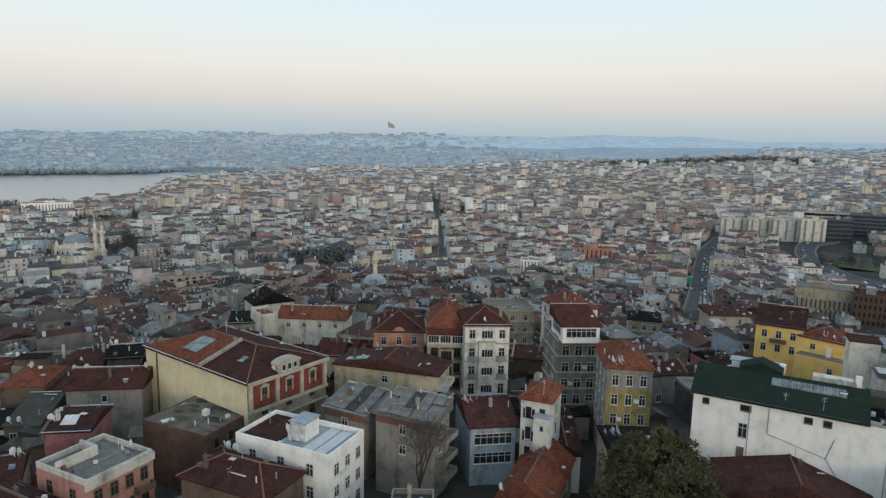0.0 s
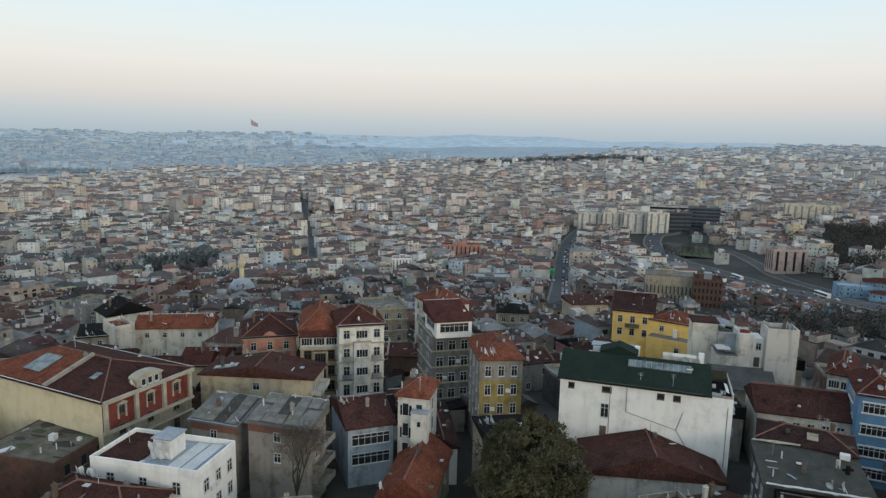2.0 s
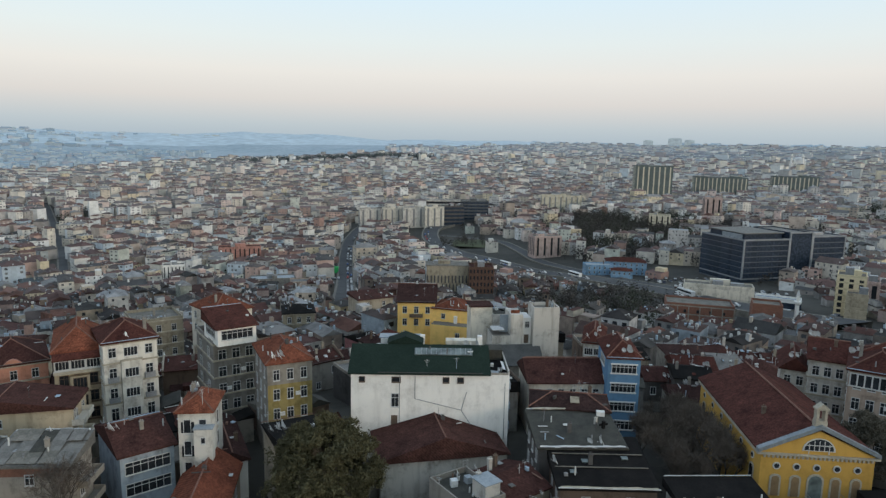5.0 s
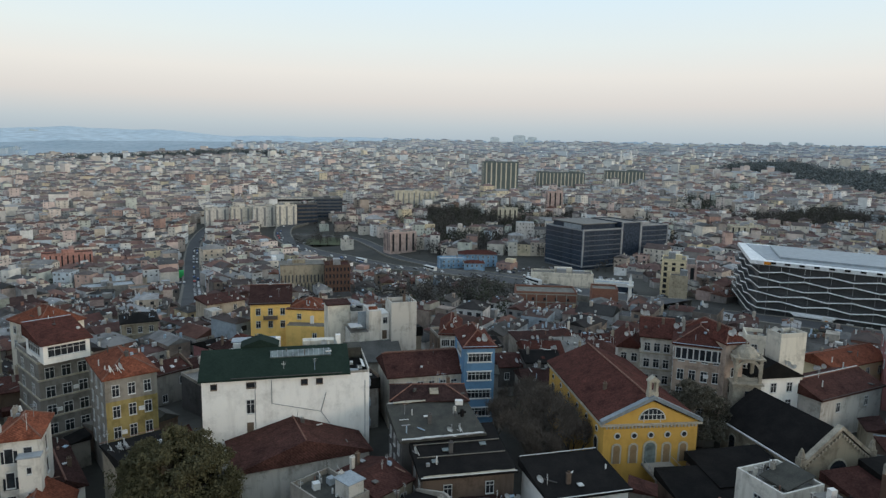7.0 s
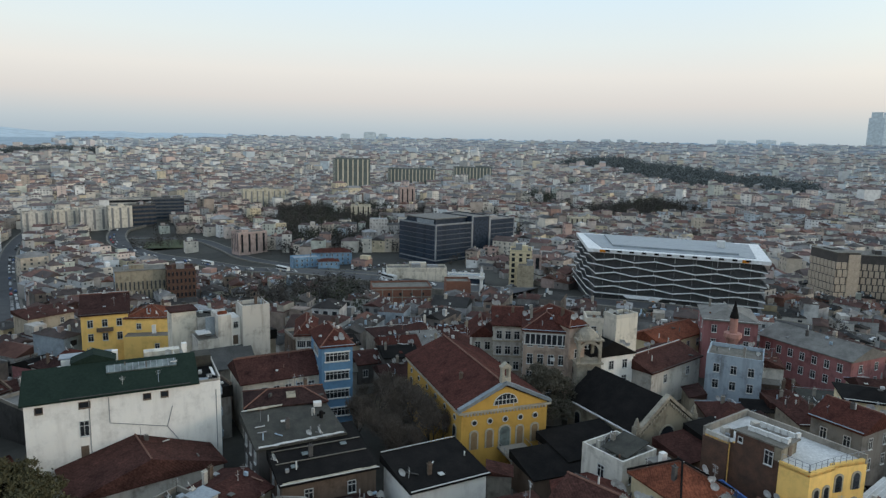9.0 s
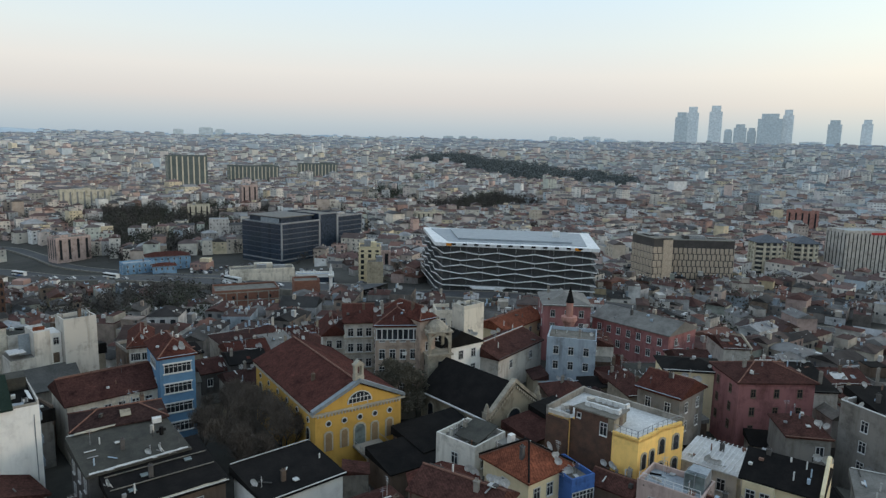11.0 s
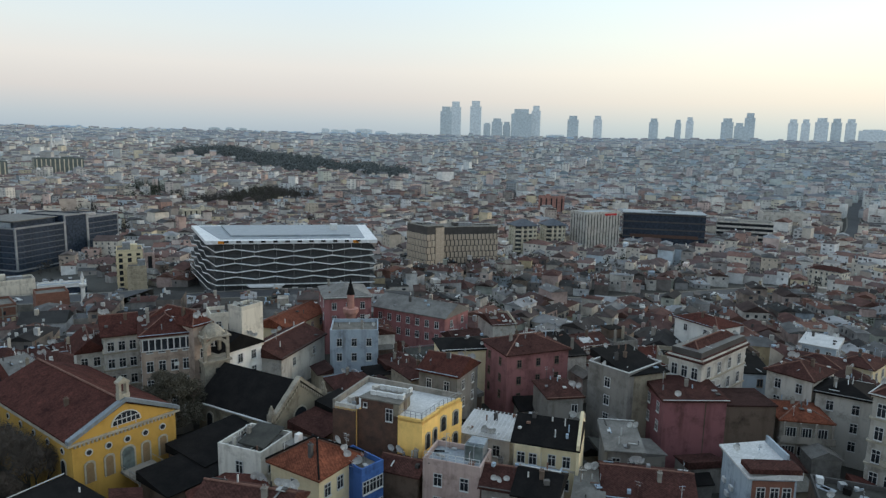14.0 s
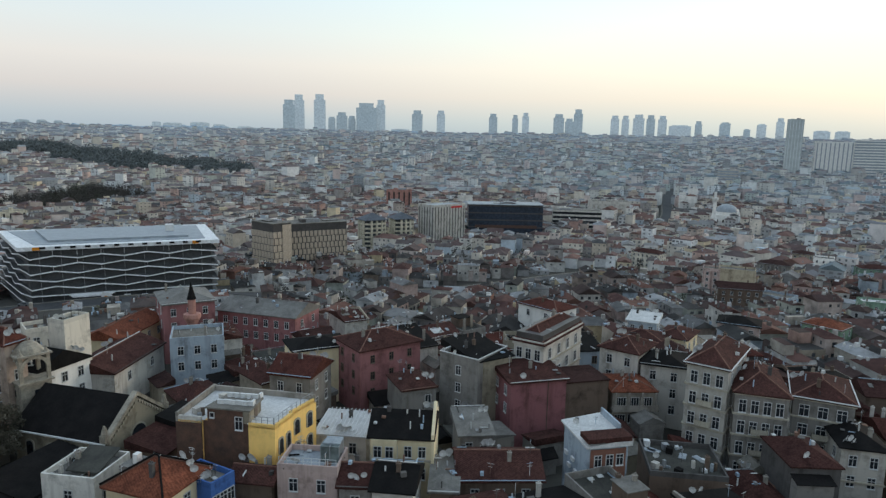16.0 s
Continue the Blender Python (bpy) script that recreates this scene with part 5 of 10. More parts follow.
    b = Shape().box(-0.75, -0.5, 0, 0.75, 0.5, 0.9).box(-0.7, -0.42, 0.9, -0.35, 0.42, 2.4).box(0.35, -0.42, 0.9, 0.7, 0.42, 2.4).box(-0.85, -0.55, 2.4, 0.85, 0.55, 2.65)
    b.poly([(-0.8, -0.5, 2.65), (0.8, -0.5, 2.65), (0.8, 0.5, 2.65), (-0.8, 0.5, 2.65), (0, -0.5, 3.3), (0, 0.5, 3.3)], [(0, 1, 4), (2, 3, 5), (1, 2, 5, 4), (3, 0, 4, 5)])
    part("bell_cote", b.mesh("bell_cote", "stone_trim"), hall, "small weathered stone bell cote", at=pose(0, -d / 2 + 0.5, h + rise + 0.3))
    chimney(hall, -w * 0.27, -d * 0.18, h, h + rise * 0.55 + 0.8, "brown")
    part("ridge_tiles", Shape().tube((0, -d / 2 + 1.2, h + rise + 0.1), (0, d / 2 + 0.4, h + rise + 0.1), 0.16, 0.16, 6).mesh("ridge_tiles", "ridge_clay"), hall, "paler clay ridge tiles")
    part("side_cornice", Shape().box(-w / 2 - 0.5, -d / 2, h - 0.7, -w / 2, d / 2, h - 0.25).mesh("cornice", "stone_trim"), hall)
    part("stair_landing", Shape().box(-1.2, -5.2, 0, 3.4, 0, 0.35).mesh("landing", "plaster_concrete"), hall, "concrete stair landing before the door", at=pose(0, -d / 2, h - 6.9))
    for sx in (-1.2, 3.4):
        part("landing_rail", Shape().tube((sx, -5.1, 1.25), (sx, -0.1, 1.25), 0.04, 0.04, 5).tube((sx, -5.1, 0.3), (sx, -5.1, 1.25), 0.04, 0.04, 5).tube((sx, -2.6, 0.3), (sx, -2.6, 1.25), 0.04, 0.04, 5).mesh("rail", "metal_grey"), hall, at=pose(0, -d / 2, h - 6.9))
    for sx in (-0.9, 3.1):
        part("landing_post", Shape().box(-0.2, -0.2, -6, 0.2, 0.2, 0).mesh("landing_post", "plaster_concrete"), hall, at=pose(sx, -d / 2 - 4.8, h - 6.9))
    return hall


def stone_church(x, y, z, rz, w, d, h, rise):
    ch = thing("church", x, y, z, rz, "stone church with a steep black roof and arcaded gable", "church")
    footprint(x, y, w, d, rz, 1.0)
    part("wall", wall_shape(w, d, h, "gable_y", rise, 4).mesh("wall", "plaster_stone"), ch)
    part("roof", roof_shape(w, d - 1.4, "gable_y", rise, 0.4, 0.25).mesh("roof", "roof_black"), ch, at=pose(0, 0.7, h))
    a = w / 2 + 0.3
    part("gable_coping", upright(Shape(), [(-a, h - 0.3), (0, h + rise + 0.1), (a, h - 0.3), (a, h + 0.35), (0, h + rise + 0.75), (-a, h + 0.35)], -d / 2 - 0.25, -d / 2 + 0.7).mesh("coping", "old_stone"), ch)
    for sx in (-1, 1):
        for i in range(11):
            k = (i + 0.7) / 11.5
            part("corbel", shared("corbel", lambda: Shape().box(-0.16, -0.22, -0.45, 0.16, 0, 0.0).mesh("corbel", "old_stone")), ch, at=pose(sx * w / 2 * (1 - k), -d / 2, h - 0.35 + rise * k))
        part("gutter", Shape().box(-0.12, -d / 2, -0.1, 0.12, d / 2, 0.12).mesh("gutter", "metal_white"), ch, "pale metal gutter", at=pose(sx * (w / 2 + 0.55), 0, h - 0.25))
        p = Shape().box(-0.5, -0.5, 0, 0.5, 0.5, 1.1).lathe([(0.42, 1.1), (0.5, 1.3), (0.35, 1.9), (0.12, 2.5)], 8)
        part("pinnacle", p.mesh("pinnacle", "old_stone"), ch, at=pose(sx * (w / 2 + 0.1), -d / 2 + 0.3, h))
        for i in range(4):
            arch_window(ch, sx * w / 2, -d / 2 + d * (i + 0.7) / 4.4, h - 5.2, 90 * sx, 1.2, 3.4)
    arch_window(ch, 0, -d / 2, h - 4.4, 0, 3.0, 4.6, "stone_trim", "window_glass")
    return ch


def bell_tower(x, y, z, rz, w, h):
    """Square stone belfry: a plain shaft, four open arches on corner piers, pinnacles and a small dome."""
    t = thing("bell_tower", x, y, z, rz, "weathered stone bell tower with open arches and a dome", "bell tower")
    footprint(x, y, w, w, rz)
    a = w / 2
    hb = h - 7.0
    part("shaft", Shape().box(-a, -a, -3, a, a, hb).mesh("shaft", "old_stone"), t)
    part("string_course", Shape().box(-a - 0.35, -a - 0.35, hb, a + 0.35, a + 0.35, hb + 0.3).mesh("string_course", "old_stone"), t)
    for sx in (-1, 1):
        for sy in (-1, 1):
            part("corner_pier", Shape().box(-0.26, -0.26, 0, 0.26, 0.26, 4.1).mesh("pier", "old_stone"), t, at=pose(sx * (a - 0.26), sy * (a - 0.26), hb + 0.3))
            part("pinnacle", Shape().lathe([(0.36, 0), (0.46, 0.3), (0.25, 0.7), (0.06, 1.3)], 8).mesh("pinnacle", "old_stone"), t, at=pose(sx * (a - 0.38), sy * (a - 0.38), hb + 4.4))
    for turn in (0, 90, 180, 270):
        r0, r1 = a - 0.52, a - 0.02
        ring = [(r1 * math.cos(math.pi * k / 12), r1 * math.sin(math.pi * k / 12)) for k in range(13)] + [(r0 * math.cos(math.pi * k / 12), r0 * math.sin(math.pi * k / 12)) for k in range(12, -1, -1)]
        part("arch", upright(Shape(), ring, -a - 0.05, -a + 0.35).mesh("arch", "old_stone"), t, at=pose(0, 0, hb + 2.2, 0, 0, turn))
        put_window(t, 0, 0, 0, 0, 0.7, 1.2, "single", "old_stone").matrix_basis = pose(0, 0, hb - 2.3, 0, 0, turn) @ pose(0, -a, 0)
    part("ceiling_slab", Shape().box(-a - 0.3, -a - 0.3, hb + 4.4, a + 0.3, a + 0.3, hb + 4.7).mesh("slab", "old_stone"), t)
    part("dome", Shape().lathe([(a * 1.02, 0), (a * 0.96, 0.25), (a * 0.82, 0.75), (a * 0.55, 1.3), (a * 0.3, 1.65), (0.2, 1.8), (0.14, 2.3), (0.02, 2.5)], 16).mesh("dome", "old_stone"), t, "weathered stone dome", at=pose(0, 0, hb + 4.7))
    part("bell", Shape().lathe([(0.5, 0), (0.38, 0.3), (0.3, 0.8), (0.1, 1.0)], 10).mesh("bell", "metal_grey"), t, at=pose(0, 0, hb + 2.9))
    return t


def minaret(x, y, z, h, r, wall="stone_trim", cap="lead", label="slim stone minaret with one balcony"):
    m = thing("minaret", x, y, z, 0, label, "minaret", "minarets")
    footprint(x, y, 2 * r, 2 * r, 0)
    part("base", Shape().box(-r * 1.35, -r * 1.35, -3, r * 1.35, r * 1.35, h * 0.22).mesh("base", wall), m)
    part("shaft", Shape().lathe([(r * 1.3, h * 0.22), (r, h * 0.30), (r * 0.92, h * 0.60)], 14).mesh("shaft", wall), m)
    part("balcony", Shape().lathe([(r * 0.92, h * 0.58), (r * 1.6, h * 0.645), (r * 1.7, h * 0.65), (r * 1.7, h * 0.69), (r * 1.5, h * 0.692)], 14).mesh("balcony", wall), m)
    part("upper_shaft", Shape().lathe([(r * 0.78, h * 0.66), (r * 0.76, h * 0.83), (r * 0.9, h * 0.835)], 14).mesh("upper_shaft", wall), m)
    part("cap", Shape().lathe([(r * 0.92, h * 0.835), (r * 0.45, h * 0.92), (0.05, h)], 14).mesh("cap", cap), m, "pointed lead cap")
    return m


def mosque(x, y, z, rz, w, h, label, wall="plaster_offwhite", cap="lead"):
    """Square prayer hall with a dome on a drum and four corner turrets."""
    m = thing("mosque", x, y, z, rz, label, "mosque")
    footprint(x, y, w, w, rz)
    a = w / 2
    part("hall", Shape().box(-a, -a, -4, a, a, h * 0.5).mesh("hall", wall), m)
    part("drum", Shape().lathe([(a * 0.86, h * 0.5), (a * 0.84, h * 0.64)], 20).mesh("drum", wall), m)
    part("dome", Shape().lathe([(a * 0.88, h * 0.64)] + [(a * 0.84 * math.cos(k * 0.19), h * 0.64 + h * 0.34 * math.sin(k * 0.19)) for k in range(1, 8)] + [(0.15, h * 0.985), (0.05, h * 1.06)], 24).mesh("dome", cap), m, "grey lead dome")
    for sx in (-1, 1):
        for sy in (-1, 1):
            part("turret", Shape().lathe([(1.3, h * 0.5), (1.3, h * 0.62), (0.9, h * 0.68), (0.1, h * 0.74)], 10).mesh("turret", wall), m, at=pose(sx * a * 0.86, sy * a * 0.86, 0))
    for turn in (0, 90, 180, 270):
        for i in range(4):
            o = arch_window(m, 0, 0, 0, 0, 1.4, 3.0)
            o.matrix_basis = pose(0, 0, 0, 0, 0, turn) @ pose((i - 1.5) * w * 0.22, -a, h * 0.16)
    return m


def block(x, y, z, rz, w, d, h, floors, style, wall, label, roof="roof_concrete", cols=8, side_cols=4, name="apartment_block", category="building", band="city_windows", clutter=2, glazed=0.56, wide=0.22, lines=True, end=0.0):
    """A large flat-roofed building. style bands: a ribbon of glass on each storey; strips: upright window strips; panels: facing panels between dark slits; grid: single windows."""
    b = thing(name, x, y, z, rz, label, category, "large buildings")
    footprint(x, y, w, d, rz, 2.0)
    a, c = w / 2, d / 2
    s = Shape().box(-a, -c, -6, a, c, h)
    part("wall", s.mesh("wall", wall), b)
    part("roof", Shape().box(-a + 0.4, -c + 0.4, h, a - 0.4, c - 0.4, h + 0.12).mesh("roof", roof), b)
    p = 0.9
    for px, py, ww, dd in ((0, -c + 0.15, w, 0.3), (0, c - 0.15, w, 0.3), (-a + 0.15, 0, 0.3, d - 0.6), (a - 0.15, 0, 0.3, d - 0.6)):
        part("parapet", Shape().box(px - ww / 2, py - dd / 2, h, px + ww / 2, py + dd / 2, h + p).mesh("parapet", wall), b)
    fh = h / floors
    if style == "strips" and lines and math.hypot(x, y) > 450:
        wide *= 0.62
    if style == "bands":
        for k in range(floors):
            part("window_band", shared(("band", w, d, fh, band, glazed), lambda: Shape().box(-a - 0.12, -c - 0.12, 0, a + 0.12, c + 0.12, fh * glazed).mesh("band", band)), b, at=pose(0, 0, k * fh + fh * (1 - glazed) * 0.6))
    elif style == "strips":
        for n, length, turn, off in ((cols, w, 0, c), (side_cols, d, 90, a), (cols, w, 180, c), (side_cols, d, -90, a)):
            for i in range(n):
                o = part("window_strip", shared(("strip", round(length / n, 2), h, band, wide), lambda: Shape().box(-length / n * wide, -0.1, fh * 0.5, length / n * wide, 0.05, h - fh * 0.3).mesh("strip", band)), b)
                o.matrix_basis = pose(0, 0, 0, 0, 0, turn) @ pose((i + 0.5) * length / n - length / 2, -off, 0)
        for k in range(1, floors if lines and math.hypot(x, y) < 450 else 1):
            part("floor_band", shared(("fband", w, d, wall), lambda: Shape().box(-a - 0.16, -c - 0.16, 0, a + 0.16, c + 0.16, fh * 0.3).mesh("floor_band", wall)), b, at=pose(0, 0, k * fh))
    elif style == "panels":
        for n, length, turn, off in ((cols, w, 0, c), (side_cols, d, 90, a), (side_cols, d, -90, a)):
            for i in range(n):
                for k in range(floors - 1):
                    o = part("facing_panel", shared(("facing", round(length / n, 2), round(fh, 2), band, wide), lambda: Shape().box(-length / n * wide, -0.25, 0.2, length / n * wide, 0.05, fh - 0.2).mesh("facing_panel", band)), b)
                    o.matrix_basis = pose(0, 0, 0, 0, 0, turn) @ pose((i + 0.5 + (0.16 if k % 2 else -0.16)) * length / n - length / 2, -off, k * fh + 0.4)
        if end:
            for k in range(floors):
                part("end_panel", shared(("endpanel", end, round(fh, 2), band), lambda: Shape().box(-end, -0.5, 0.1, 0.15, 0.1, fh - 0.1).mesh("end_panel", band)), b, at=pose(a, -c, k * fh + 0.2))
        part("roof_trim", Shape().box(-a - 0.3, -c - 0.3, h + p, a + 0.3, c + 0.3, h + p + 0.3).mesh("roof_trim", "roof_concrete"), b)
    else:
        for n, length, turn, off in ((cols, w, 0, c), (side_cols, d, 90, a), (side_cols, d, -90, a)):
            for i in range(n):
                for k in range(floors):
                    o = part("window", shared(("gwin", round(length / n, 2), round(fh, 2), band, wide), lambda: Shape().box(-length / n * wide, -0.08, 0, length / n * wide, 0.05, fh * 0.55).mesh("window", band)), b)
                    o.matrix_basis = pose(0, 0, 0, 0, 0, turn) @ pose((i + 0.5) * length / n - length / 2, -off, k * fh + fh * 0.3)
    rr = random.Random(int(abs(x * 7 + y)))
    for i in range(clutter):
        e, g, up = rr.uniform(1.5, max(2, a * 0.3)), rr.uniform(1.5, max(2, c * 0.4)), rr.uniform(1.6, 3.2)
        part("roof_housing", Shape().box(-e, -g, 0, e, g, up).mesh("roof_housing", wall if i % 2 else "metal_grey"), b, at=pose(rr.uniform(-0.6, 0.6) * a, rr.uniform(-0.4, 0.4) * c, h + 0.12))
    return b


def balcony_tower(x, y, z, rz, w, d, h, floors):
    """An apartment tower with cream balcony bands over dark glazing, cut corners and a slate hip roof."""
    b = thing("apartment_block", x, y, z, rz, "cream apartment tower with balcony bands and a slate roof", "building", "large buildings")
    footprint(x, y, w, d, rz, 2.0)
    a, c, k = w / 2, d / 2, 2.6

    def ring(e):
        return [(-a + k - e, -c - e), (a - k + e, -c - e), (a + e, -c + k - e), (a + e, c - k + e), (a - k + e, c + e), (-a + k - e, c + e), (-a - e, c - k + e), (-a - e, -c + k - e)]
    part("wall", Shape().prism(ring(0), -6, h).mesh("wall", "valley_windows"), b, "dark glazed walls")
    fh = h / floors
    for f in range(floors):
        part("balcony_band", shared(("bband", w, d, fh), lambda: Shape().prism(ring(0.7), 0, fh * 0.4).mesh("balcony_band", "plaster_hotelcream")), b, at=pose(0, 0, f * fh))
    for px, py in [(q * a * 0.52, -c - 0.5) for q in (-1, 0, 1)] + [(a + 0.5, q * c * 0.5) for q in (-1, 0, 1)] + [(-a - 0.5, q * c * 0.5) for q in (-1, 0, 1)]:
        part("pier", shared(("bpier", h), lambda: Shape().box(-0.65, -0.65, 0, 0.65, 0.65, h).mesh("pier", "plaster_hotelcream")), b, at=pose(px, py, 0))
    part("roof", roof_shape(w, d, "hip", 4.6, 1.2, 0.4).mesh("roof", "slate"), b, "dark blue-grey slate roof", at=pose(0, 0, h + 0.4))
    return b


def wavy_deck_building(corner, ux, uy, w, d, z, h, levels):
    """The long building wrapped in white wavy balcony ribbons, with a white roof rim and dark glass behind."""
    rz = math.degrees(math.atan2(uy, ux))
    n = Vector((-uy, ux))
    cx, cy = corner[0] + ux * w / 2 + n.x * d / 2, corner[1] + uy * w / 2 + n.y * d / 2
    b = thing("office_building", cx, cy, z, rz, "long office building with white wavy balcony ribbons over dark glass", "building", "large buildings")
    footprint(cx, cy, w + 3, d + 3, rz, 3.0)
    a, c = w / 2, d / 2
    skew = 14.0  # the far end is longer than the near one
    part("glass_core", Shape().prism([(-a, -c), (a, -c), (a, c), (-a - skew, c)], -6, h - 1.0).mesh("glass_core", "deck_dark"), b, "dark set-back glazing")
    fh = (h - 1.4) / levels
    for k in range(levels):
        s = Shape()
        amp = 0.52 if 1 < k else 0.0
        loop = []
        for side, length in ((0, w), (1, d), (2, w), (3, d)):
            m = max(4, int(length / 7.6) // 2 * 2)
            for i in range(m):
                t = (i / m - 0.5) * length
                zig = amp * (1 if (i + k) % 2 else -1)
                off = 2.0 - 0.5 * zig
                p = {0: (t, -c - off), 1: (a + off, t * (c + off) / c if c else t), 2: (-t, c + off), 3: (-a - off, -t * (c + off) / c)}[side]
                lean = max(0.0, -p[0] / a) * skew * (p[1] + c) / (2 * c)
                loop.append((p[0] - lean, p[1], zig))
        m = len(loop)
        v = [(x0, y0, z0 - 0.24) for x0, y0, z0 in loop] + [(x0, y0, z0 + 0.24) for x0, y0, z0 in loop]
        v += [(x0 * (a - 1) / (a + 2.2), y0 * (c - 1) / (c + 2.2), -0.15) for x0, y0, z0 in loop] + [(x0 * (a - 1) / (a + 2.2), y0 * (c - 1) / (c + 2.2), 0.15) for x0, y0, z0 in loop]
        f = []
        for i in range(m):
            j = (i + 1) % m
            f += [(i, j, m + j, m + i), (m + i, m + j, 3 * m + j, 3 * m + i), (j, i, 2 * m + i, 2 * m + j)]
        s.poly(v, f)
        # slab tops and undersides coloured dark for the shade between the ribbons
        s.m = [0, 1, 1] * m
        if k > 3:
            m0 = max(4, int(w / 7.6) // 2 * 2)
            for i in range(1, m0):
                if (i + k) % 2 or k == levels - 1:
                    part("strut", shared(("strut", fh), lambda: Shape().box(-0.06, -0.06, 0, 0.06, 0.06, fh - 0.8).mesh("strut", "ribbon_white")), b, at=pose((i / m0 - 0.5) * w, -c - 1.75, 0.6 + k * fh + 0.4))
        part("balcony_ribbon", s.mesh("ribbon", "ribbon_white", "deck_dark"), b, "white wavy balcony edge", at=pose(0, 0, 0.6 + k * fh))
    part("roof_rim", Shape().prism([(-a - 3, -c - 2.4), (a + 3, -c - 2.4), (a + 2.4, c + 2.4), (-a - 2.4 - skew, c + 2.4)], h - 0.9, h + 0.5).mesh("roof_rim", "ribbon_white"), b, "white roof rim")
    part("roof_deck", Shape().prism([(-a + 2, -c + 2), (a - 2, -c + 2), (a - 2, c - 2), (-a + 2 - skew, c - 2)], h + 0.5, h + 0.7).mesh("roof_deck", "roof_bluegrey"), b)
    for i in range(12):
        part("roof_vent", shared("deckvent", lambda: Shape().box(-0.9, -0.35, 0, 0.9, 0.35, 0.5).mesh("roof_vent", "roof_black")), b, at=pose(-a + 5 + i * (w - 10) / 11, -c - 2.35, h + 0.1, 90))
    for i in range(int(w / 5)):
        part("column", shared(("col", h), lambda: Shape().box(-0.25, -0.25, 0, 0.25, 0.25, 3.2).mesh("column", "ribbon_white")), b, at=pose(-a + 2.5 + i * 5, -c - 1.2, -2.4))
    for i in range(int(w / 7)):
        for k in range(levels):
            part("mullion", shared(("mul", fh), lambda: Shape().box(-0.09, -0.1, 0, 0.09, 0.1, fh).mesh("mullion", "metal_grey")), b, at=pose(-a + 3.5 + i * 7, -c - 0.08, 0.6 + k * fh))
    part("roof_step", Shape().prism([(-a + 6, -c + 7), (a - 8, -c + 7), (a - 8, c - 5), (-a - 2, c - 5)], h + 0.7, h + 1.5).mesh("roof_step", "roof_bluegrey"), b, "raised grey-blue roof field")
    part("totem", Shape().prism([(-1.6, -0.2), (1.6, -0.2), (1.6, 0.2), (-1.6, 0.2)], 0, 4.4).mesh("totem", "metal_white"), b, "leaning white sign board", at=pose(-a + 24, -c - 7, 0, 0, 14, 0))
    part("totem_disc", upright(Shape(), [(0.9 * math.cos(0.5236 * k), 2.4 + 0.9 * math.sin(0.5236 * k)) for k in range(12)], -0.28, -0.2).mesh("totem_disc", "orange_paint"), b, "plain orange disc", at=pose(-a + 24, -c - 7, 0, 0, 14, 0))
    part("entrance_canopy", Shape().prism([(-a + 14, -c - 6), (-a + 26, -c - 6), (-a + 28, -c - 1), (-a + 12, -c - 1)], 3.0, 3.5).mesh("canopy", "ribbon_white"), b)
    part("lift_housing", Shape().box(-1.6, -2.0, 0, 1.6, 2.0, 3.4).mesh("lift_housing", "metal_white"), b, at=pose(a * 0.55, 0, h + 0.75))
    part("sign", Shape().prism([(-1.2, -0.1), (1.2, -0.1), (1.2, 0.1), (-1.2, 0.1)], 0, 1.1).mesh("sign", "orange_paint"), b, "plain orange sign", at=pose(a - 6, -c - 2.5, h - 0.75))
    part("sign", bpy.data.meshes["sign"], b, "plain orange sign", at=pose(-a + 3, -c - 2.5, h - 0.75))
    return b



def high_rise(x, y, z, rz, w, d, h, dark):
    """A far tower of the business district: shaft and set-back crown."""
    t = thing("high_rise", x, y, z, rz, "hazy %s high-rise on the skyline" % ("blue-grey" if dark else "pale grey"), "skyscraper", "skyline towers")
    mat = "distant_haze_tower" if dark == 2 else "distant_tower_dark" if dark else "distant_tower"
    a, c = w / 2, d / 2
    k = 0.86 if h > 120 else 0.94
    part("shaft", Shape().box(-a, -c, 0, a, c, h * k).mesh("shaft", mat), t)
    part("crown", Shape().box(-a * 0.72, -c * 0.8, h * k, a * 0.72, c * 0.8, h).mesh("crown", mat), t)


def leaves(points, count, size, rnd, spread, squash=1.0):
    """Small leaf pieces scattered round points: corners and quads as arrays."""
    pts = np.array(points, float)
    rs = np.random.RandomState(rnd)
    base = pts[rs.randint(0, len(pts), count)] + rs.normal(0, 1, (count, 3)) * np.array([spread, spread, spread * squash])
    u = rs.normal(0, 1, (count, 3))
    u /= np.linalg.norm(u, axis=1)[:, None]
    v = np.cross(u, rs.normal(0, 1, (count, 3)))
    v /= np.linalg.norm(v, axis=1)[:, None] + 1e-9
    s = size * rs.uniform(0.5, 1.3, (count, 1))
    corners = np.stack([base - u * s - v * s * 0.5, base + u * s - v * s * 0.6, base + u * s * 0.8 + v * s * 0.6, base - u * s * 0.7 + v * s * 0.5], 1)
    return corners.reshape(-1, 3), np.arange(count * 4).reshape(-1, 4)


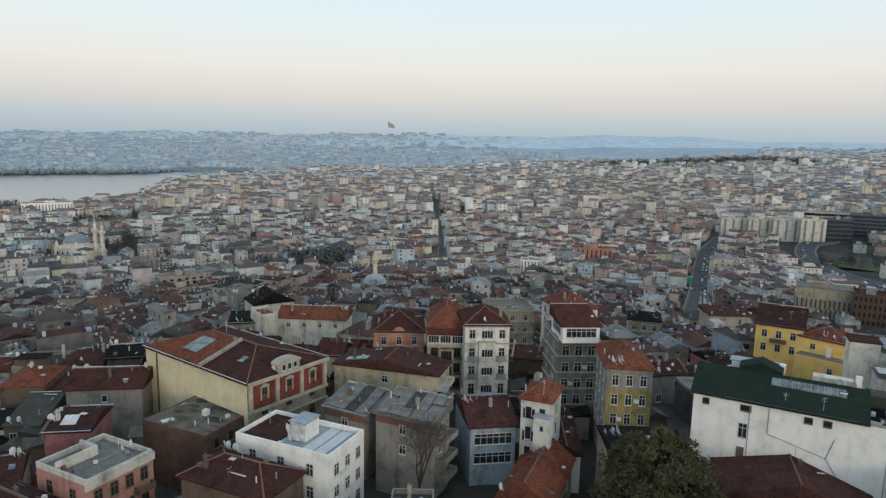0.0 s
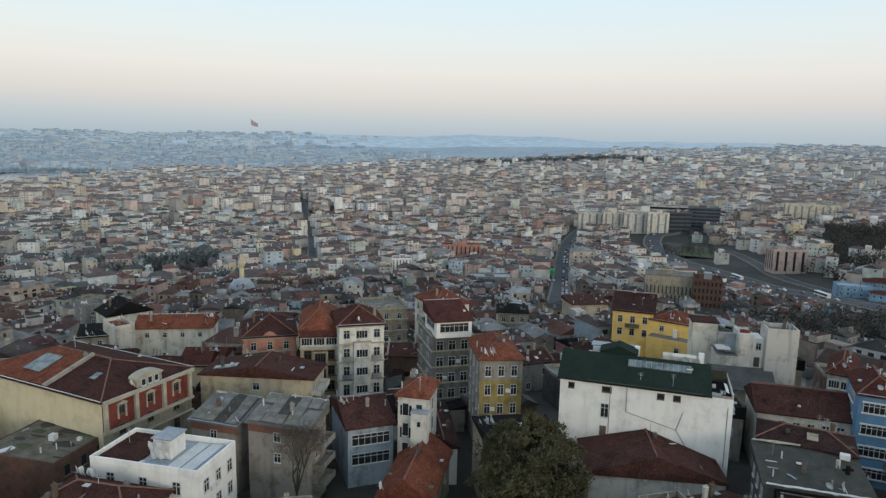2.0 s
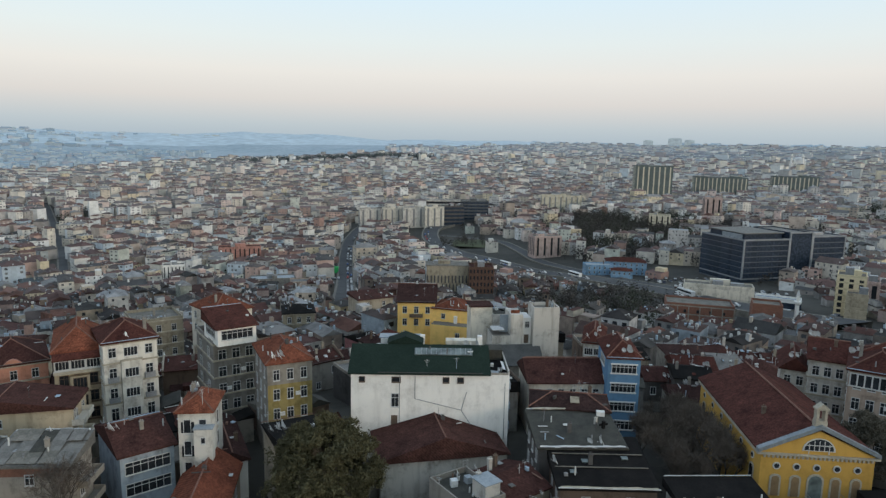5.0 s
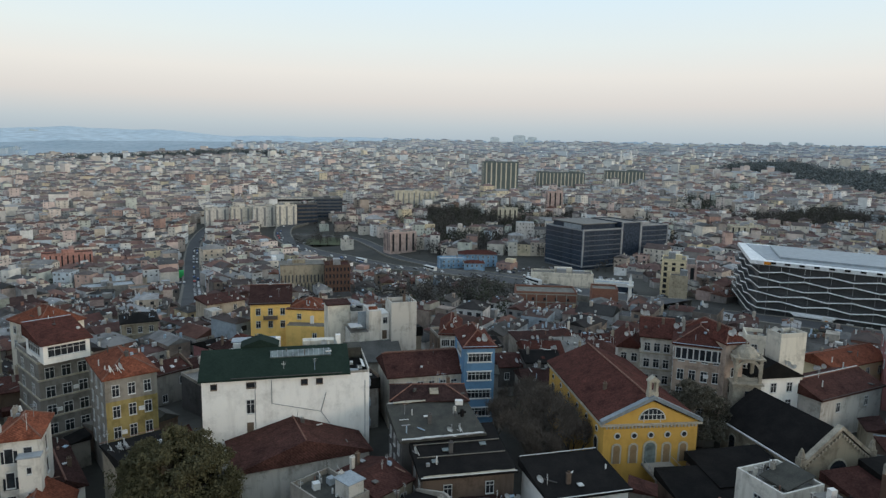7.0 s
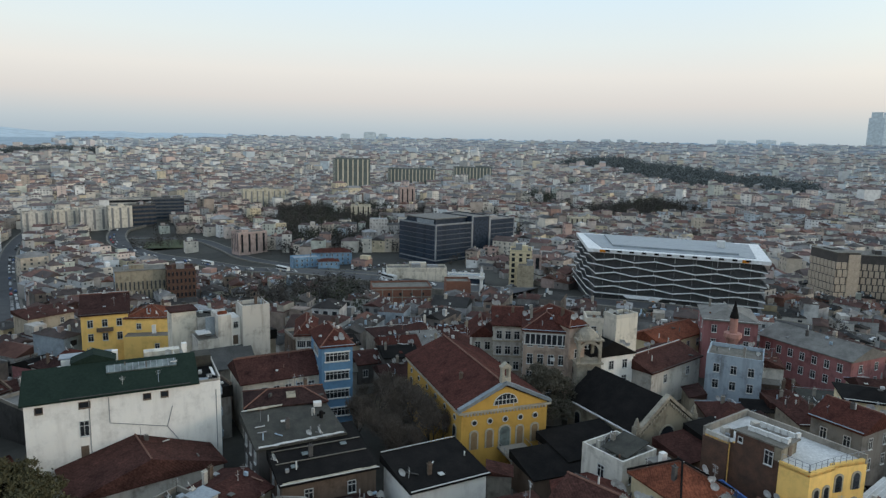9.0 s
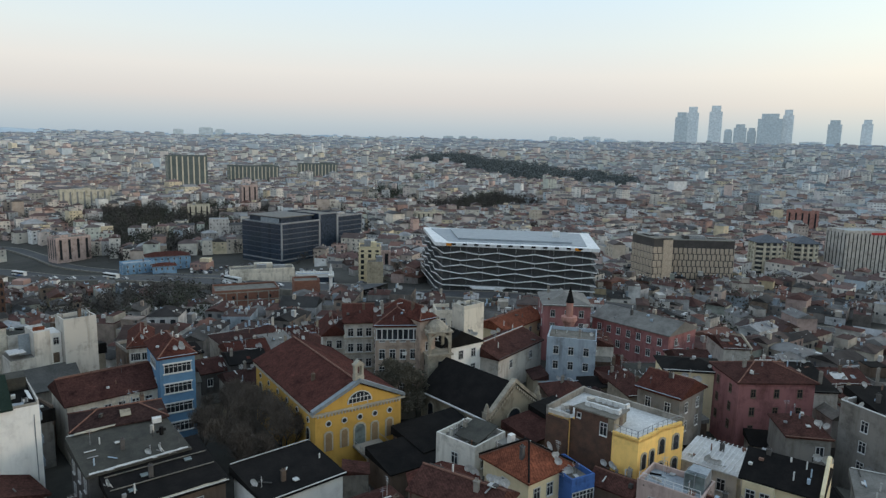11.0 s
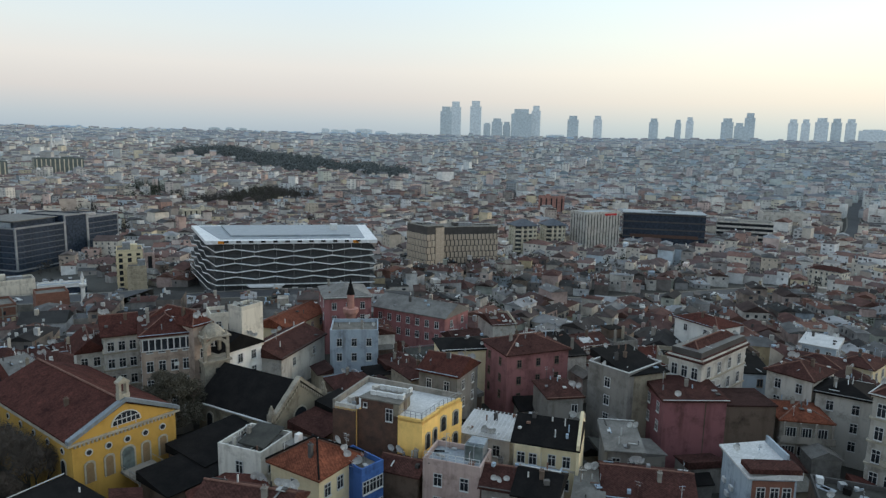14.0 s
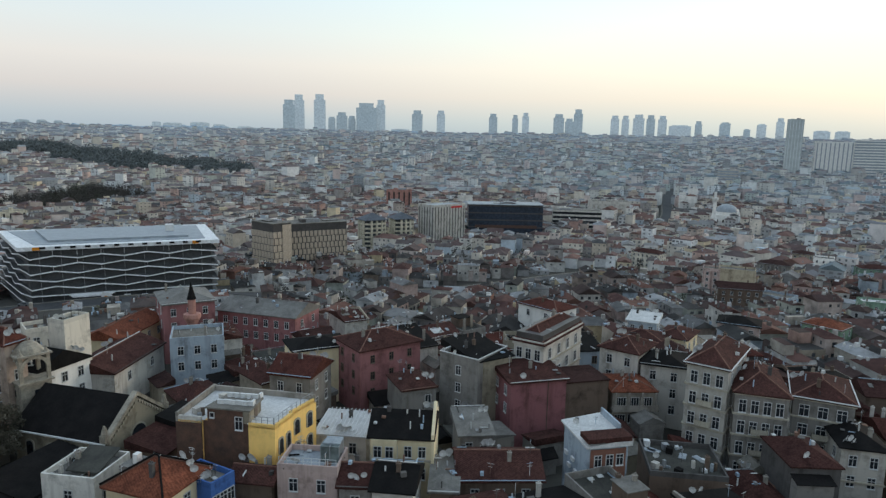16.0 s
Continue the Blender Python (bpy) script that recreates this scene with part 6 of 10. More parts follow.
def limbs(rnd, h, spread, levels, start=0.25, thick=0.3):
    """A trunk and its limbs as a Shape, with the tips."""
    s, tips = Shape(), []

    def grow(p, way, length, r, depth):
        q = p + way * length
        s.tube(p, q, r, r * 0.65, 7 if depth == 0 else 5 if depth < 3 else 3)
        if depth >= levels:
            tips.append(tuple(q))
            return
        for _ in range(rnd.choice((2, 3, 3)) if depth else 4):
            turn = Vector((rnd.uniform(-1, 1), rnd.uniform(-1, 1), rnd.uniform(0.0, 0.9)))
            grow(q, (way * 0.75 + turn * spread).normalized(), length * rnd.uniform(0.6, 0.8), r * 0.6, depth + 1)
        if depth > 1:
            tips.append(tuple(q))
    grow(Vector((0, 0, 0)), Vector((0.03, 0.02, 1)).normalized(), h * start, thick, 0)
    return s, tips


def broad_tree(x, y, z, h, width, seed, leaf="leaf_olive", count=9000, label="", size=0.2):
    """An evergreen with a domed, clumpy crown."""
    rnd = random.Random(seed)
    t = thing("tree", x, y, z, 0, label or "dense olive-green evergreen tree with a domed crown", "tree", "trees")
    s, tips = limbs(rnd, h, 0.75, 3, 0.28, 0.35)
    part("trunk", s.mesh("trunk", "bark"), t)
    clumps = []
    for _ in range(120):
        a, e = rnd.uniform(0, 2 * math.pi), rnd.uniform(-0.35, 1.0)
        k = math.sqrt(max(0, 1 - e * e)) * rnd.uniform(0.62, 1.0)
        mid = (width / 2 * k * math.cos(a), width / 2 * k * math.sin(a), h * 0.55 + e * h * 0.4 * rnd.uniform(0.8, 1.0))
        # each clump is a small rounded spray of its own
        for _ in range(16):
            way = Vector((rnd.gauss(0, 1), rnd.gauss(0, 1), rnd.gauss(0.35, 0.8))).normalized() * width * rnd.uniform(0.05, 0.095)
            clumps.append((mid[0] + way.x, mid[1] + way.y, mid[2] + way.z * 0.8))
    v, q = leaves(clumps, count, size, seed, width * 0.016, 0.9)
    part("crown", fast_mesh("crown", v, q, [leaf]), t)
    CLEARINGS.append((x, y, width * 0.42))
    return t


def bare_tree(x, y, z, h, seed, levels=5, twigs=1500, label="leafless winter tree with a haze of fine twigs"):
    rnd = random.Random(seed)
    t = thing("tree", x, y, z, 0, label, "tree", "trees")
    s, tips = limbs(rnd, h, 0.6, levels, 0.27, 0.26)
    part("trunk", s.mesh("trunk", "bark"), t)
    rs = np.random.RandomState(seed)
    base = np.array(tips)[rs.randint(0, len(tips), twigs)] + rs.normal(0, 0.35, (twigs, 3))
    way = rs.normal(0, 1, (twigs, 3)) + np.array([0, 0, 0.7])
    way /= np.linalg.norm(way, axis=1)[:, None]
    side = np.cross(way, rs.normal(0, 1, (twigs, 3)))
    side /= np.linalg.norm(side, axis=1)[:, None] + 1e-9
    ln = rs.uniform(0.6, 1.7, (twigs, 1))
    v = np.stack([base - side * 0.022, base + side * 0.022, base + way * ln + side * 0.008, base + way * ln - side * 0.008], 1).reshape(-1, 3)
    part("crown", fast_mesh("crown", v, np.arange(twigs * 4).reshape(-1, 4), ["twig"]), t, "fine bare twigs")
    CLEARINGS.append((x, y, h * 0.28))
    return t


def wood(name, spots, per, radius, h, leaf, label, seed, pieces=26, size=1.6):
    """Many far trees as one mass: a stem and a clump of leaf pieces each, with gaps."""
    rs = np.random.RandomState(seed)
    V, Q, n = [], [], 0
    for sx, sy, rad in spots:
        for _ in range(int(per * (rad / radius) ** 2)):
            a, r = rs.uniform(0, 6.283), rad * math.sqrt(rs.uniform())
            x, y = sx + r * math.cos(a), sy + r * math.sin(a)
            z, th = ground_at(x, y), h * rs.uniform(0.6, 1.15)
            pts = [(x + rs.normal(0, th * 0.10), y + rs.normal(0, th * 0.10), z + th * k) for k in (0.35, 0.5, 0.62, 0.74, 0.85)]
            far = min(1.0, math.hypot(x, y) / 700)
            v, q = leaves(pts, int(pieces * (3.4 - 2.4 * far)), size * (0.4 + 0.6 * far), rs.randint(1e6), th * 0.11, 1.2)
            st = np.array([(x - 0.2, y, z - 1), (x + 0.2, y, z - 1), (x + 0.1, y, z + th * 0.7), (x - 0.1, y, z + th * 0.7)])
            V += [v, st]
            Q += [q + n, np.arange(4).reshape(1, 4) + n + len(v)]
            n += len(v) + 4
    tagged(new(name, fast_mesh(name, np.concatenate(V), np.concatenate(Q), [leaf])), label, "trees", kind="stuff")


hall = yellow_hall(94.2, 57.0, 1.5, -35.9, 14.7, 27.8, 12.4, 3.3)
stone_church(106.4, 32.7, 1.5, -28.0, 12.4, 16.9, 8.5, 4.7)
bell_tower(112.3, 43.2, 2.5, -50, 4.5, 19.2)
minaret(145.6, 23.6, 0.5, 22.4, 1.05, "plaster_pink", "roof_black", "short brick-coloured minaret with a dark pointed cap")
wavy_deck_building((260.7, 97.4), 0.2237, -0.9747, 63.2, 46.0, -8.9, 21.4, 7)
mosque(-323, 563, -52, -18, 25, 21, "pale mosque with a grey dome beside the valley")
minaret(-308, 566, -52, 36, 1.7, "plaster_offwhite", "roof_bluegrey", "pale slim minaret with one balcony")
minaret(-300.5, 563.5, -52, 33.5, 1.7, "plaster_offwhite", "roof_bluegrey", "pale slim minaret with one balcony")
minaret(-40, 372, -34.5, 31, 1.3, "plaster_cream")
mosque(-38, 352, -32, 5, 15, 14, "low mosque with a pale metal dome", "plaster_grey", "roof_bluegrey")
mosque(625, -455, -30, -125, 27, 23, "grey-white mosque with a pale dome", "plaster_white", "roof_bluegrey")
minaret(617, -434, -30, 44, 1.9, "plaster_white")
minaret(1464, 904, 26, 36, 2.2, "plaster_white")
minaret(1475, 884, 26, 36, 2.2, "plaster_white")
mosque(1490, 900, 26, -60, 26, 24, "white hilltop mosque with a pale dome", "plaster_white", "roof_white")
minaret(246, 144, -14, 16, 0.8, "plaster_white", "roof_white", "short white minaret among low houses")

# trees near by
broad_tree(28.8, 80, 0, 17.4, 15.0, 5, count=78000, size=0.13)
broad_tree(101.0, 46.0, 1.5, 15.5, 10.4, 8, "twig_olive", 38000, "dull grey-olive tree with fine twigs beside the church", 0.10)
for k, (tx, ty, th) in enumerate([(84.0, 62.5, 14.5), (82.0, 56.5, 14), (78.5, 63, 13), (87, 69, 13), (75.5, 58, 11), (89.5, 74, 11.5), (80, 71, 11), (85.5, 66.5, 12.5)]):
    bare_tree(tx, ty, 1, th, 20 + k, 5, 5200)
bare_tree(-3, 88, 0, 17, 41, 5, 2200, "leafless winter tree before a concrete wall")
bare_tree(88, 60, 1, 12, 43, 5, 2200)
CLEARINGS += [(240, 108, 13), (238, 92, 13), (239, 74, 13), (243, 56, 13), (247, 38, 12), (252, 22, 10), (23.5, 85, 5), (56, 76, 5), (47, 129, 5), (44, 122, 4)]
CLEARINGS.append((-8, 86, 6))
CLEARINGS += [(5.5, 85, 5), (4, 80, 4), (-36, 90, 7), (-43, 90, 5), (-30, 94, 5), (-31, 86, 4)]
CLEARINGS += [(84, 64, 13), (3, 89, 6), (-302, 538, 26), (-330, 545, 18), (348, 344, 24), (-318, 548, 16)]

# woods and winter trees farther off
RIDGE = [((1880 + 3 * k) * math.sin(radians(13.8 + 1.25 * k)), (1880 + 3 * k) * math.cos(radians(13.8 + 1.25 * k)), 34 + 9 * (k % 3)) for k in range(13)]
HILL_WOOD = [(1280, 205, 62), (1225, 150, 58), (1190, 262, 48), (1255, 330, 52), (1335, 392, 60), (1150, 118, 46), (1474, 596, 70), (1525, 543, 80), (1451, 441, 80), (1397, 357, 75), (1319, 302, 60), (1225, 240, 45), (1560, 600, 70), (1600, 560, 60)]
VALLEY_WOOD = [(-317, 614, 16), (-336, 667, 18), (-312, 648, 14), (-296, 600, 14), (-280, 590, 12), (858, 264, 55), (824, 289, 50), (780, 310, 40), (905, 240, 40), (555, 573, 40), (496, 559, 35), (574, 498, 35), (466, 418, 30), (940, -84, 22), (906, -26, 25), (629, 133, 16), (620, 470, 30), (-205, 470, 22), (-100, 520, 30), (30, 700, 25), (-420, 800, 60)]
CLEARINGS += [(x, y, r) for x, y, r in RIDGE + HILL_WOOD]
CLEARINGS += [(x, y, r * 0.75) for x, y, r in VALLEY_WOOD]
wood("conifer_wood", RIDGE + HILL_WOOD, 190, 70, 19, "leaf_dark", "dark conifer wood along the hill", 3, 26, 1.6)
GREEN_WOOD = [(430, 440, 30), (480, 490, 40), (540, 545, 40), (600, 600, 35), (540, 460, 30), (600, 510, 35), (660, 560, 35), (820, 385, 40), (890, 420, 45), (960, 440, 30), (800, 245, 40), (860, 255, 40), (920, 270, 30), 
              (165, 180, 8), (195, 195, 12), (225, 205, 12), (180, 160, 9), (1080, 430, 30), (1150, 450, 40)]
BROWN_WOOD = [(797, 253, 30), (829, 232, 30), (863, 210, 30), (881, 182, 25), (770, 275, 25), (868, 240, 26), (570, 624, 26), (559, 591, 28), (535, 545, 28), (496, 538, 22), (479, 502, 22), (571, 567, 24), (440, 448, 16), (490, 480, 22), (550, 500, 26), (552, 470, 22)]
LOT_WOOD = [(215, 240, 14), (232, 242, 13), (250, 238, 11), (200, 224, 14), (222, 220, 14), (243, 216, 11), (188, 207, 12), (210, 202, 12), (232, 199, 10), (197, 246, 12), (262, 244, 8)]
CLEARINGS += [(x, y, r) for x, y, r in BROWN_WOOD + LOT_WOOD]
CLEARINGS += [(598, -435, 17), (580, -422, 16), (610, -425, 10), (698, -448, 14), (680, -436, 13), (-317, 614, 19), (-336, 667, 20), (-312, 648, 17), (-296, 600, 17), (-280, 590, 14), (-286, 575, 10)]
CLEARINGS += [(108, 395, 15), (128, 388, 14), (118, 412, 12), (246, 144, 5), (215, 160, 12), (228, 156, 9)]
CLEARINGS += [(x, y, r * 0.7) for x, y, r in GREEN_WOOD]
wood("brown_wood", BROWN_WOOD, 48, 30, 12, "twig_dark", "brown leafless wood on the slopes", 7, 36, 0.6)
wood("lot_trees", LOT_WOOD, 62, 30, 9, "twig_dark", "dark bare trees on a waste lot beside the expressway", 8, 34, 0.6)
wood("winter_trees", VALLEY_WOOD, 60, 30, 11, "twig_dark", "brown leafless trees in the valley", 4, 40, 0.55)
wood("dark_trees", GREEN_WOOD, 42, 30, 12, "leaf_street", "dark trees on the slopes above the expressway", 6, 36, 0.6)
CLEARINGS += [(345, 240, 38), (370, 285, 30), (330, 200, 25), (400, 330, 25), (368, 548, 36), (300, 355, 24), (150, 455, 30), (120, 480, 25), (330, 480, 25), (285, 290, 24)]

# streets
HIGHWAY = road([(470, 800), (429, 708), (385, 679), (341, 603), (316, 517), (312, 449), (305, 383), (300, 313), (290, 261), (275, 196), (262, 130)], 16, label="curved dark asphalt expressway through the valley", lift=2.6, verge=18, skirt=-7.0)
road([(372, 640), (392, 560), (372, 490), (345, 420), (338, 340), (328, 262), (305, 185)], 9, label="dark asphalt slip road beside the expressway", verge=12)
AVENUE = road([(96, 240), (113, 283), (151, 377), (202, 503), (235, 583), (275, 671), (317, 740), (370, 800)], 11, label="straight asphalt avenue full of cars", verge=2)
road([(-1, 560), (-2, 625), (-3, 748), (-7, 843), (-13, 949), (-20, 1060)], 6.5, label="straight street climbing the hill")
FRONT = road([(262, 130), (250, 80), (262, 20), (290, -40), (330, -120), (380, -200)], 12, label="asphalt road in front of the offices", verge=9)
road([(600, -360), (700, -430), (850, -520), (1000, -640)], 12, label="hazy main street climbing the hill")
RIVER = tagged(new("lawn", Shape().poly([(-34, 0, 0), (0, -30, 0), (34, 0, 0), (24, 26, 0), (-10, 34, 0)], [(0, 1, 2, 3, 4)]).mesh("lawn", "lawn")), "worn green verge inside the road bend", "lawn", kind="structure")
RIVER.matrix_basis = pose(366, 548, ground_at(366, 548) + 0.9)


def car_meshes():
    body = Shape().prism([(-2.1, -0.85), (2.0, -0.85), (2.15, -0.6), (2.15, 0.6), (2.0, 0.85), (-2.1, 0.85), (-2.2, 0.5), (-2.2, -0.5)], 0.28, 0.85)
    body.poly([(-1.5, -0.78, 0.85), (1.1, -0.78, 0.85), (1.1, 0.78, 0.85), (-1.5, 0.78, 0.85), (-1.05, -0.62, 1.42), (0.45, -0.62, 1.42), (0.45, 0.62, 1.42), (-1.05, 0.62, 1.42)],
              [(4, 5, 6, 7), (0, 1, 5, 4), (1, 2, 6, 5), (2, 3, 7, 6), (3, 0, 4, 7)])
    band = Shape().poly([(-1.4, -0.80, 0.9), (1.0, -0.80, 0.9), (1.0, 0.80, 0.9), (-1.4, 0.80, 0.9), (-1.06, -0.66, 1.36), (0.5, -0.66, 1.36), (0.5, 0.66, 1.36), (-1.06, 0.66, 1.36)],
                        [(0, 1, 5, 4), (1, 2, 6, 5), (2, 3, 7, 6), (3, 0, 4, 7)])
    wheel = Shape()
    for wx in (-1.3, 1.3):
        for wy in (-0.8, 0.8):
            upright(wheel, [(wx + 0.32 * math.cos(k * 0.6283), 0.32 + 0.32 * math.sin(k * 0.6283)) for k in range(10)], wy - 0.1, wy + 0.1)
    return body, band.mesh("window_band", "window_glass"), wheel.mesh("wheels", "roof_black")


car_body, car_band, car_wheel = car_meshes()
CAR_COLOURS = {"white": (0.6, 0.6, 0.59), "black": (0.02, 0.02, 0.022), "silver": (0.35, 0.36, 0.37), "red": (0.35, 0.03, 0.03), "grey": (0.12, 0.125, 0.13), "blue": (0.04, 0.09, 0.22)}
CARS = {}
for cname, col in CAR_COLOURS.items():
    rough_stuff("paint_" + cname, tuple(c * 0.9 for c in col), col, 0.7, 0.3, 0.0, 0.5, 0.02)
    me_car = car_body.mesh("body", "paint_" + cname)
    c0 = thing("car", 0, 0, 0, 0, "%s saloon car on the asphalt" % cname, "car", "cars in the streets")
    part("body", me_car, c0)
    part("window_band", car_band, c0)
    part("wheels", car_wheel, c0)
    CARS[cname] = c0


def park_along(path, lanes, gap, rnd, count, skip=0.25, lift=0.26):
    """Cars along a street, lane by lane."""
    made = 0
    for lane in lanes:
        run = rnd.uniform(0, gap)
        for i in range(len(path) - 1):
            p, q = path[i], path[i + 1]
            seg = (q - p).length
            run += seg
            if run < gap:
                continue
            run = rnd.uniform(-gap * 0.3, 0.2)
            if rnd.random() < skip or made >= count:
                continue
            t = (q - p).normalized()
            at = p + Vector((-t.y, t.x)) * lane
            zc = max(ground_at(*(p + Vector((-t.y, t.x)) * o)) for o in (-8, 0, 8)) + lift
            name = rnd.choice(["white", "white", "black", "silver", "grey", "grey", "red", "blue", "silver"])
            m = pose(at.x, at.y, zc, 0, 0, math.degrees(math.atan2(t.y, t.x)) + (180 if lane > 0 else 0))
            if CARS[name].get("used"):
                copy_thing(CARS[name], m)
            else:
                CARS[name].matrix_basis = m
                CARS[name]["used"] = 1
            made += 1


crnd = random.Random(5)
park_along(AVENUE, (-4.2, -1.6, 1.6, 4.2), 8, crnd, 60)
park_along(HIGHWAY, (-5.5, -2, 2, 5.5), 14, crnd, 60, 0.25, 2.65)
park_along(FRONT, (-4, 4), 10, crnd, 20)
for k, name in enumerate(CARS):
    if not CARS[name].get("used"):
        CARS[name].matrix_basis = pose(300 + 6 * k, 480, ground_at(300 + 6 * k, 480) + 0.2)

for k, (bx, by, turn) in enumerate([(306, 420, 88), (299, 330, 85), (282, 225, 75)]):
    bus = thing("bus", bx, by, max(ground_at(bx + o, by) for o in (-8, 0, 8)) + 2.7, turn, "white city bus on the expressway", "bus", "buses")
    part("body", Shape().box(-6, -1.25, 0.5, 6, 1.25, 3.1).mesh("body", "metal_white"), bus)
    part("window_band", Shape().box(-5.9, -1.28, 1.6, 6.03, 1.28, 2.6).mesh("window_band", "window_glass"), bus)
    for wx in (-3.8, 3.8):
        for wy in (-1.15, 1.15):
            part("wheel", upright(Shape(), [(0.5 * math.cos(j * 0.6283), 0.5 + 0.5 * math.sin(j * 0.6283)) for j in range(10)], -0.15, 0.15).mesh("wheel", "roof_black"), bus, at=pose(wx, wy, 0))

# containers, flag
for cx, cy, mat, word in ((172, 505, "red_paint", "red"), (186, 498, "green_paint", "green")):
    c = thing("container", cx, cy, ground_at(cx, cy), -20, "long %s site container on a yard" % word, "container", "site containers")
    part("body", Shape().box(-7, -2.5, 0, 7, 2.5, 5).mesh("body", mat), c)
    part("roof", Shape().box(-7.1, -2.6, 5, 7.1, 2.6, 5.2).mesh("roof", mat), c)
fl = thing("flagpole", -265, 2988, -25, 8, "very tall flagpole with a plain red flag", "flagpole")
part("pole", Shape().lathe([(1.0, 0), (0.4, 172)], 8).mesh("pole", "metal_white"), fl)
part("flag", upright(Shape(), [(0, 172 - 26), (14, 172 - 32), (30, 172 - 34), (28, 172 - 18), (13, 172 - 12), (0, 172 - 2)], -0.2, 0.2).mesh("flag", "flag_red_hazed"), fl)


SHORE = []
for k in range(76):
    az = radians(47 - 0.55 * k)
    r = 1750
    while float(lie(-r * math.sin(az), r * math.cos(az))) > -61 and r < 3300:
        r += 15
    while float(lie(-r * math.sin(az), r * math.cos(az))) < -61 and r < 3300:
        r += 12
    SHORE.append((-(r + 22) * math.sin(az), (r + 22) * math.cos(az), 22))
    SHORE.append((-(r + 70) * math.sin(az), (r + 70) * math.cos(az), 15))
CLEARINGS += [(x, y, 17) for x, y, r in SHORE]
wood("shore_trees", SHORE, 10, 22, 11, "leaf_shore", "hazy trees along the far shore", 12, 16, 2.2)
QUAY_WOOD = [(-560, 1050, 24), (-610, 1010, 22), (-500, 1075, 26), (-660, 985, 18), (-530, 1100, 20), (-560, 1640, 22), (-500, 1680, 18), (-120, 560, 26), (-150, 520, 22), (-90, 585, 22), (-60, 470, 18), (-180, 560, 18)]
CLEARINGS += [(x, y, r * 0.8) for x, y, r in QUAY_WOOD]
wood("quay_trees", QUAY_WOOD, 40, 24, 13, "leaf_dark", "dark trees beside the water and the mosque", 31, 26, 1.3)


def parked_rows(name, yards, seed, label):
    """Cars standing in the yards of the valley, far below: a low body and a cabin each, joined."""
    rnd2 = random.Random(seed)
    s = Shape()
    for cx, cy, w2, d2, turn, k in yards:
        c, sn = math.cos(radians(turn)), math.sin(radians(turn))
        for _ in range(k):
            u, v = round(rnd2.uniform(-w2, w2) / 2.7) * 2.7, round(rnd2.uniform(-d2, d2) / 6.5) * 6.5
            x, y = cx + u * c - v * sn, cy + u * sn + v * c
            z = ground_at(x, y) + 0.2
            for lx, ly, z0, z1 in ((0.88, 2.1, 0.25, 0.85), (0.74, 1.1, 0.85, 1.42)):
                s.prism([(x + a * lx * c - b * ly * sn, y + a * lx * sn + b * ly * c) for a, b in ((-1, -1), (1, -1), (1, 1), (-1, 1))], z + z0, z + z1)
    tagged(new(name, s.mesh(name, "car_paint")), label, "cars", kind="stuff")


parked_rows("parked_cars", [(345, 245, 30, 20, -50, 60), (255, 330, 24, 18, -20, 45), (150, 470, 30, 16, -25, 50), (330, 560, 20, 14, 10, 25), (370, 300, 24, 14, -40, 40), (278, 170, 10, 26, 10, 30), (272, 60, 8, 30, 5, 25), (250, 400, 18, 18, 0, 25), (520, -20, 40, 14, 0, 30), (440, 60, 20, 10, 20, 20)], 9, "cars parked in rows on open yards")
wood("verge_trees", [(352, 560, 26), (420, 480, 30), (390, 420, 26), (470, 480, 30), (520, 520, 30), (300, 110, 14), (430, 380, 22), (640, 560, 40), (700, 480, 40), (600, 620, 40), (445, 330, 18), (-330, 520, 14), (-250, 560, 16), (-140, 460, 12), (500, -60, 18), (430, -60, 14), (560, 60, 20), (480, 130, 18), (820, 560, 30)], 46, 30, 11, "twig_dark", "bare brown trees along roads and yards", 8, 40, 0.5)



# the large buildings in the valley and on the hills
block(410.8, -7.6, -20.0, -71.1, 37.0, 18.0, 22.0, floors=6, style='panels', wall='hotel_dark', band='hotel_tan', wide=0.36, label='dark hotel block faced with staggered tan panels', cols=14, side_cols=5, name='hotel', clutter=4)
block(390.0, 17.0, -19.0, -52.0, 12.0, 21.0, 23.5, floors=6, style='panels', wall='hotel_dark', band='hotel_tan', wide=0.40, end=6.0, label='hotel wing in tan panels under a dark glazed top storey', cols=4, side_cols=7, name='hotel')
balcony_tower(492.0, -53.0, -28.4, -68.0, 17.0, 15.0, 22.5, 7)
balcony_tower(504.0, -77.5, -29.0, -72.0, 15.0, 15.0, 22.5, 7)
OFFICE = block(512.7, -111.9, -29.5, -60.0, 34.0, 19.0, 33.0, floors=9, style='strips', wall='plaster_greywhite', label='grey-white office block with rows of narrow windows', cols=11, side_cols=6, name='office_building', wide=0.17, roof='roof_bluegrey', clutter=0)
part('sign', Shape().box(-6, -0.3, 0, 6, 0, 1.5).mesh('sign', 'red_paint'), OFFICE, 'plain red sign bar', at=pose(7, -9.5, 30.8))
MALL = block(541.6, -174.1, -30.0, -102.0, 63.6, 24.0, 30.2, floors=5, style='bands', wall='plaster_darkgrey', label='long dark glass building with a rust-red band', name='office_building', band='office_glass', glazed=0.8, roof='roof_bluegrey', clutter=3)
block(586.0, -261.6, -30.1, -110.1, 45.4, 20.0, 20.6, floors=5, style='bands', wall='plaster_greywhite', label='grey school building with window bands')
block(651.5, -328.6, -30.0, -103.0, 41.1, 24.0, 23.4, floors=2, style='bands', wall='plaster_greywhite', label='pale box-shaped museum hall', name='museum', band='plaster_greywhite')
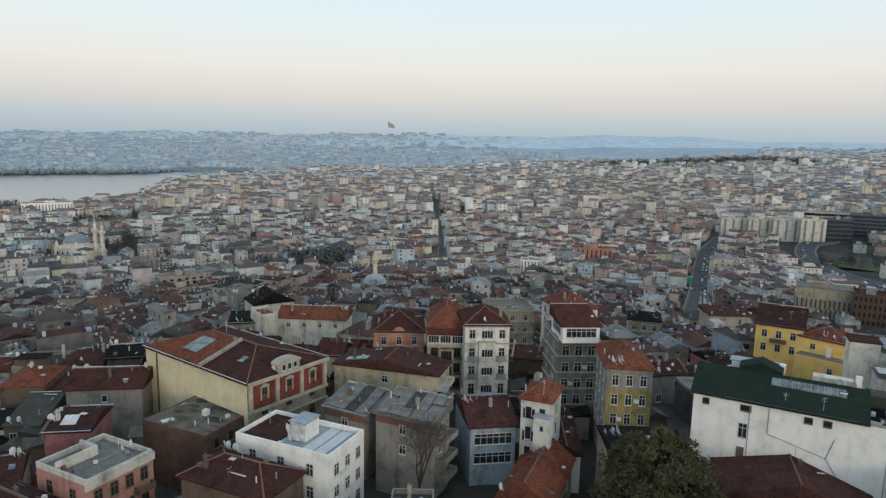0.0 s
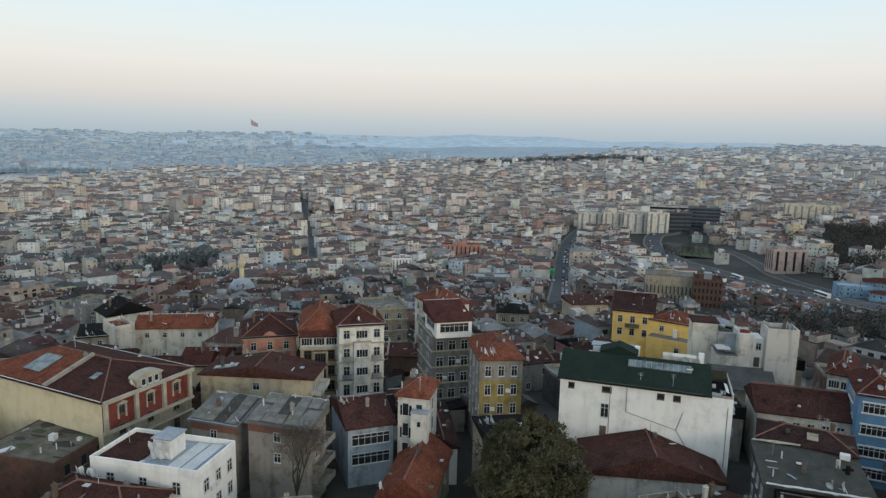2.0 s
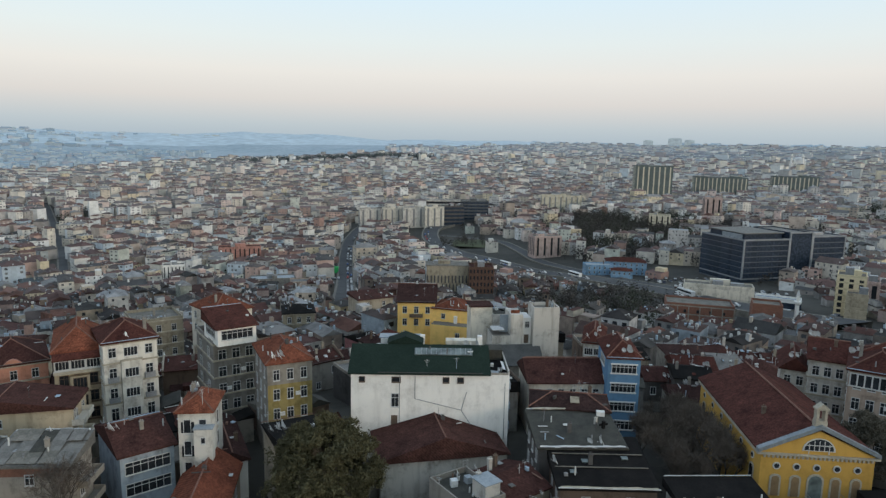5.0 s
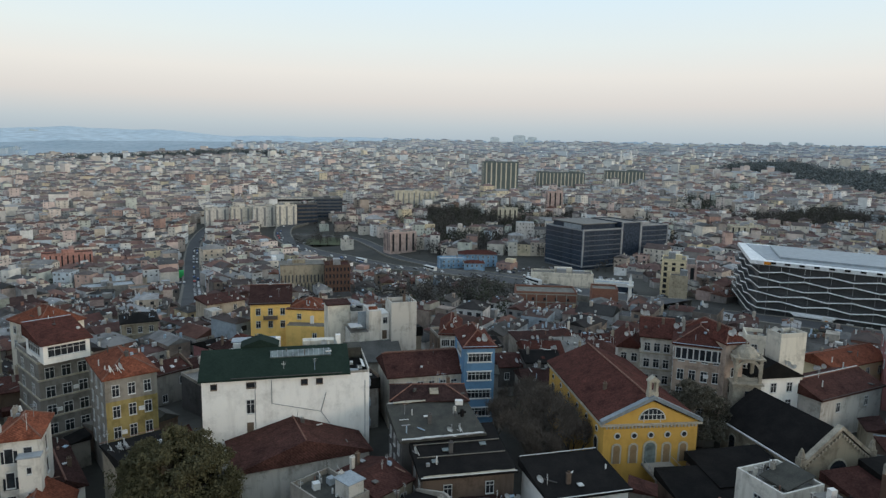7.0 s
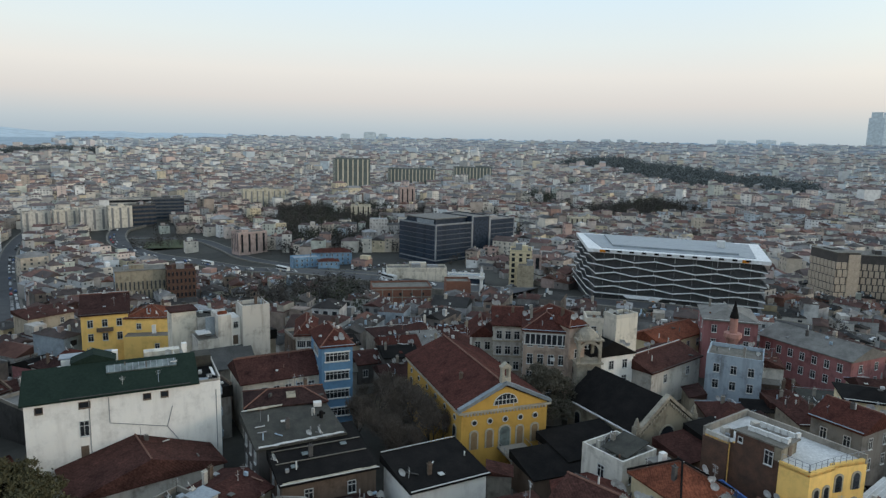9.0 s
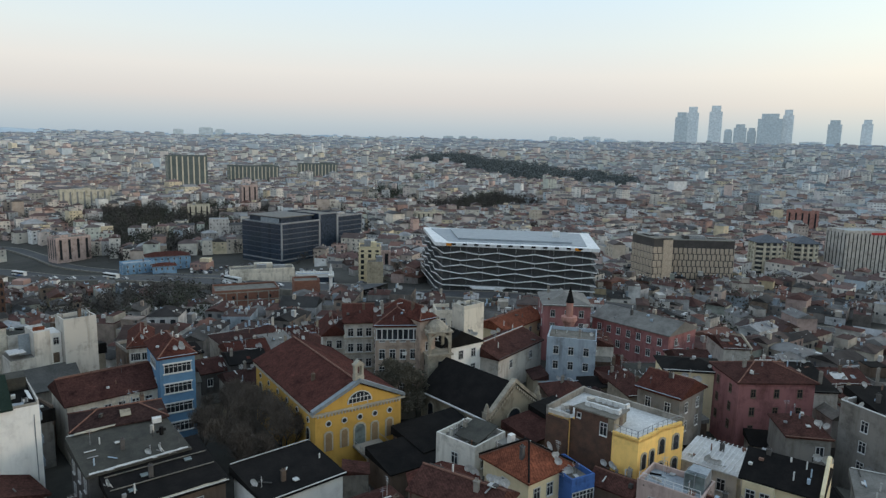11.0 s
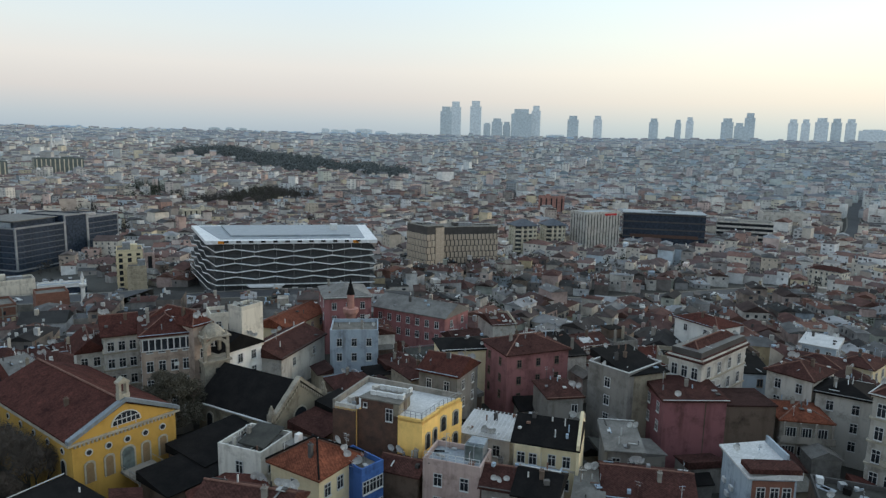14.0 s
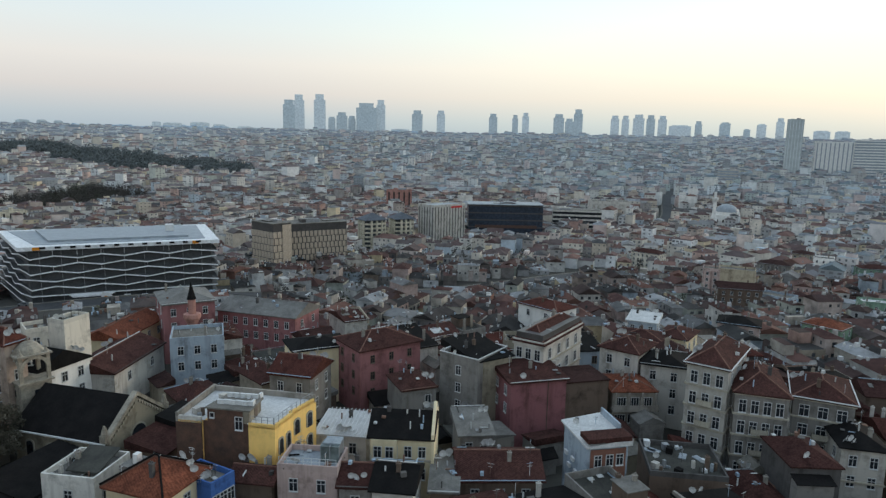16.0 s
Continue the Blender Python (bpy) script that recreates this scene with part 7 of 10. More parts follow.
block(802.9, 720.0, -25.4, -38.3, 56.0, 30.0, 57.0, floors=16, style='strips', wall='tower_green', lines=False, band='plaster_hotelcream', label='tall dark and cream apartment tower', cols=7, side_cols=4, name='tower_block', wide=0.13, roof='roof_olive')
block(939.8, 699.7, -21.3, -43.4, 82.9, 24.0, 35.4, floors=10, style='strips', wall='tower_green', lines=False, band='plaster_hotelcream', label='wide dark and cream apartment slab', cols=13, side_cols=4, name='tower_block', wide=0.13, roof='roof_olive')
block(1054.1, 642.1, -16.0, -48.7, 69.7, 24.0, 33.4, floors=10, style='strips', wall='tower_green', lines=False, band='plaster_hotelcream', label='wide dark and cream apartment slab', cols=11, side_cols=4, name='tower_block', wide=0.13, roof='roof_olive')
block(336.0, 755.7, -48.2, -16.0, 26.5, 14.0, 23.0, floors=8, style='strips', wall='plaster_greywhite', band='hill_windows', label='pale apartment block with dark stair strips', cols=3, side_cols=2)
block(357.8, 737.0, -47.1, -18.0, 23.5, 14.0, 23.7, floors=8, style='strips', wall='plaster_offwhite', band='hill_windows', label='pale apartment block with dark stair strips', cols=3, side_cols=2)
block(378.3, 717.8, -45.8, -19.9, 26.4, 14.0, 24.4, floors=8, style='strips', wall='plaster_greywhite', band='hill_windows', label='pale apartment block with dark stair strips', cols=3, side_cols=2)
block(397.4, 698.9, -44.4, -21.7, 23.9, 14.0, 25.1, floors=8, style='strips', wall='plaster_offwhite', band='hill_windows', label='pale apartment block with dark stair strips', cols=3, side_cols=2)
block(422.9, 697.7, -42.4, -11.4, 25.9, 16.0, 23.5, floors=5, style='bands', wall='plaster_darkgrey', label='dark showroom with glass walls', name='office_building', band='office_glass')
block(467.7, 715.5, -39.4, -23.3, 33.3, 22.0, 24.6, floors=6, style='bands', wall='far_dark', label='black cube-shaped office building', name='office_building', band='office_glass')
block(485.5, 856.8, -35.9, -23.6, 86.5, 30.0, 10.6, floors=2, style='bands', wall='plaster_greywhite', label='low white retail hall with a flat roof', roof='roof_greysheet', name='retail_hall')
block(596.7, 690.1, -32.1, -32.9, 59.4, 16.0, 23.5, floors=6, style='strips', wall='plaster_hotelcream', label='cream apartment slab with dark strips', cols=8, side_cols=3, band='hill_windows')
block(364.4, 442.6, -38.8, -14.8, 25.7, 14.0, 17.5, floors=6, style='strips', wall='plaster_palepink', label='pale pink apartment block with a flat roof', cols=4, side_cols=4)
SCHOOL = block(174.1, 291.5, -25.6, -26.9, 22.1, 13.0, 17.5, floors=4, style='panels', wall='plaster_stone', wide=0.17, band='valley_windows', label='grey-white school with narrow upright windows', cols=12, side_cols=3, roof='roof_black', name='school')
part("end_wall", Shape().box(-11.2, -6.6, -6, -11.05, 6.5, 17.3).mesh("end_wall", "plaster_paleblue"), SCHOOL, "pale blue blank end wall")
block(186.8, 278.3, -24.3, -29.9, 12.8, 13.0, 16.9, floors=5, style='grid', wall='brick_dark', label='red-brown brick block with small windows', cols=7, side_cols=3, roof='tiles_dark')
BARE = block(224.9, 173.0, -15.0, -46.6, 26.0, 14.0, 7.3, floors=2, style='bands', wall='brick', label='unfinished brick block with a concrete frame', band='brick', clutter=0)
for k in range(7):
    part("concrete_post", shared("barepost", lambda: Shape().box(-0.22, -0.2, -2, 0.22, 0.1, 7.3).mesh("concrete_post", "plaster_concrete")), BARE, at=pose(-12.8 + k * 4.27, -7.05, 0))
for zz in (3.5, 6.95):
    part("concrete_beam", shared("barebeam", lambda: Shape().box(-13.1, -0.22, 0, 13.1, 0.1, 0.4).mesh("concrete_beam", "plaster_concrete")), BARE, at=pose(0, -7.05, zz))
for k in range(5):
    part("opening", shared("bareopen", lambda: Shape().box(-0.5, -0.16, 0, 0.5, 0.05, 1.3).mesh("opening", "city_windows")), BARE, at=pose(-10.6 + k * 4.9, -7.05, 4.4))
block(234.6, 149.5, -12.8, -51.6, 10.5, 10.0, 8.8, floors=1, style='bands', wall='brick', label='bare block of red brick', band='brick', clutter=0)
block(297.5, 217.5, -23.6, -49.3, 34.0, 11.0, 8.4, floors=1, style='bands', wall='plaster_offwhite', label='blank off-white hall with a flat roof', band='plaster_offwhite', clutter=3)
block(304.5, 154.6, -16.9, -63.1, 11.3, 14.0, 17.7, floors=6, style='strips', wall='plaster_cream', label='yellow and tan apartment block', cols=3, side_cols=3)
block(295.5, 147.0, -17.0, -63.1, 8.0, 9.0, 11.5, floors=4, style='bands', wall='plaster_sand', label='blank tan apartment house', band='plaster_sand', clutter=1)
block(333.0, 161.0, -19.2, -63.0, 9.0, 12.0, 13.5, floors=4, style='strips', wall='plaster_palepink', label='narrow pink-grey apartment house', cols=2, side_cols=2, lines=False)
block(297.0, 183.5, -20.4, -60.0, 20.0, 8.0, 5.0, floors=1, style='bands', wall='plaster_white', label='low pale pavilion with a glass front', roof='roof_bluegrey', band='office_glass', name='pavilion', clutter=0)
block(630.9, 250.4, -30.3, -54.5, 30.7, 14.0, 16.0, floors=5, style='strips', wall='plaster_hotelcream', label='cream apartment block with a flat roof', cols=6, side_cols=4)
block(584.9, 509.8, -35.4, -48.9, 23.2, 14.0, 18.7, floors=5, style='strips', wall='plaster_hotelcream', label='cream apartment block with a flat roof', cols=4, side_cols=3)
block(708.5, 535.6, -30.9, -39.0, 20.7, 12.0, 28.7, floors=6, style='strips', wall='plaster_palepink', label='pale pink apartment block with a flat roof', cols=3, side_cols=3)
block(70.6, 522.7, -52.1, -7.7, 15.8, 12.0, 13.5, floors=5, style='strips', wall='plaster_white', label='white cube-shaped apartment block', cols=6, side_cols=3)
block(-205.7, 438.7, -49.1, 49.8, 13.2, 14.0, 20.4, floors=8, style='strips', wall='plaster_concrete', label='grey concrete apartment slab', cols=4, side_cols=3, wide=0.1)
block(-157.1, 379.4, -38.7, 37.3, 25.3, 12.0, 11.6, floors=4, style='strips', wall='plaster_peach', label='peach apartment block with a flat roof', cols=6, side_cols=3)
block(-535.7, 870.3, -56.1, 34.6, 59.4, 22.0, 19.6, floors=3, style='strips', wall='plaster_white', label='long white waterfront building with a brown roof', cols=16, side_cols=4, roof='tiles_dark', name='waterfront_building')
block(120.7, 432.2, -45.1, -10.7, 29.2, 14.0, 8.9, floors=1, style='bands', wall='plaster_grey', label='grey-blue workshop with a low roof', roof='roof_bluegrey', name='workshop', band='plaster_grey')
block(140.4, 411.3, -42.6, -13.9, 26.7, 12.0, 6.6, floors=1, style='strips', wall='plaster_peach', label='low peach workshop with openings', roof='roof_greysheet', name='workshop', cols=8)
block(134.6, 586.5, -53.1, -10.0, 35.9, 12.0, 15.5, floors=4, style='strips', wall='plaster_pink', label='brick-red apartment row with a hipped roof', cols=9, side_cols=3, roof='tiles_dark')
block(980.2, -915.6, 1.8, -125.1, 60.0, 20.0, 64.4, floors=14, style='strips', wall='plaster_white', label='white high-rise hospital slab', band='roof_bluegrey', cols=9, side_cols=4, name='hospital')
block(943.9, -964.2, 2.6, -127.7, 60.3, 24.0, 66.7, floors=14, style='bands', wall='plaster_white', label='white high-rise hospital wing with window bands', band='roof_bluegrey', name='hospital')
block(1005.5, -854.3, -0.1, -122.4, 23.9, 22.0, 103.9, floors=26, style='strips', wall='distant_haze_tower', label='slim hazy grey-blue high-rise above the houses', band='distant_tower_dark', cols=5, side_cols=4, name='tower_block')
block(732.9, -469.0, -24.9, -122.6, 8.0, 10.0, 21.1, floors=7, style='bands', wall='plaster_white', label='blank pale slab with no windows', band='plaster_white')
block(730.0, -481.1, -24.6, -123.4, 11.2, 10.0, 26.0, floors=7, style='bands', wall='plaster_white', label='blank pale slab with a dark top', band='plaster_white', roof='roof_black')
block(952.8, -690.4, -9.3, -125.9, 31.4, 20.0, 25.7, floors=6, style='bands', wall='plaster_greywhite', label='grey office block with window bands', band='far_glass', name='office_building')
block(753.8, -113.3, -29.9, -98.6, 29.3, 12.0, 26.2, floors=5, style='strips', wall='plaster_pink', label='brick-red apartment block with a flat roof', cols=5, side_cols=2)


def slope_house(x, y, z, rz, w, d, h, wall, roof, kind, rise, cols, floors, label, side=2, bays=0):
    """A house of the middle distance: walls, roof, single windows, bays and a chimney."""
    hs = thing("house", x, y, z, rz, label, "house", "town houses")
    footprint(x, y, w, d, rz)
    part("wall", wall_shape(w, d, h, kind, rise, 5.0).mesh("wall", wall), hs)
    part("roof", roof_shape(w, d, kind, rise).mesh("roof", roof), hs, at=pose(0, 0, h if kind != "flat" else h - 0.4))
    if kind == "flat":
        part("parapet", ring_shape(w, d, 0.3, h - 0.35, h + 0.5).mesh("parapet", wall), hs)
    else:
        part("gutter", ring_shape(w + 1.0, d + 1.0, 0.18, h - 0.05, h + 0.12).mesh("gutter", "metal_grey"), hs)
    for n, px, py, turn, length in ((cols, 0, -d / 2, 0, w), (side, w / 2, 0, 90, d), (side, -w / 2, 0, -90, d)):
        for i in range(n):
            off = (i + 0.5) / n * length * 0.94 - length * 0.47
            for k in range(floors):
                plain_window(hs, px + (off if turn == 0 else 0), py + (off if turn else 0), h - 2.7 - 3.1 * k, turn)
    for i in range(bays):
        off = (i + 0.5) / bays * w * 0.9 - w * 0.45
        part("bay", Shape().prism([(-1.5, 0), (-1.2, -1.0), (1.2, -1.0), (1.5, 0)], max(2.5, h - 3.1 * floors), h - 0.5).mesh("bay", wall), hs, "projecting bay", at=pose(off, -d / 2, 0))
        for k in range(floors):
            plain_window(hs, off, -d / 2 - 1.0, h - 2.7 - 3.1 * k, 0)
    chimney(hs, w * 0.22, d * 0.1, h - 0.3, h + rise * 0.7 + 1.2, "brown")
    return hs


slope_house(398.7, -232.3, -28.9, -145, 20, 11, 11, "plaster_offwhite", "tiles_dark", "hip", 2.4, 6, 3, "off-white long house with a brown tiled roof", 3)
slope_house(286.2, -202.1, -21.3, -125, 8, 10, 15, "plaster_palepink", "roof_concrete", "flat", 1, 0, 4, "pink and cream house with stacked bays", 2, 2)
slope_house(280.1, -212.2, -21.4, -127, 17, 11, 15.5, "plaster_sand", "roof_concrete", "flat", 1, 0, 4, "sand-coloured house with a blank party wall", 3)
slope_house(249.2, -190.0, -19.5, -117, 18, 11, 12.0, "plaster_brown", "tiles_dark", "gable_x", 2.2, 5, 3, "brown house with a weathered tiled roof")
slope_house(240.9, -203.4, -19.7, -150, 14, 10, 10, "plaster_paleblue", "roof_concrete", "flat", 1, 4, 2, "pale blue house with a flat roof")
slope_house(325.5, -272.2, -26.8, -140, 18, 12, 14, "plaster_grey", "tiles_dark", "hip", 2.0, 0, 4, "grey apartment house with a row of bays", 3, 4)
slope_house(370.3, -330.5, -31.4, -132, 13, 12, 16, "plaster_stone", "tiles_dark", "hip", 2.0, 4, 4, "stone-grey apartment house with a brown roof")
slope_house(355.0, -333.0, -31.0, -133, 12, 12, 15, "plaster_white", "roof_concrete", "flat", 1, 3, 2, "plain white apartment house with a flat roof")
slope_house(335.9, -352.9, -31.3, -116, 18, 12, 12, "plaster_green", "tiles_dark", "hip", 2.2, 5, 3, "dull green apartment house with a brown roof")
slope_house(163.4, -156.5, -8.4, -154, 11, 9, 9.5, "plaster_green", "tiles_orange", "hip", 1.8, 4, 2, "pale green house with an orange tiled roof")
slope_house(366.0, 349.0, -37.6, -42, 30, 14, 9.5, "plaster_skyblue", "tiles_red", "hip", 2.6, 7, 3, "sky-blue institute building with a red tiled roof", 3)
slope_house(346.0, 333.0, -36.6, -42, 15, 9, 5.6, "plaster_skyblue", "tiles_red", "hip", 1.8, 4, 1, "low sky-blue annex with a red tiled roof")
slope_house(341.0, 352.0, -37.4, -30, 20, 12, 7.8, "plaster_skyblue", "roof_bluegrey", "flat", 1, 5, 2, "sky-blue wing with a flat roof")
LEFT_OFFICE = block(425.7, 292.7, -35.5, -14.0, 38.0, 44.0, 30.0, floors=8, style='bands', wall='office_trim', label='dark glass office block with pale floor lines', roof='roof_greysheet', name='office_building', band='office_glass', glazed=0.84, clutter=0)
SLAB = block(453.1, 281.8, -35.5, -14.0, 19.0, 36.0, 34.5, floors=1, style='bands', wall='office_glass', label='tall black glass slab in a pale frame', roof='roof_greysheet', name='office_building', band='office_glass', clutter=0)
RIGHT_OFFICE = block(477.8, 277.7, -35.5, -14.0, 29.0, 40.0, 31.5, floors=8, style='bands', wall='office_trim', label='dark glass office wing with pale floor lines', roof='roof_greysheet', name='office_building', band='office_glass', glazed=0.84, clutter=1)

# pale frames, pilotis and roof storey of the glass offices
for ob, w2, d2, h2 in ((LEFT_OFFICE, 38.0, 44.0, 30.0), (SLAB, 19.0, 36.0, 34.5), (RIGHT_OFFICE, 29.0, 40.0, 31.5)):
    for sx in (-1, 1):
        part("frame_post", Shape().box(sx * w2 / 2 - 0.5, -d2 / 2 - 0.5, 3.0, sx * w2 / 2 + 0.5, -d2 / 2 + 0.5, h2 + 0.9).mesh("frame_post", "office_edge"), ob, "pale metal corner frame")
    part("frame_beam", Shape().box(-w2 / 2 - 0.4, -d2 / 2 - 0.45, h2 + 0.1, w2 / 2 + 0.4, -d2 / 2 + 0.3, h2 + 1.1).mesh("frame_beam", "office_edge"), ob, "pale metal top beam")
    part("frame_beam", Shape().box(-w2 / 2 - 0.4, -d2 / 2 - 0.45, 3.0, w2 / 2 + 0.4, -d2 / 2 + 0.3, 3.7).mesh("frame_beam", "office_edge"), ob, "pale metal lower beam")
part("frame_beam", Shape().box(-19.5, -21.5, 30.1, -18.7, 22, 31.1).mesh("frame_beam", "office_edge"), LEFT_OFFICE, "pale metal top beam")
part("frame_beam", Shape().box(-19.5, -21.5, 3.0, -18.7, 22, 3.7).mesh("frame_beam", "office_edge"), LEFT_OFFICE, "pale metal lower beam")
part("roof_storey", Shape().box(-15, -17, 30.1, 17, 18, 34.2).mesh("roof_storey", "office_glass"), LEFT_OFFICE, "set-back glazed roof storey")
part("roof_slab", Shape().box(-16, -18, 34.2, 18, 19, 34.8).mesh("roof_slab", "roof_greysheet"), LEFT_OFFICE)
part("sign", Shape().box(-15.4, -15, 30.6, -15.05, 5, 33.6).mesh("sign", "roof_bluegrey"), LEFT_OFFICE, "long pale sign board")
part("rust_band", Shape().box(-26, -12.45, 11.5, 27, -12.2, 14.0).mesh("rust_band", "brick_dark"), MALL, "rust-red facing band")
part("roof_canopy", Shape().box(-32.5, -13.5, 31.2, 32.5, 12.5, 31.9).mesh("roof_canopy", "roof_bluegrey"), MALL, "thin pale roof canopy")

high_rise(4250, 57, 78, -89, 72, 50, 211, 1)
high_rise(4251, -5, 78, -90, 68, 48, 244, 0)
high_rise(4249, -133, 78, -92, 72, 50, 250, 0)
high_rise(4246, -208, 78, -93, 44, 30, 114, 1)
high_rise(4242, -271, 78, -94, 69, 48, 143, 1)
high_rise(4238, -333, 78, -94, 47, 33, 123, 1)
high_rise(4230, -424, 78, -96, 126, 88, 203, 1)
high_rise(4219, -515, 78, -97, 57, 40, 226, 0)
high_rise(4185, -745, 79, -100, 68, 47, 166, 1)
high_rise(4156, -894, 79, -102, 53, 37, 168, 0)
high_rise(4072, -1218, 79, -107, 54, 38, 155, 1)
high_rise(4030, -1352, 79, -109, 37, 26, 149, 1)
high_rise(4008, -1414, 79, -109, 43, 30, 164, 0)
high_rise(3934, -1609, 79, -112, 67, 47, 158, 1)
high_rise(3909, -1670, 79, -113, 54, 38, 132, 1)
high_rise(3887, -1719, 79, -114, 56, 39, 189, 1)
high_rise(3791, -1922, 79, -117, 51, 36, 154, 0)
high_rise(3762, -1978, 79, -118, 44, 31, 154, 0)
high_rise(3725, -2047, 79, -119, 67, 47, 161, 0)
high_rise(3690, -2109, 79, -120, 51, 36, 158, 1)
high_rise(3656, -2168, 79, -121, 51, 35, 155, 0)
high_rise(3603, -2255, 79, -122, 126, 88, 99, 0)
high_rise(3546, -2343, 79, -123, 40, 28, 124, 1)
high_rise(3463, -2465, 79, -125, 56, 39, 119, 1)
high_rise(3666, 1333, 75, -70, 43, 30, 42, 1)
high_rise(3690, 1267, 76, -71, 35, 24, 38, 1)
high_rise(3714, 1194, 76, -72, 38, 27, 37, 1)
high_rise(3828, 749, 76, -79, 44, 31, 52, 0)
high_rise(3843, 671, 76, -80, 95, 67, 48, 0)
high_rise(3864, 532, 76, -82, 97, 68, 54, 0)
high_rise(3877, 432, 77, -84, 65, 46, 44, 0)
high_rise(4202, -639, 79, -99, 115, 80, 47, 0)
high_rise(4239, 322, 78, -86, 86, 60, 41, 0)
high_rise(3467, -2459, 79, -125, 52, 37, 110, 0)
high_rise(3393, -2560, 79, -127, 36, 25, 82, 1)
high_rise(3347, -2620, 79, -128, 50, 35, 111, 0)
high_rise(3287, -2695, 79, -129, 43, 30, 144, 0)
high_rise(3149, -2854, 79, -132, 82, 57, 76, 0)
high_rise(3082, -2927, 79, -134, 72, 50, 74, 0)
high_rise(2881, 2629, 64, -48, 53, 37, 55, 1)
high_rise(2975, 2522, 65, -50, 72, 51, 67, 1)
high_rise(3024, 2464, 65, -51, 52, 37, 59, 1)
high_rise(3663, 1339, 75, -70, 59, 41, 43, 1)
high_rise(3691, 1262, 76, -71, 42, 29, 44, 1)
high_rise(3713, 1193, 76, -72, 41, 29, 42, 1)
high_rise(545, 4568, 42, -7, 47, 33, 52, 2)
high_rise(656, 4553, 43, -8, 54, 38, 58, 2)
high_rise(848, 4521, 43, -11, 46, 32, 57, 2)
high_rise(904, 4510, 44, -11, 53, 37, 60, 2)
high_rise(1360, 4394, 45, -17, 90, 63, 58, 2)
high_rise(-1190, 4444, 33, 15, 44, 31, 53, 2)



# ---- details on the houses near by ----
def wall_box(hs, name, x0, y0, z0, x1, y1, z1, mat, label=""):
    return part(name, Shape().box(x0, y0, z0, x1, y1, z1).mesh(name, mat), hs, label)


def balcony(hs, x, y, z, w, turn=0, deep=1.0, mat="plaster_concrete"):
    """A slab with a low solid front and a rail."""
    s = Shape().box(-w / 2, -deep, 0, w / 2, 0, 0.18)
    b = part("balcony", s.mesh("balcony", mat), hs, at=pose(x, y, z, 0, 0, turn))
    e = w / 2
    part("parapet", Shape().prism([(-e, -deep), (e, -deep), (e, 0), (e - 0.08, 0), (e - 0.08, -deep + 0.08), (-e + 0.08, -deep + 0.08), (-e + 0.08, 0), (-e, 0)], 0.18, 0.95).mesh("parapet", mat), b)
    return b


def rail_run(hs, a, b, z, n, mat="metal_grey"):
    """Posts and a top rail along a roof edge."""
    a, b = Vector(a), Vector(b)
    part("rail", Shape().tube((a.x, a.y, z + 1.0), (b.x, b.y, z + 1.0), 0.035, 0.035, 5).tube((a.x, a.y, z + 0.55), (b.x, b.y, z + 0.55), 0.025, 0.025, 4).mesh("rail", mat), hs)
    for k in range(n + 1):
        q = a.lerp(b, k / n)
        part("post", shared(("post", mat), lambda: Shape().box(-0.03, -0.03, 0, 0.03, 0.03, 1.0).mesh("post", mat)), hs, at=pose(q.x, q.y, z))


def air_unit(hs, x, y, z, turn=0):
    def make():
        s = Shape().box(-0.42, -0.32, 0, 0.42, 0, 0.6)
        s.lathe([(0.2, 0), (0.2, 0.01)], 8)
        return s.mesh("air_unit", "metal_white")
    part("air_unit", shared("airunit", make), hs, at=pose(x, y, z, 0, 0, turn))


def junk(hs, x0, y0, x1, y1, z, n, seed):
    """Small loose gear left on a flat roof: tanks, boards, crates, each a part."""
    rs = random.Random(seed)
    for _ in range(n):
        e, g, up = rs.choice(((0.3, 0.25, 0.5), (0.7, 0.08, 0.3), (0.45, 0.45, 0.9), (0.9, 0.5, 0.12), (0.2, 0.2, 1.1)))
        part(rs.choice(("crate", "board", "tank")), Shape().box(-e, -g, 0, e, g, up).mesh("gear", rs.choice(("metal_white", "metal_grey", "frame_brown", "roof_black", "roof_bluegrey", "plaster_greywhite"))), hs, at=pose(rs.uniform(x0, x1), rs.uniform(y0, y1), z, 0, 0, rs.uniform(0, 180)))


# the long white building: openings, cable runs, roof works
wb, (W, D, Hh) = HS["wb"], (25.1, 11.0, 18.0)
for x, ww in ((-10.8, 0.8), (-5.4, 1.3), (2.5, 0.9), (4.8, 0.9)):
    put_window(wb, x, -D / 2, Hh - 1.5, 0, ww, 0.75, "single", "frame_brown")
put_window(wb, -5.56, -D / 2, Hh - 5.6, 0, 1.05, 2.1, "sash")
wall_box(wb, "door", -6.15, -D / 2 - 0.06, Hh - 9.2, -5.15, -D / 2, Hh - 7.1, "frame_brown", "boarded brown door high in the wall")
for a, b in (((-2.4, 0.5), (-2.4, 4.3)), ((-2.4, 4.3), (5.0, 6.1)), ((5.0, 6.1), (5.8, 3.1)), ((5.0, 6.1), (7.1, 9.4)), ((7.1, 9.4), (11.4, 10.7)), ((-4.85, 0.4), (-4.85, 9.0)), ((11.9, 1.5), (11.9, 11.0))):
    part("cable", Shape().tube((a[0], -D / 2 - 0.05, Hh - a[1]), (b[0], -D / 2 - 0.05, Hh - b[1]), 0.055, 0.055, 5).mesh("cable", "metal_grey"), wb)
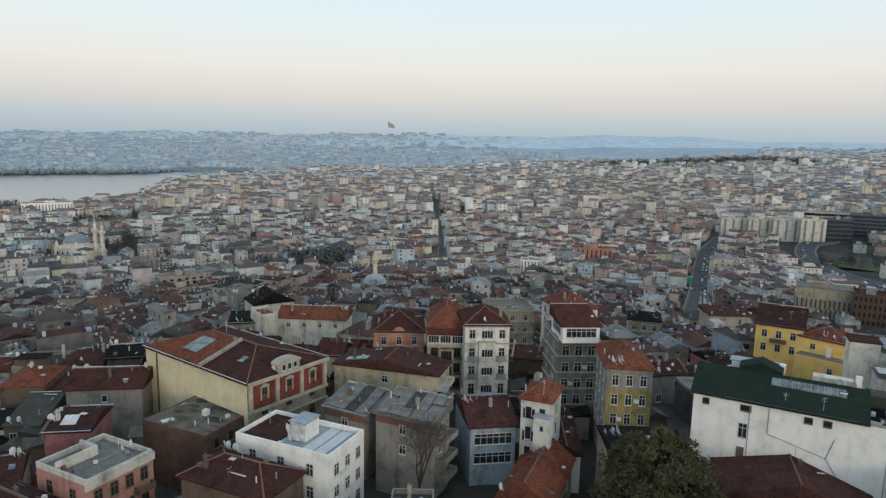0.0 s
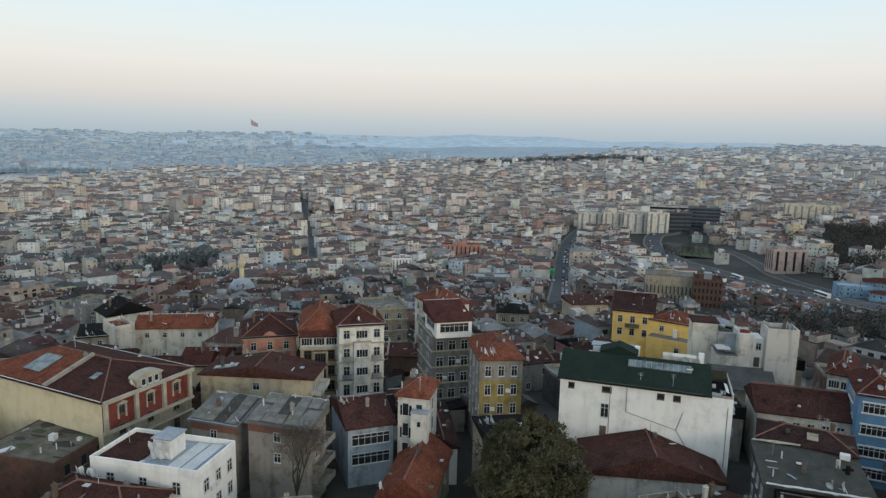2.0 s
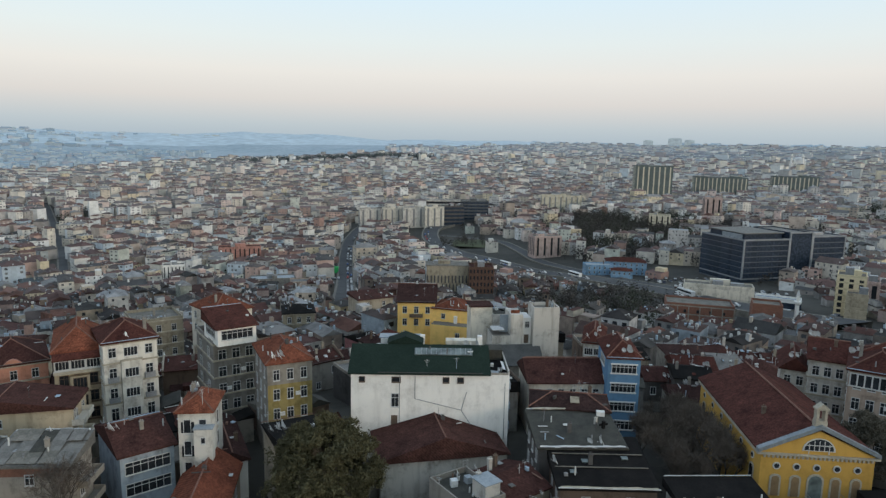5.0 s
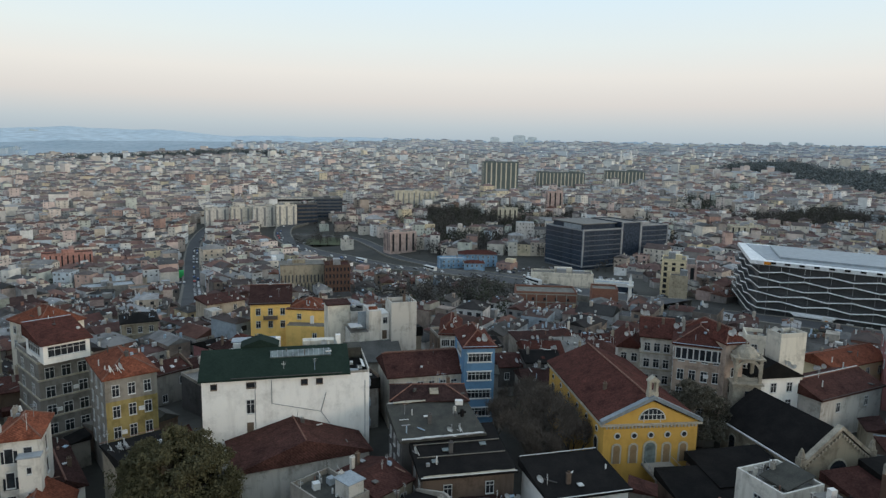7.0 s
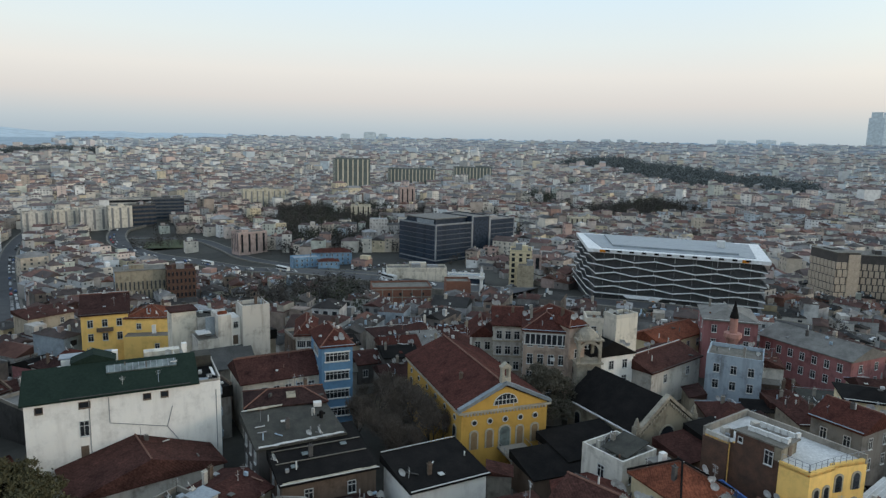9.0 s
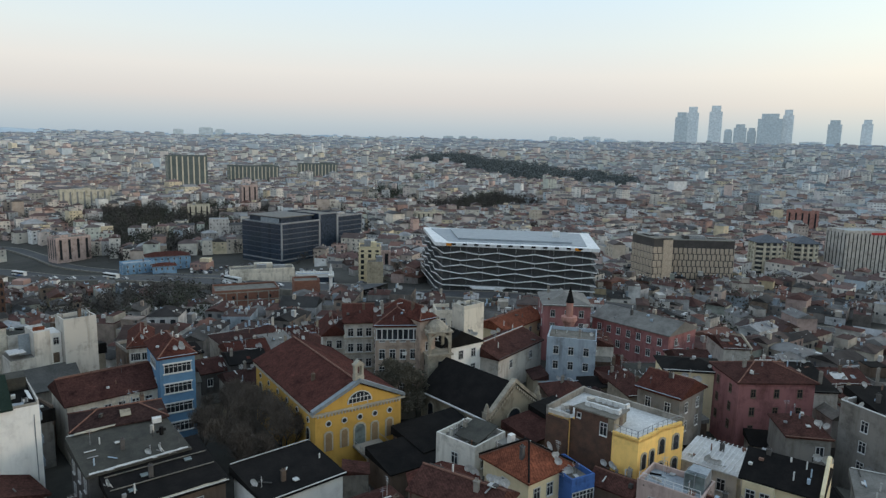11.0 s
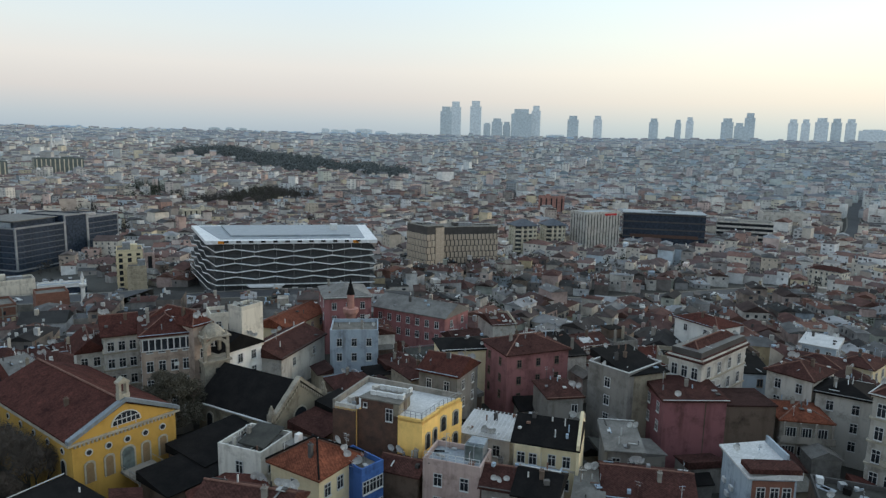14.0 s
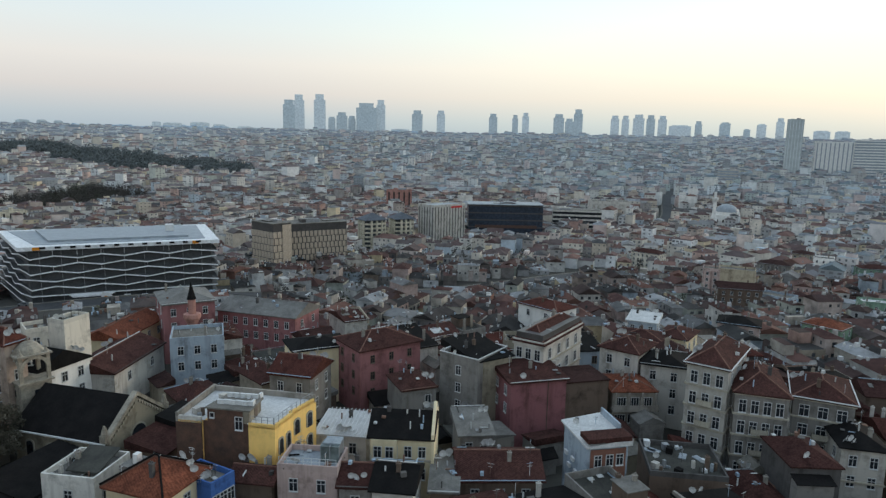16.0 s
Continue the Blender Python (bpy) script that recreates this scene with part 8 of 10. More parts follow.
for ch in wb.children:
    if ch.name.startswith("wall"):
        ch.data = Shape().box(-W / 2, -D / 2, -3, W / 2, D / 2, Hh - 0.18).mesh("wall", "plaster_white")
    elif ch.name.startswith("roof"):
        ch.data = roof_shape(21.7, D, "gable_x", 3.0).mesh("roof", "roof_green")
        ch.matrix_basis = pose(-1.72, 0, Hh)
for gx in (-12.35, 8.9):
    part("gable", Shape().poly([(gx, -D / 2, Hh - 0.2), (gx, D / 2, Hh - 0.2), (gx, 0, Hh + 2.8), (gx + 0.25, -D / 2, Hh - 0.2), (gx + 0.25, D / 2, Hh - 0.2), (gx + 0.25, 0, Hh + 2.8)], [(0, 1, 2), (3, 5, 4), (0, 2, 5, 3), (1, 4, 5, 2)]).mesh("gable", "plaster_greywhite"), wb)
wall_box(wb, "terrace_floor", 9.2, -D / 2 + 0.2, Hh - 0.18, W / 2 - 0.2, D / 2 - 0.2, Hh - 0.08, "roof_black", "dark roof terrace at the end of the roof")
wall_box(wb, "terrace_rim", 9.4, -D / 2, Hh - 0.18, W / 2 - 0.2, -D / 2 + 0.2, Hh + 0.15, "plaster_concrete", "weathered low rim")
wall_box(wb, "terrace_rim", W / 2 - 0.2, -D / 2, Hh - 0.18, W / 2, D / 2, Hh + 0.5, "plaster_greywhite")
wall_box(wb, "terrace_shed", 9.4, 1.6, Hh - 0.08, W / 2 - 0.4, 4.8, Hh + 1.7, "roof_olive", "low mossy roof shed")
part("tarp", Shape().box(-0.25, -1.9, 0, 0.25, 1.9, 0.08).mesh("tarp", "metal_white"), wb, "pale sheet over the rim", at=pose(W / 2 - 0.75, -2.4, Hh + 0.32, 0, 24, 0))
junk(wb, 9.9, -4.6, 11.6, 1.0, Hh - 0.08, 4, 31)
tilt = math.degrees(math.atan2(3.0, D / 2 + 0.45))
part("skylight", Shape().box(-4.7, -0.75, 0, 4.7, 0.75, 0.2).mesh("skylight", "skylight_glass"), wb, "long ribbed skylight of dull glass", at=pose(2.1, -1.6, Hh + 2.2, tilt))
for k in range(12):
    part("skylight_rib", shared("skyrib", lambda: Shape().box(-0.03, -0.75, 0.2, 0.03, 0.75, 0.24).mesh("rib", "metal_grey")), wb, at=pose(-2.3 + k * 0.8, -1.6, Hh + 2.2, tilt))
part("dormer", Shape().box(-2.9, -1.4, 0, 2.9, 1.8, 1.2).poly([(-3.0, -1.5, 1.2), (3.0, -1.5, 1.2), (3.0, 1.9, 1.2), (-3.0, 1.9, 1.2), (0, -1.5, 2.3), (0, 1.9, 2.3)], [(0, 1, 4), (2, 3, 5), (1, 2, 5, 4), (3, 0, 4, 5)]).mesh("dormer", "roof_green"), wb, at=pose(-4.2, 1.5, Hh + 2.0))
part("terrace_awning", Shape().box(-3.6, -1.0, 0, 3.6, 1.6, 0.12).mesh("awning", "roof_bluegrey"), wb, "pale blue sheet awning", at=pose(-5.2, 4.2, Hh + 3.0))
wall_box(wb, "roof_room", -8.5, 3.0, Hh - 0.5, -2.0, 5.3, Hh + 2.9, "plaster_white")
wall_box(wb, "roof_room", 2.6, 3.6, Hh - 0.5, 7.8, 5.3, Hh + 2.6, "plaster_offwhite")
for x in (-1.4, 8.4):
    wall_box(wb, "chimney", x - 0.4, 3.0, Hh, x + 0.4, 3.8, Hh + 3.6, "plaster_white")
wall_box(wb, "end_skin", W / 2 + 0.005, -D / 2 + 0.1, 2, W / 2 + 0.06, D / 2 - 0.1, Hh - 0.4, "plaster_paleblue", "pale aqua end wall")
for z in (Hh - 4, Hh - 7.5, Hh - 11):
    balcony(wb, W / 2, 0, z, 3.0, 90, 0.8, "plaster_paleblue")

# cream house with the red front: roof panel, chimney stacks, lean-to seam
br, (W, D, Hh) = HS["beigered"], (29.8, 16.6, 16.5)
tilt = math.degrees(math.atan2(2.6, D / 2 + 0.45))
part("roof_panel", Shape().box(-2.0, -2.2, 0, 2.0, 2.2, 0.15).mesh("roof_panel", "skylight_glass"), br, "large blue-grey roof panel", at=pose(-4.0, -4.2, Hh + 1.52, tilt))
part("roof_seam", Shape().box(-0.3, -4.6, 0, 0.3, 4.4, 0.5).mesh("roof_seam", "plaster_concrete"), br, at=pose(2.6, -4.2, Hh + 1.36, tilt))
part("roof_patch", Shape().prism([(-14.6, -4.4), (2.3, -4.4), (2.3, 4.2), (-6.6, 4.2)], 0, 0.07).mesh("roof_patch", "tiles_orange"), br, "newer orange tiles", at=pose(0, -4.2, Hh + 1.40, tilt))
wall_box(br, "rain_stain", -11.6, -D / 2 - 0.03, 1, -11.0, -D / 2, Hh - 0.3, "plaster_brown", "black damp streak")


# white house: dark half roof, stair head, torn sheet, air units
wt, (W, D, Hh) = HS["whiteterr"], (15.5, 8.8, 13.0)
wall_box(wt, "roof_half", -W / 2 + 0.3, -D / 2 + 0.3, Hh - 0.34, -1.6, D / 2 - 0.3, Hh - 0.1, "tiles_dark", "dark red half of the roof")
wall_box(wt, "stair_head", -0.6, -1.4, Hh - 0.35, 1.9, 1.8, Hh + 2.3, "plaster_white")
wall_box(wt, "stair_roof", -0.8, -1.6, Hh + 2.3, 2.1, 2.0, Hh + 2.45, "roof_bluegrey")
rag = random.Random(3)
rv = [(-0.9 + 2.6 * i / 6 + rag.uniform(-0.15, 0.15), -1.55 - rag.uniform(0, 0.5), Hh + 2.2 - 2.3 * j / 3 + rag.uniform(-0.2, 0.2)) for j in range(4) for i in range(7)]
part("torn_sheet", Shape().poly(rv, [(j * 7 + i, j * 7 + i + 1, j * 7 + i + 8, j * 7 + i + 7) for j in range(3) for i in range(6)]).mesh("torn_sheet", "frame_white"), wt, "torn white tarpaulin")
for x in (2.6, 4.6):
    wall_box(wt, "roof_sheet", x, -D / 2 + 0.5, Hh - 0.33, x + 1.7, D / 2 - 0.5, Hh - 0.24, "roof_white")
for y, z in ((-1.5, 9.5), (-0.3, 9.5), (0.8, 6.4), (-2.6, 6.2)):
    air_unit(wt, W / 2, y, z, 90)

# pink house: terrace walls in steps
pk, (W, D, Hh) = HS["pink"], (9.6, 10.0, 12.0)
wall_box(pk, "terrace_wall", -W / 2 + 0.3, 1.2, Hh - 0.35, 1.0, 1.5, Hh + 1.0, "plaster_greywhite")
wall_box(pk, "terrace_wall", 1.0, 1.2, Hh - 0.35, 1.3, 4.7, Hh + 1.0, "plaster_greywhite")
wall_box(pk, "cornice", -W / 2 - 0.2, -D / 2 - 0.2, Hh - 1.0, W / 2 + 0.2, -D / 2, Hh + 0.1, "plaster_greywhite", "broad grey-white cornice")
balcony(pk, 3.0, -D / 2, Hh - 4.6, 2.6, 0, 1.0, "frame_brown")

# tall off-white house and the yellow house: balconies
cr, (W, D, Hh) = HS["cream"], (8.7, 11.0, 19.4)
wall_box(cr, "bay", -1.65, -D / 2 - 0.6, 1.0, 1.65, -D / 2, Hh - 3.5, "plaster_ivory", "projecting middle bay")
wall_box(cr, "bay_cap", -1.8, -D / 2 - 0.75, Hh - 3.5, 1.8, -D / 2, Hh - 3.3, "stone_trim")
for k in range(5):
    z = Hh - 2.7 - 3.65 * k
    tall = 1.6 if k == 0 else 2.1
    for sx in (-1, 1):
        put_window(cr, sx * 2.95, -D / 2, z - (0.5 if k else 0), 0, 1.1, tall, "sash")
        if k in (1, 2):
            balcony(cr, sx * 2.95, -D / 2, z - 0.8, 1.7, 0, 0.7, "metal_grey")
    put_window(cr, 0, -D / 2 - (0.6 if k else 0), z, 0, 2.1, 1.45, "wide")
# salmon house: small pediment; sand-coloured house: terraces at its end
part("pediment", upright(Shape(), [(-1.7, 0), (1.7, 0), (0.6, 0.75), (0, 0.95), (-0.6, 0.75)], -0.3, 0.5).mesh("pediment", "plaster_salmon"), HS["pinklow"], "small salmon pediment", at=pose(0, -6.5, 15.26))
wall_box(HS["pinklow"], "cornice", -5.7, -6.9, 14.8, 5.7, -6.5, 15.2, "stone_trim")
cw, (W, D, Hh) = HS["creamwide"], (20.31, 8.0, 12.7)
for z in (Hh - 2.9, Hh - 6.1):
    balcony(cw, W / 2, -1.4, z, 6.0, 90, 1.7, "plaster_offwhite")
put_window(cw, W / 2, -2.6, Hh - 2.3, 90, 1.0, 1.5, "sash")
part("roof_light", Shape().box(-2.2, -0.8, 0, 2.2, 0.8, 0.25).mesh("roof_light", "skylight_glass"), cw, "long pale roof light", at=pose(-6.0, -2.4, Hh + 0.88, 0, -10.3, 0))
# slim white house: lower part standing out beside the loggias
tw2, (W, D, Hh) = HS["tower"], (4.6, 7.0, 16.0)
wall_box(tw2, "front_part", 0.15, -D / 2 - 1.5, -1, W / 2 + 0.35, -D / 2, Hh - 2.2, "plaster_ivory", "lower flat-roofed front part")
wall_box(tw2, "front_roof", 0.05, -D / 2 - 1.6, Hh - 2.2, W / 2 + 0.45, -D / 2, Hh - 2.0, "roof_bluegrey")
for z in (Hh - 4.2, Hh - 7.6, Hh - 11.0):
    put_window(tw2, 1.4, -D / 2 - 1.5, z, 0, 0.5, 0.8, "single")
ye, (W, D, Hh) = HS["yel"], (9.6, 14.0, 19.6)
balcony(ye, 0.0, -D / 2, Hh - 3.9, 3.4, 0, 0.9, "frame_brown")
y2, (W, D, Hh) = HS["yel2"], (9.2, 9.0, 16.9)
wall_box(y2, "lower_wing", -W / 2 + 0.2, -D / 2 - 3.2, -2, W / 2 + 2.4, -D / 2, Hh - 3.6, "plaster_yellow", "lower flat-roofed yellow wing")
wall_box(y2, "wing_roof", -W / 2 + 0.4, -D / 2 - 3.0, Hh - 3.6, W / 2 + 2.2, -D / 2, Hh - 3.5, "roof_greysheet")
wall_box(y2, "chimney", 1.2, -D / 2 - 1.0, Hh - 3.5, 2.0, -D / 2 - 0.3, Hh - 1.6, "plaster_white")
put_window(y2, -1.8, -D / 2, Hh - 2.6, 0, 0.9, 1.2, "sash")
put_window(y2, 2.8, -D / 2 - 3.2, Hh - 6.6, 0, 0.9, 1.3, "sash")
# old house with timber bays: glazed veranda under a lean-to roof
by, (W, D, Hh) = HS["bay"], (7.48, 15.0, 18.23)
part("veranda_roof", Shape().poly([(-3.9, -1.7, -1.3), (3.9, -1.7, -1.3), (3.9, 0.1, 0.0), (-3.9, 0.1, 0.0), (-3.9, -1.7, -1.12), (3.9, -1.7, -1.12), (3.9, 0.1, 0.2), (-3.9, 0.1, 0.2)], [(3, 2, 1, 0), (4, 5, 6, 7), (0, 1, 5, 4), (1, 2, 6, 5), (3, 0, 4, 7)]).mesh("veranda_roof", "tiles_red"), by, "red lean-to veranda roof", at=pose(0, -D / 2, Hh))
wall_box(by, "veranda", -3.6, -D / 2 - 1.3, Hh - 3.3, 3.6, -D / 2, Hh - 1.2, "frame_white", "white timber veranda")
for x in (-2.4, 0, 2.4):
    put_window(by, x, -D / 2 - 1.3, Hh - 2.9, 0, 2.0, 1.4, "wide")
wall_box(by, "cornice", -3.8, -D / 2 - 1.5, Hh - 3.8, 3.8, -D / 2, Hh - 3.3, "stone_trim", "deep weathered cornice")
for k in (1, 2):
    bw = part("bay_window", Shape().box(-1.5, -0.8, 0, 1.5, 0, 2.7).mesh("bay", "plaster_sand"), by, "sand-coloured bay", at=pose(0.2, -D / 2, Hh - 3.9 - 3.3 * k))
    put_window(bw, 0, -0.8, 0.5, 0, 2.0, 1.8, "wide", "frame_brown")
# flat-roofed concrete house: balconies on the side
pr, (W, D, Hh) = HS["patchR"], (9.4, 6.5, 13.0)
for k in range(3):
    balcony(pr, W / 2, 1.0, Hh - 4.2 - 3.1 * k, 5.0, 90, 1.5)
part("brick_band", Shape().box(-W / 2 - 0.03, -D / 2 - 0.03, Hh - 1.5, W / 2 + 0.03, -D / 2, Hh - 0.2).mesh("brick_band", "brick"), pr, "bare orange brick under the eaves")
pl, (W, D, Hh) = HS["patchL"], (8.1, 6.5, 11.0)
part("brick_band", Shape().box(-W / 2 - 0.03, -D / 2 - 0.03, Hh - 1.5, W / 2 + 0.03, -D / 2, Hh - 0.2).mesh("brick_band", "brick"), pl, "bare orange brick under the eaves")
pw, (W, D, Hh) = HS["pinkwh"], (7.7, 5.5, 10.6)
rail_run(pw, (-W / 2 + 0.2, -D / 2 + 0.12), (W / 2 - 0.2, -D / 2 + 0.12), Hh + 0.3, 7, "metal_white")
wall_box(pw, "roof_room", 1.2, 0.4, Hh - 0.35, 3.4, 2.4, Hh + 2.0, "roof_bluegrey")
# ornate corner houses: balconies
for key, zz in (("orn1", 18.3), ("orn2", 15.3), ("orn3", 14.3), ("cornerwh", 16.3)):
    for k in (1, 2):
        balcony(HS[key], 0, -{"orn1": 7, "orn2": 6.5, "orn3": 6, "cornerwh": 8.65}[key], zz - 3.1 - 3.5 * k, 2.4, 0, 0.9, "stone_trim")
for key, hh in (("grey5", 17.6), ("yt", 17.5), ("peach", 16.9)):
    d = {"grey5": 6, "yt": 6, "peach": 6.5}[key]
    air_unit(HS[key], 1.3, -d, hh - 6.0)
    air_unit(HS[key], -1.4, -d, hh - 9.3)
wr = HS["whiteroof"]
for k in range(4):
    air_unit(wr, 0.6 - 1.1 * k, -2.9, 6.5 + 1.4 * (k % 2))


# ---- roof works and fronts of the houses near by ----
def slope_tilt(rise, d, over=0.45):
    return math.degrees(math.atan2(rise, d / 2 + over))


def sheets(hs, w, d, h, rise, nx, ny, mats, seed, name="roof_sheet", gap=0.04):
    """Separate sheets laid over a lean-to roof, a little askew."""
    rs = random.Random(seed)
    tilt = math.degrees(math.atan2(rise, d))
    for i in range(nx):
        for j in range(ny):
            if rs.random() < 0.1:
                continue
            e, g = w / nx / 2 - gap, d / ny / 2 + 0.12
            v = (j + 0.5) / ny * d - d / 2
            part(name, Shape().box(-e, -g, 0, e, g, 0.05).mesh(name, rs.choice(mats)), hs, at=pose((i + 0.5) * w / nx - w / 2 + rs.uniform(-0.12, 0.12), v + rs.uniform(-0.15, 0.15), h + rise * (v + d / 2) / d + 0.24 + 0.03 * ((i + j) % 2), tilt, 0, rs.uniform(-2, 2)))


def ragged_edge(hs, w, y, z, seed, mat="frame_white", deep=0.25):
    """A torn pale flashing along a roof edge."""
    rs = random.Random(seed)
    n = 14
    v = []
    for i in range(n + 1):
        x = -w / 2 + w * i / n
        v += [(x, y - deep * rs.uniform(0.3, 1.0), z + rs.uniform(-0.05, 0.08)), (x, y + deep * rs.uniform(0.2, 1.0), z + 0.1 + rs.uniform(-0.03, 0.08))]
    v += [(a, b, c - 0.08) for a, b, c in v]
    m = 2 * n + 2
    f = [(2 * i, 2 * i + 2, 2 * i + 3, 2 * i + 1) for i in range(n)] + [(m + 2 * i + 1, m + 2 * i + 3, m + 2 * i + 2, m + 2 * i) for i in range(n)] + [(2 * i, m + 2 * i, m + 2 * i + 2, 2 * i + 2) for i in range(n)]
    part("flashing", Shape().poly(v, f).mesh("flashing", mat), hs, "torn pale roof flashing")


OLD_SHEETS = ("roof_greysheet", "roof_olive", "roof_concrete", "roof_greysheet", "roof_olive")
sheets(HS["patchR"], 9.4, 6.5, 13.0, 1.6, 5, 3, OLD_SHEETS, 4)
sheets(HS["patchL"], 8.1, 6.5, 11.0, 1.8, 4, 3, OLD_SHEETS, 5)
ragged_edge(HS["patchR"], 9.6, 3.4, 14.75, 6)
ragged_edge(HS["patchL"], 8.2, 3.4, 12.9, 7, "stone_trim")

# the red front: pilasters, deep cornice and string courses
br, W, D, Hh = HS["beigered"], 29.8, 16.6, 16.5
for y in (-7.9, -2.6, 2.6, 7.9):
    part("pilaster", Shape().box(0, -0.3, Hh * 0.70, 0.45, 0.3, Hh - 0.3).mesh("pilaster", "stone_trim"), br, at=pose(W / 2 + 0.03, y, 0))
for z, out, tall in ((Hh - 0.5, 0.8, 0.5), (Hh * 0.70 - 0.3, 0.5, 0.4), (Hh * 0.55, 0.3, 0.25)):
    wall_box(br, "cornice", W / 2 + 0.03, -D / 2 - 0.2, z, W / 2 + 0.03 + out, D / 2 + 0.2, z + tall, "stone_trim")
part("gable_window", Shape().box(W / 2 - 1.6, -2.3, Hh - 0.1, W / 2 + 0.25, 2.3, Hh + 1.3).mesh("gable_window", "plaster_stone"), br, "small gabled storey over the cornice")
for y in (-1.2, 0.0, 1.2):
    put_window(br, W / 2 + 0.25, y, Hh + 0.2, 90, 0.7, 0.95, "single")
part("arched_hood", upright(Shape(), [(2.5 * math.cos(math.pi * k / 12), 0.8 * math.sin(math.pi * k / 12)) for k in range(13)], -0.45, 1.5).mesh("arched_hood", "stone_trim"), br, "weathered arched stone hood", at=pose(W / 2, 0, Hh + 1.3, 0, 0, 90))
part("roof_light", Shape().box(-0.6, -0.8, 0, 0.6, 0.8, 0.12).mesh("roof_light", "skylight_glass"), br, at=pose(8.5, -4.2, Hh + 1.42, slope_tilt(2.6, D)))

# terraces of grey row houses
ra, W, D, Hh = HS["rowA"], 11.85, 6.5, 12.0
part("roof_light", Shape().box(-0.7, -0.7, 0, 0.7, 0.7, 0.12).mesh("roof_light", "plaster_stone"), ra, "pale roof hatch", at=pose(0.8, -1.8, Hh + 0.85, slope_tilt(1.4, D)))
wall_box(ra, "terrace", -W / 2 + 4.5, -D / 2 - 2.6, 4, W / 2, -D / 2, Hh - 2.2, "plaster_beige", "cluttered roof terrace")
wall_box(ra, "chimney", W / 2 - 1.9, -D / 2 - 1.2, Hh - 2.2, W / 2 - 0.7, -D / 2 - 0.3, Hh + 0.2, "plaster_white")
junk(ra, -1.2, -D / 2 - 2.2, W / 2 - 2.4, -D / 2 - 0.4, Hh - 2.2, 9, 4)
rb, W, D, Hh = HS["rowB"], 12.1, 10.0, 10.57
ragged_edge(rb, W, -D / 2 - 0.3, Hh + 0.2, 9)
ragged_edge(rb, W * 0.9, D / 2 + 0.2, Hh + 1.45, 10, "stone_trim")
junk(rb, 2.5, -1.0, 4.5, 1.0, Hh + 1.0, 3, 6)
rc, W, D, Hh = HS["rowC"], 12.5, 11.5, 9.0
for v in (-1.6, 1.4):
    wall_box(rc, "roof_seam", -W / 2, v - 0.05, Hh + 1.6 * (v + D / 2) / D + 0.1, W / 2, v + 0.05, Hh + 1.6 * (v + D / 2) / D + 0.22, "roof_concrete")
ragged_edge(rc, W, -D / 2 - 0.3, Hh + 0.2, 12, "stone_trim", 0.15)
for x, v in ((-2.0, -0.2), (3.6, 0.6), (-4.0, -2.6)):
    part("roof_light", Shape().box(-0.45, -0.35, 0, 0.45, 0.35, 0.12).mesh("roof_light", "skylight_glass"), rc, at=pose(x, v, Hh + 1.6 * (v + D / 2) / D + 0.1, 7.9))

# white-roofed house: blank pale wall, tiled strip, brick front
wr, W, D, Hh = HS["whiteroof"], 8.17, 5.81, 12.34
wall_box(wr, "brick_front", W / 2 + 0.01, -D / 2 + 0.3, 1.0, W / 2 + 0.08, D / 2 - 0.3, Hh - 0.6, "brick", "orange brick front")
for z in (Hh - 3.0, Hh - 6.2):
    for y in (-1.5, 0.2, 1.7):
        put_window(wr, W / 2 + 0.08, y, z, 90, 0.95, 1.5, "sash")
wall_box(wr, "tile_strip", W / 2 - 2.2, -D / 2 - 0.3, Hh + 0.5, W / 2 + 0.5, D / 2 + 0.3, Hh + 1.15, "tiles_dark", "brown tiled strip")
wall_box(wr, "roof_wall", -W / 2 - 0.05, D / 2 - 0.25, Hh - 0.4, W / 2 - 2.4, D / 2 + 0.05, Hh + 1.7, "plaster_paleblue")

# cream terraced house: party wall over the roof, string course, paired windows
c2, W, D, Hh = HS["cream2"], 8.42, 8.9, 11.9
part("party_wall", upright(Shape(), [(-D / 2 - 0.4, 0), (D / 2 + 0.4, 0), (D / 2 + 0.4, Hh + 0.7), (0.5, Hh + 3.4), (-0.5, Hh + 3.4), (-D / 2 - 0.4, Hh + 0.7)], -0.2, 0.2).mesh("party_wall", "plaster_cream"), c2, at=pose(W / 2 + 0.15, 0, 0, 0, 0, 90))
wall_box(c2, "string_course", -W / 2, -D / 2 - 0.15, Hh - 3.4, W / 2, -D / 2, Hh - 3.1, "stone_trim")
wall_box(c2, "bay", -W / 2 + 0.2, -D / 2 - 0.6, Hh - 6.4, -0.5, -D / 2 - 0.0, Hh - 0.2, "plaster_cream", "shallow cream bay")
for x in (-3.1, -1.5):
    for z in (Hh - 2.7, Hh - 5.9):
        put_window(c2, x, -D / 2 - 0.6, z, 0, 0.95, 1.5, "sash")

# pale pink house: glazed hut on the terrace
pw, W, D, Hh = HS["pinkwh"], 7.7, 5.53, 10.63
hut = part("glazed_hut", Shape().box(-1.2, -1.0, 0, 1.2, 1.0, 2.1).mesh("glazed_hut", "skylight_glass"), pw, "grey-green glazed roof hut", at=pose(2.2, 0.8, Hh - 0.34))
for sx in (-1.2, 0, 1.2):
    part("hut_post", shared("hutpost", lambda: Shape().box(-0.05, -1.05, 0, 0.05, 1.05, 2.15).mesh("post", "metal_grey")), hut, at=pose(sx, 0, 0))
junk(pw, -3.2, -1.8, 0.2, 1.8, Hh - 0.34, 4, 8)

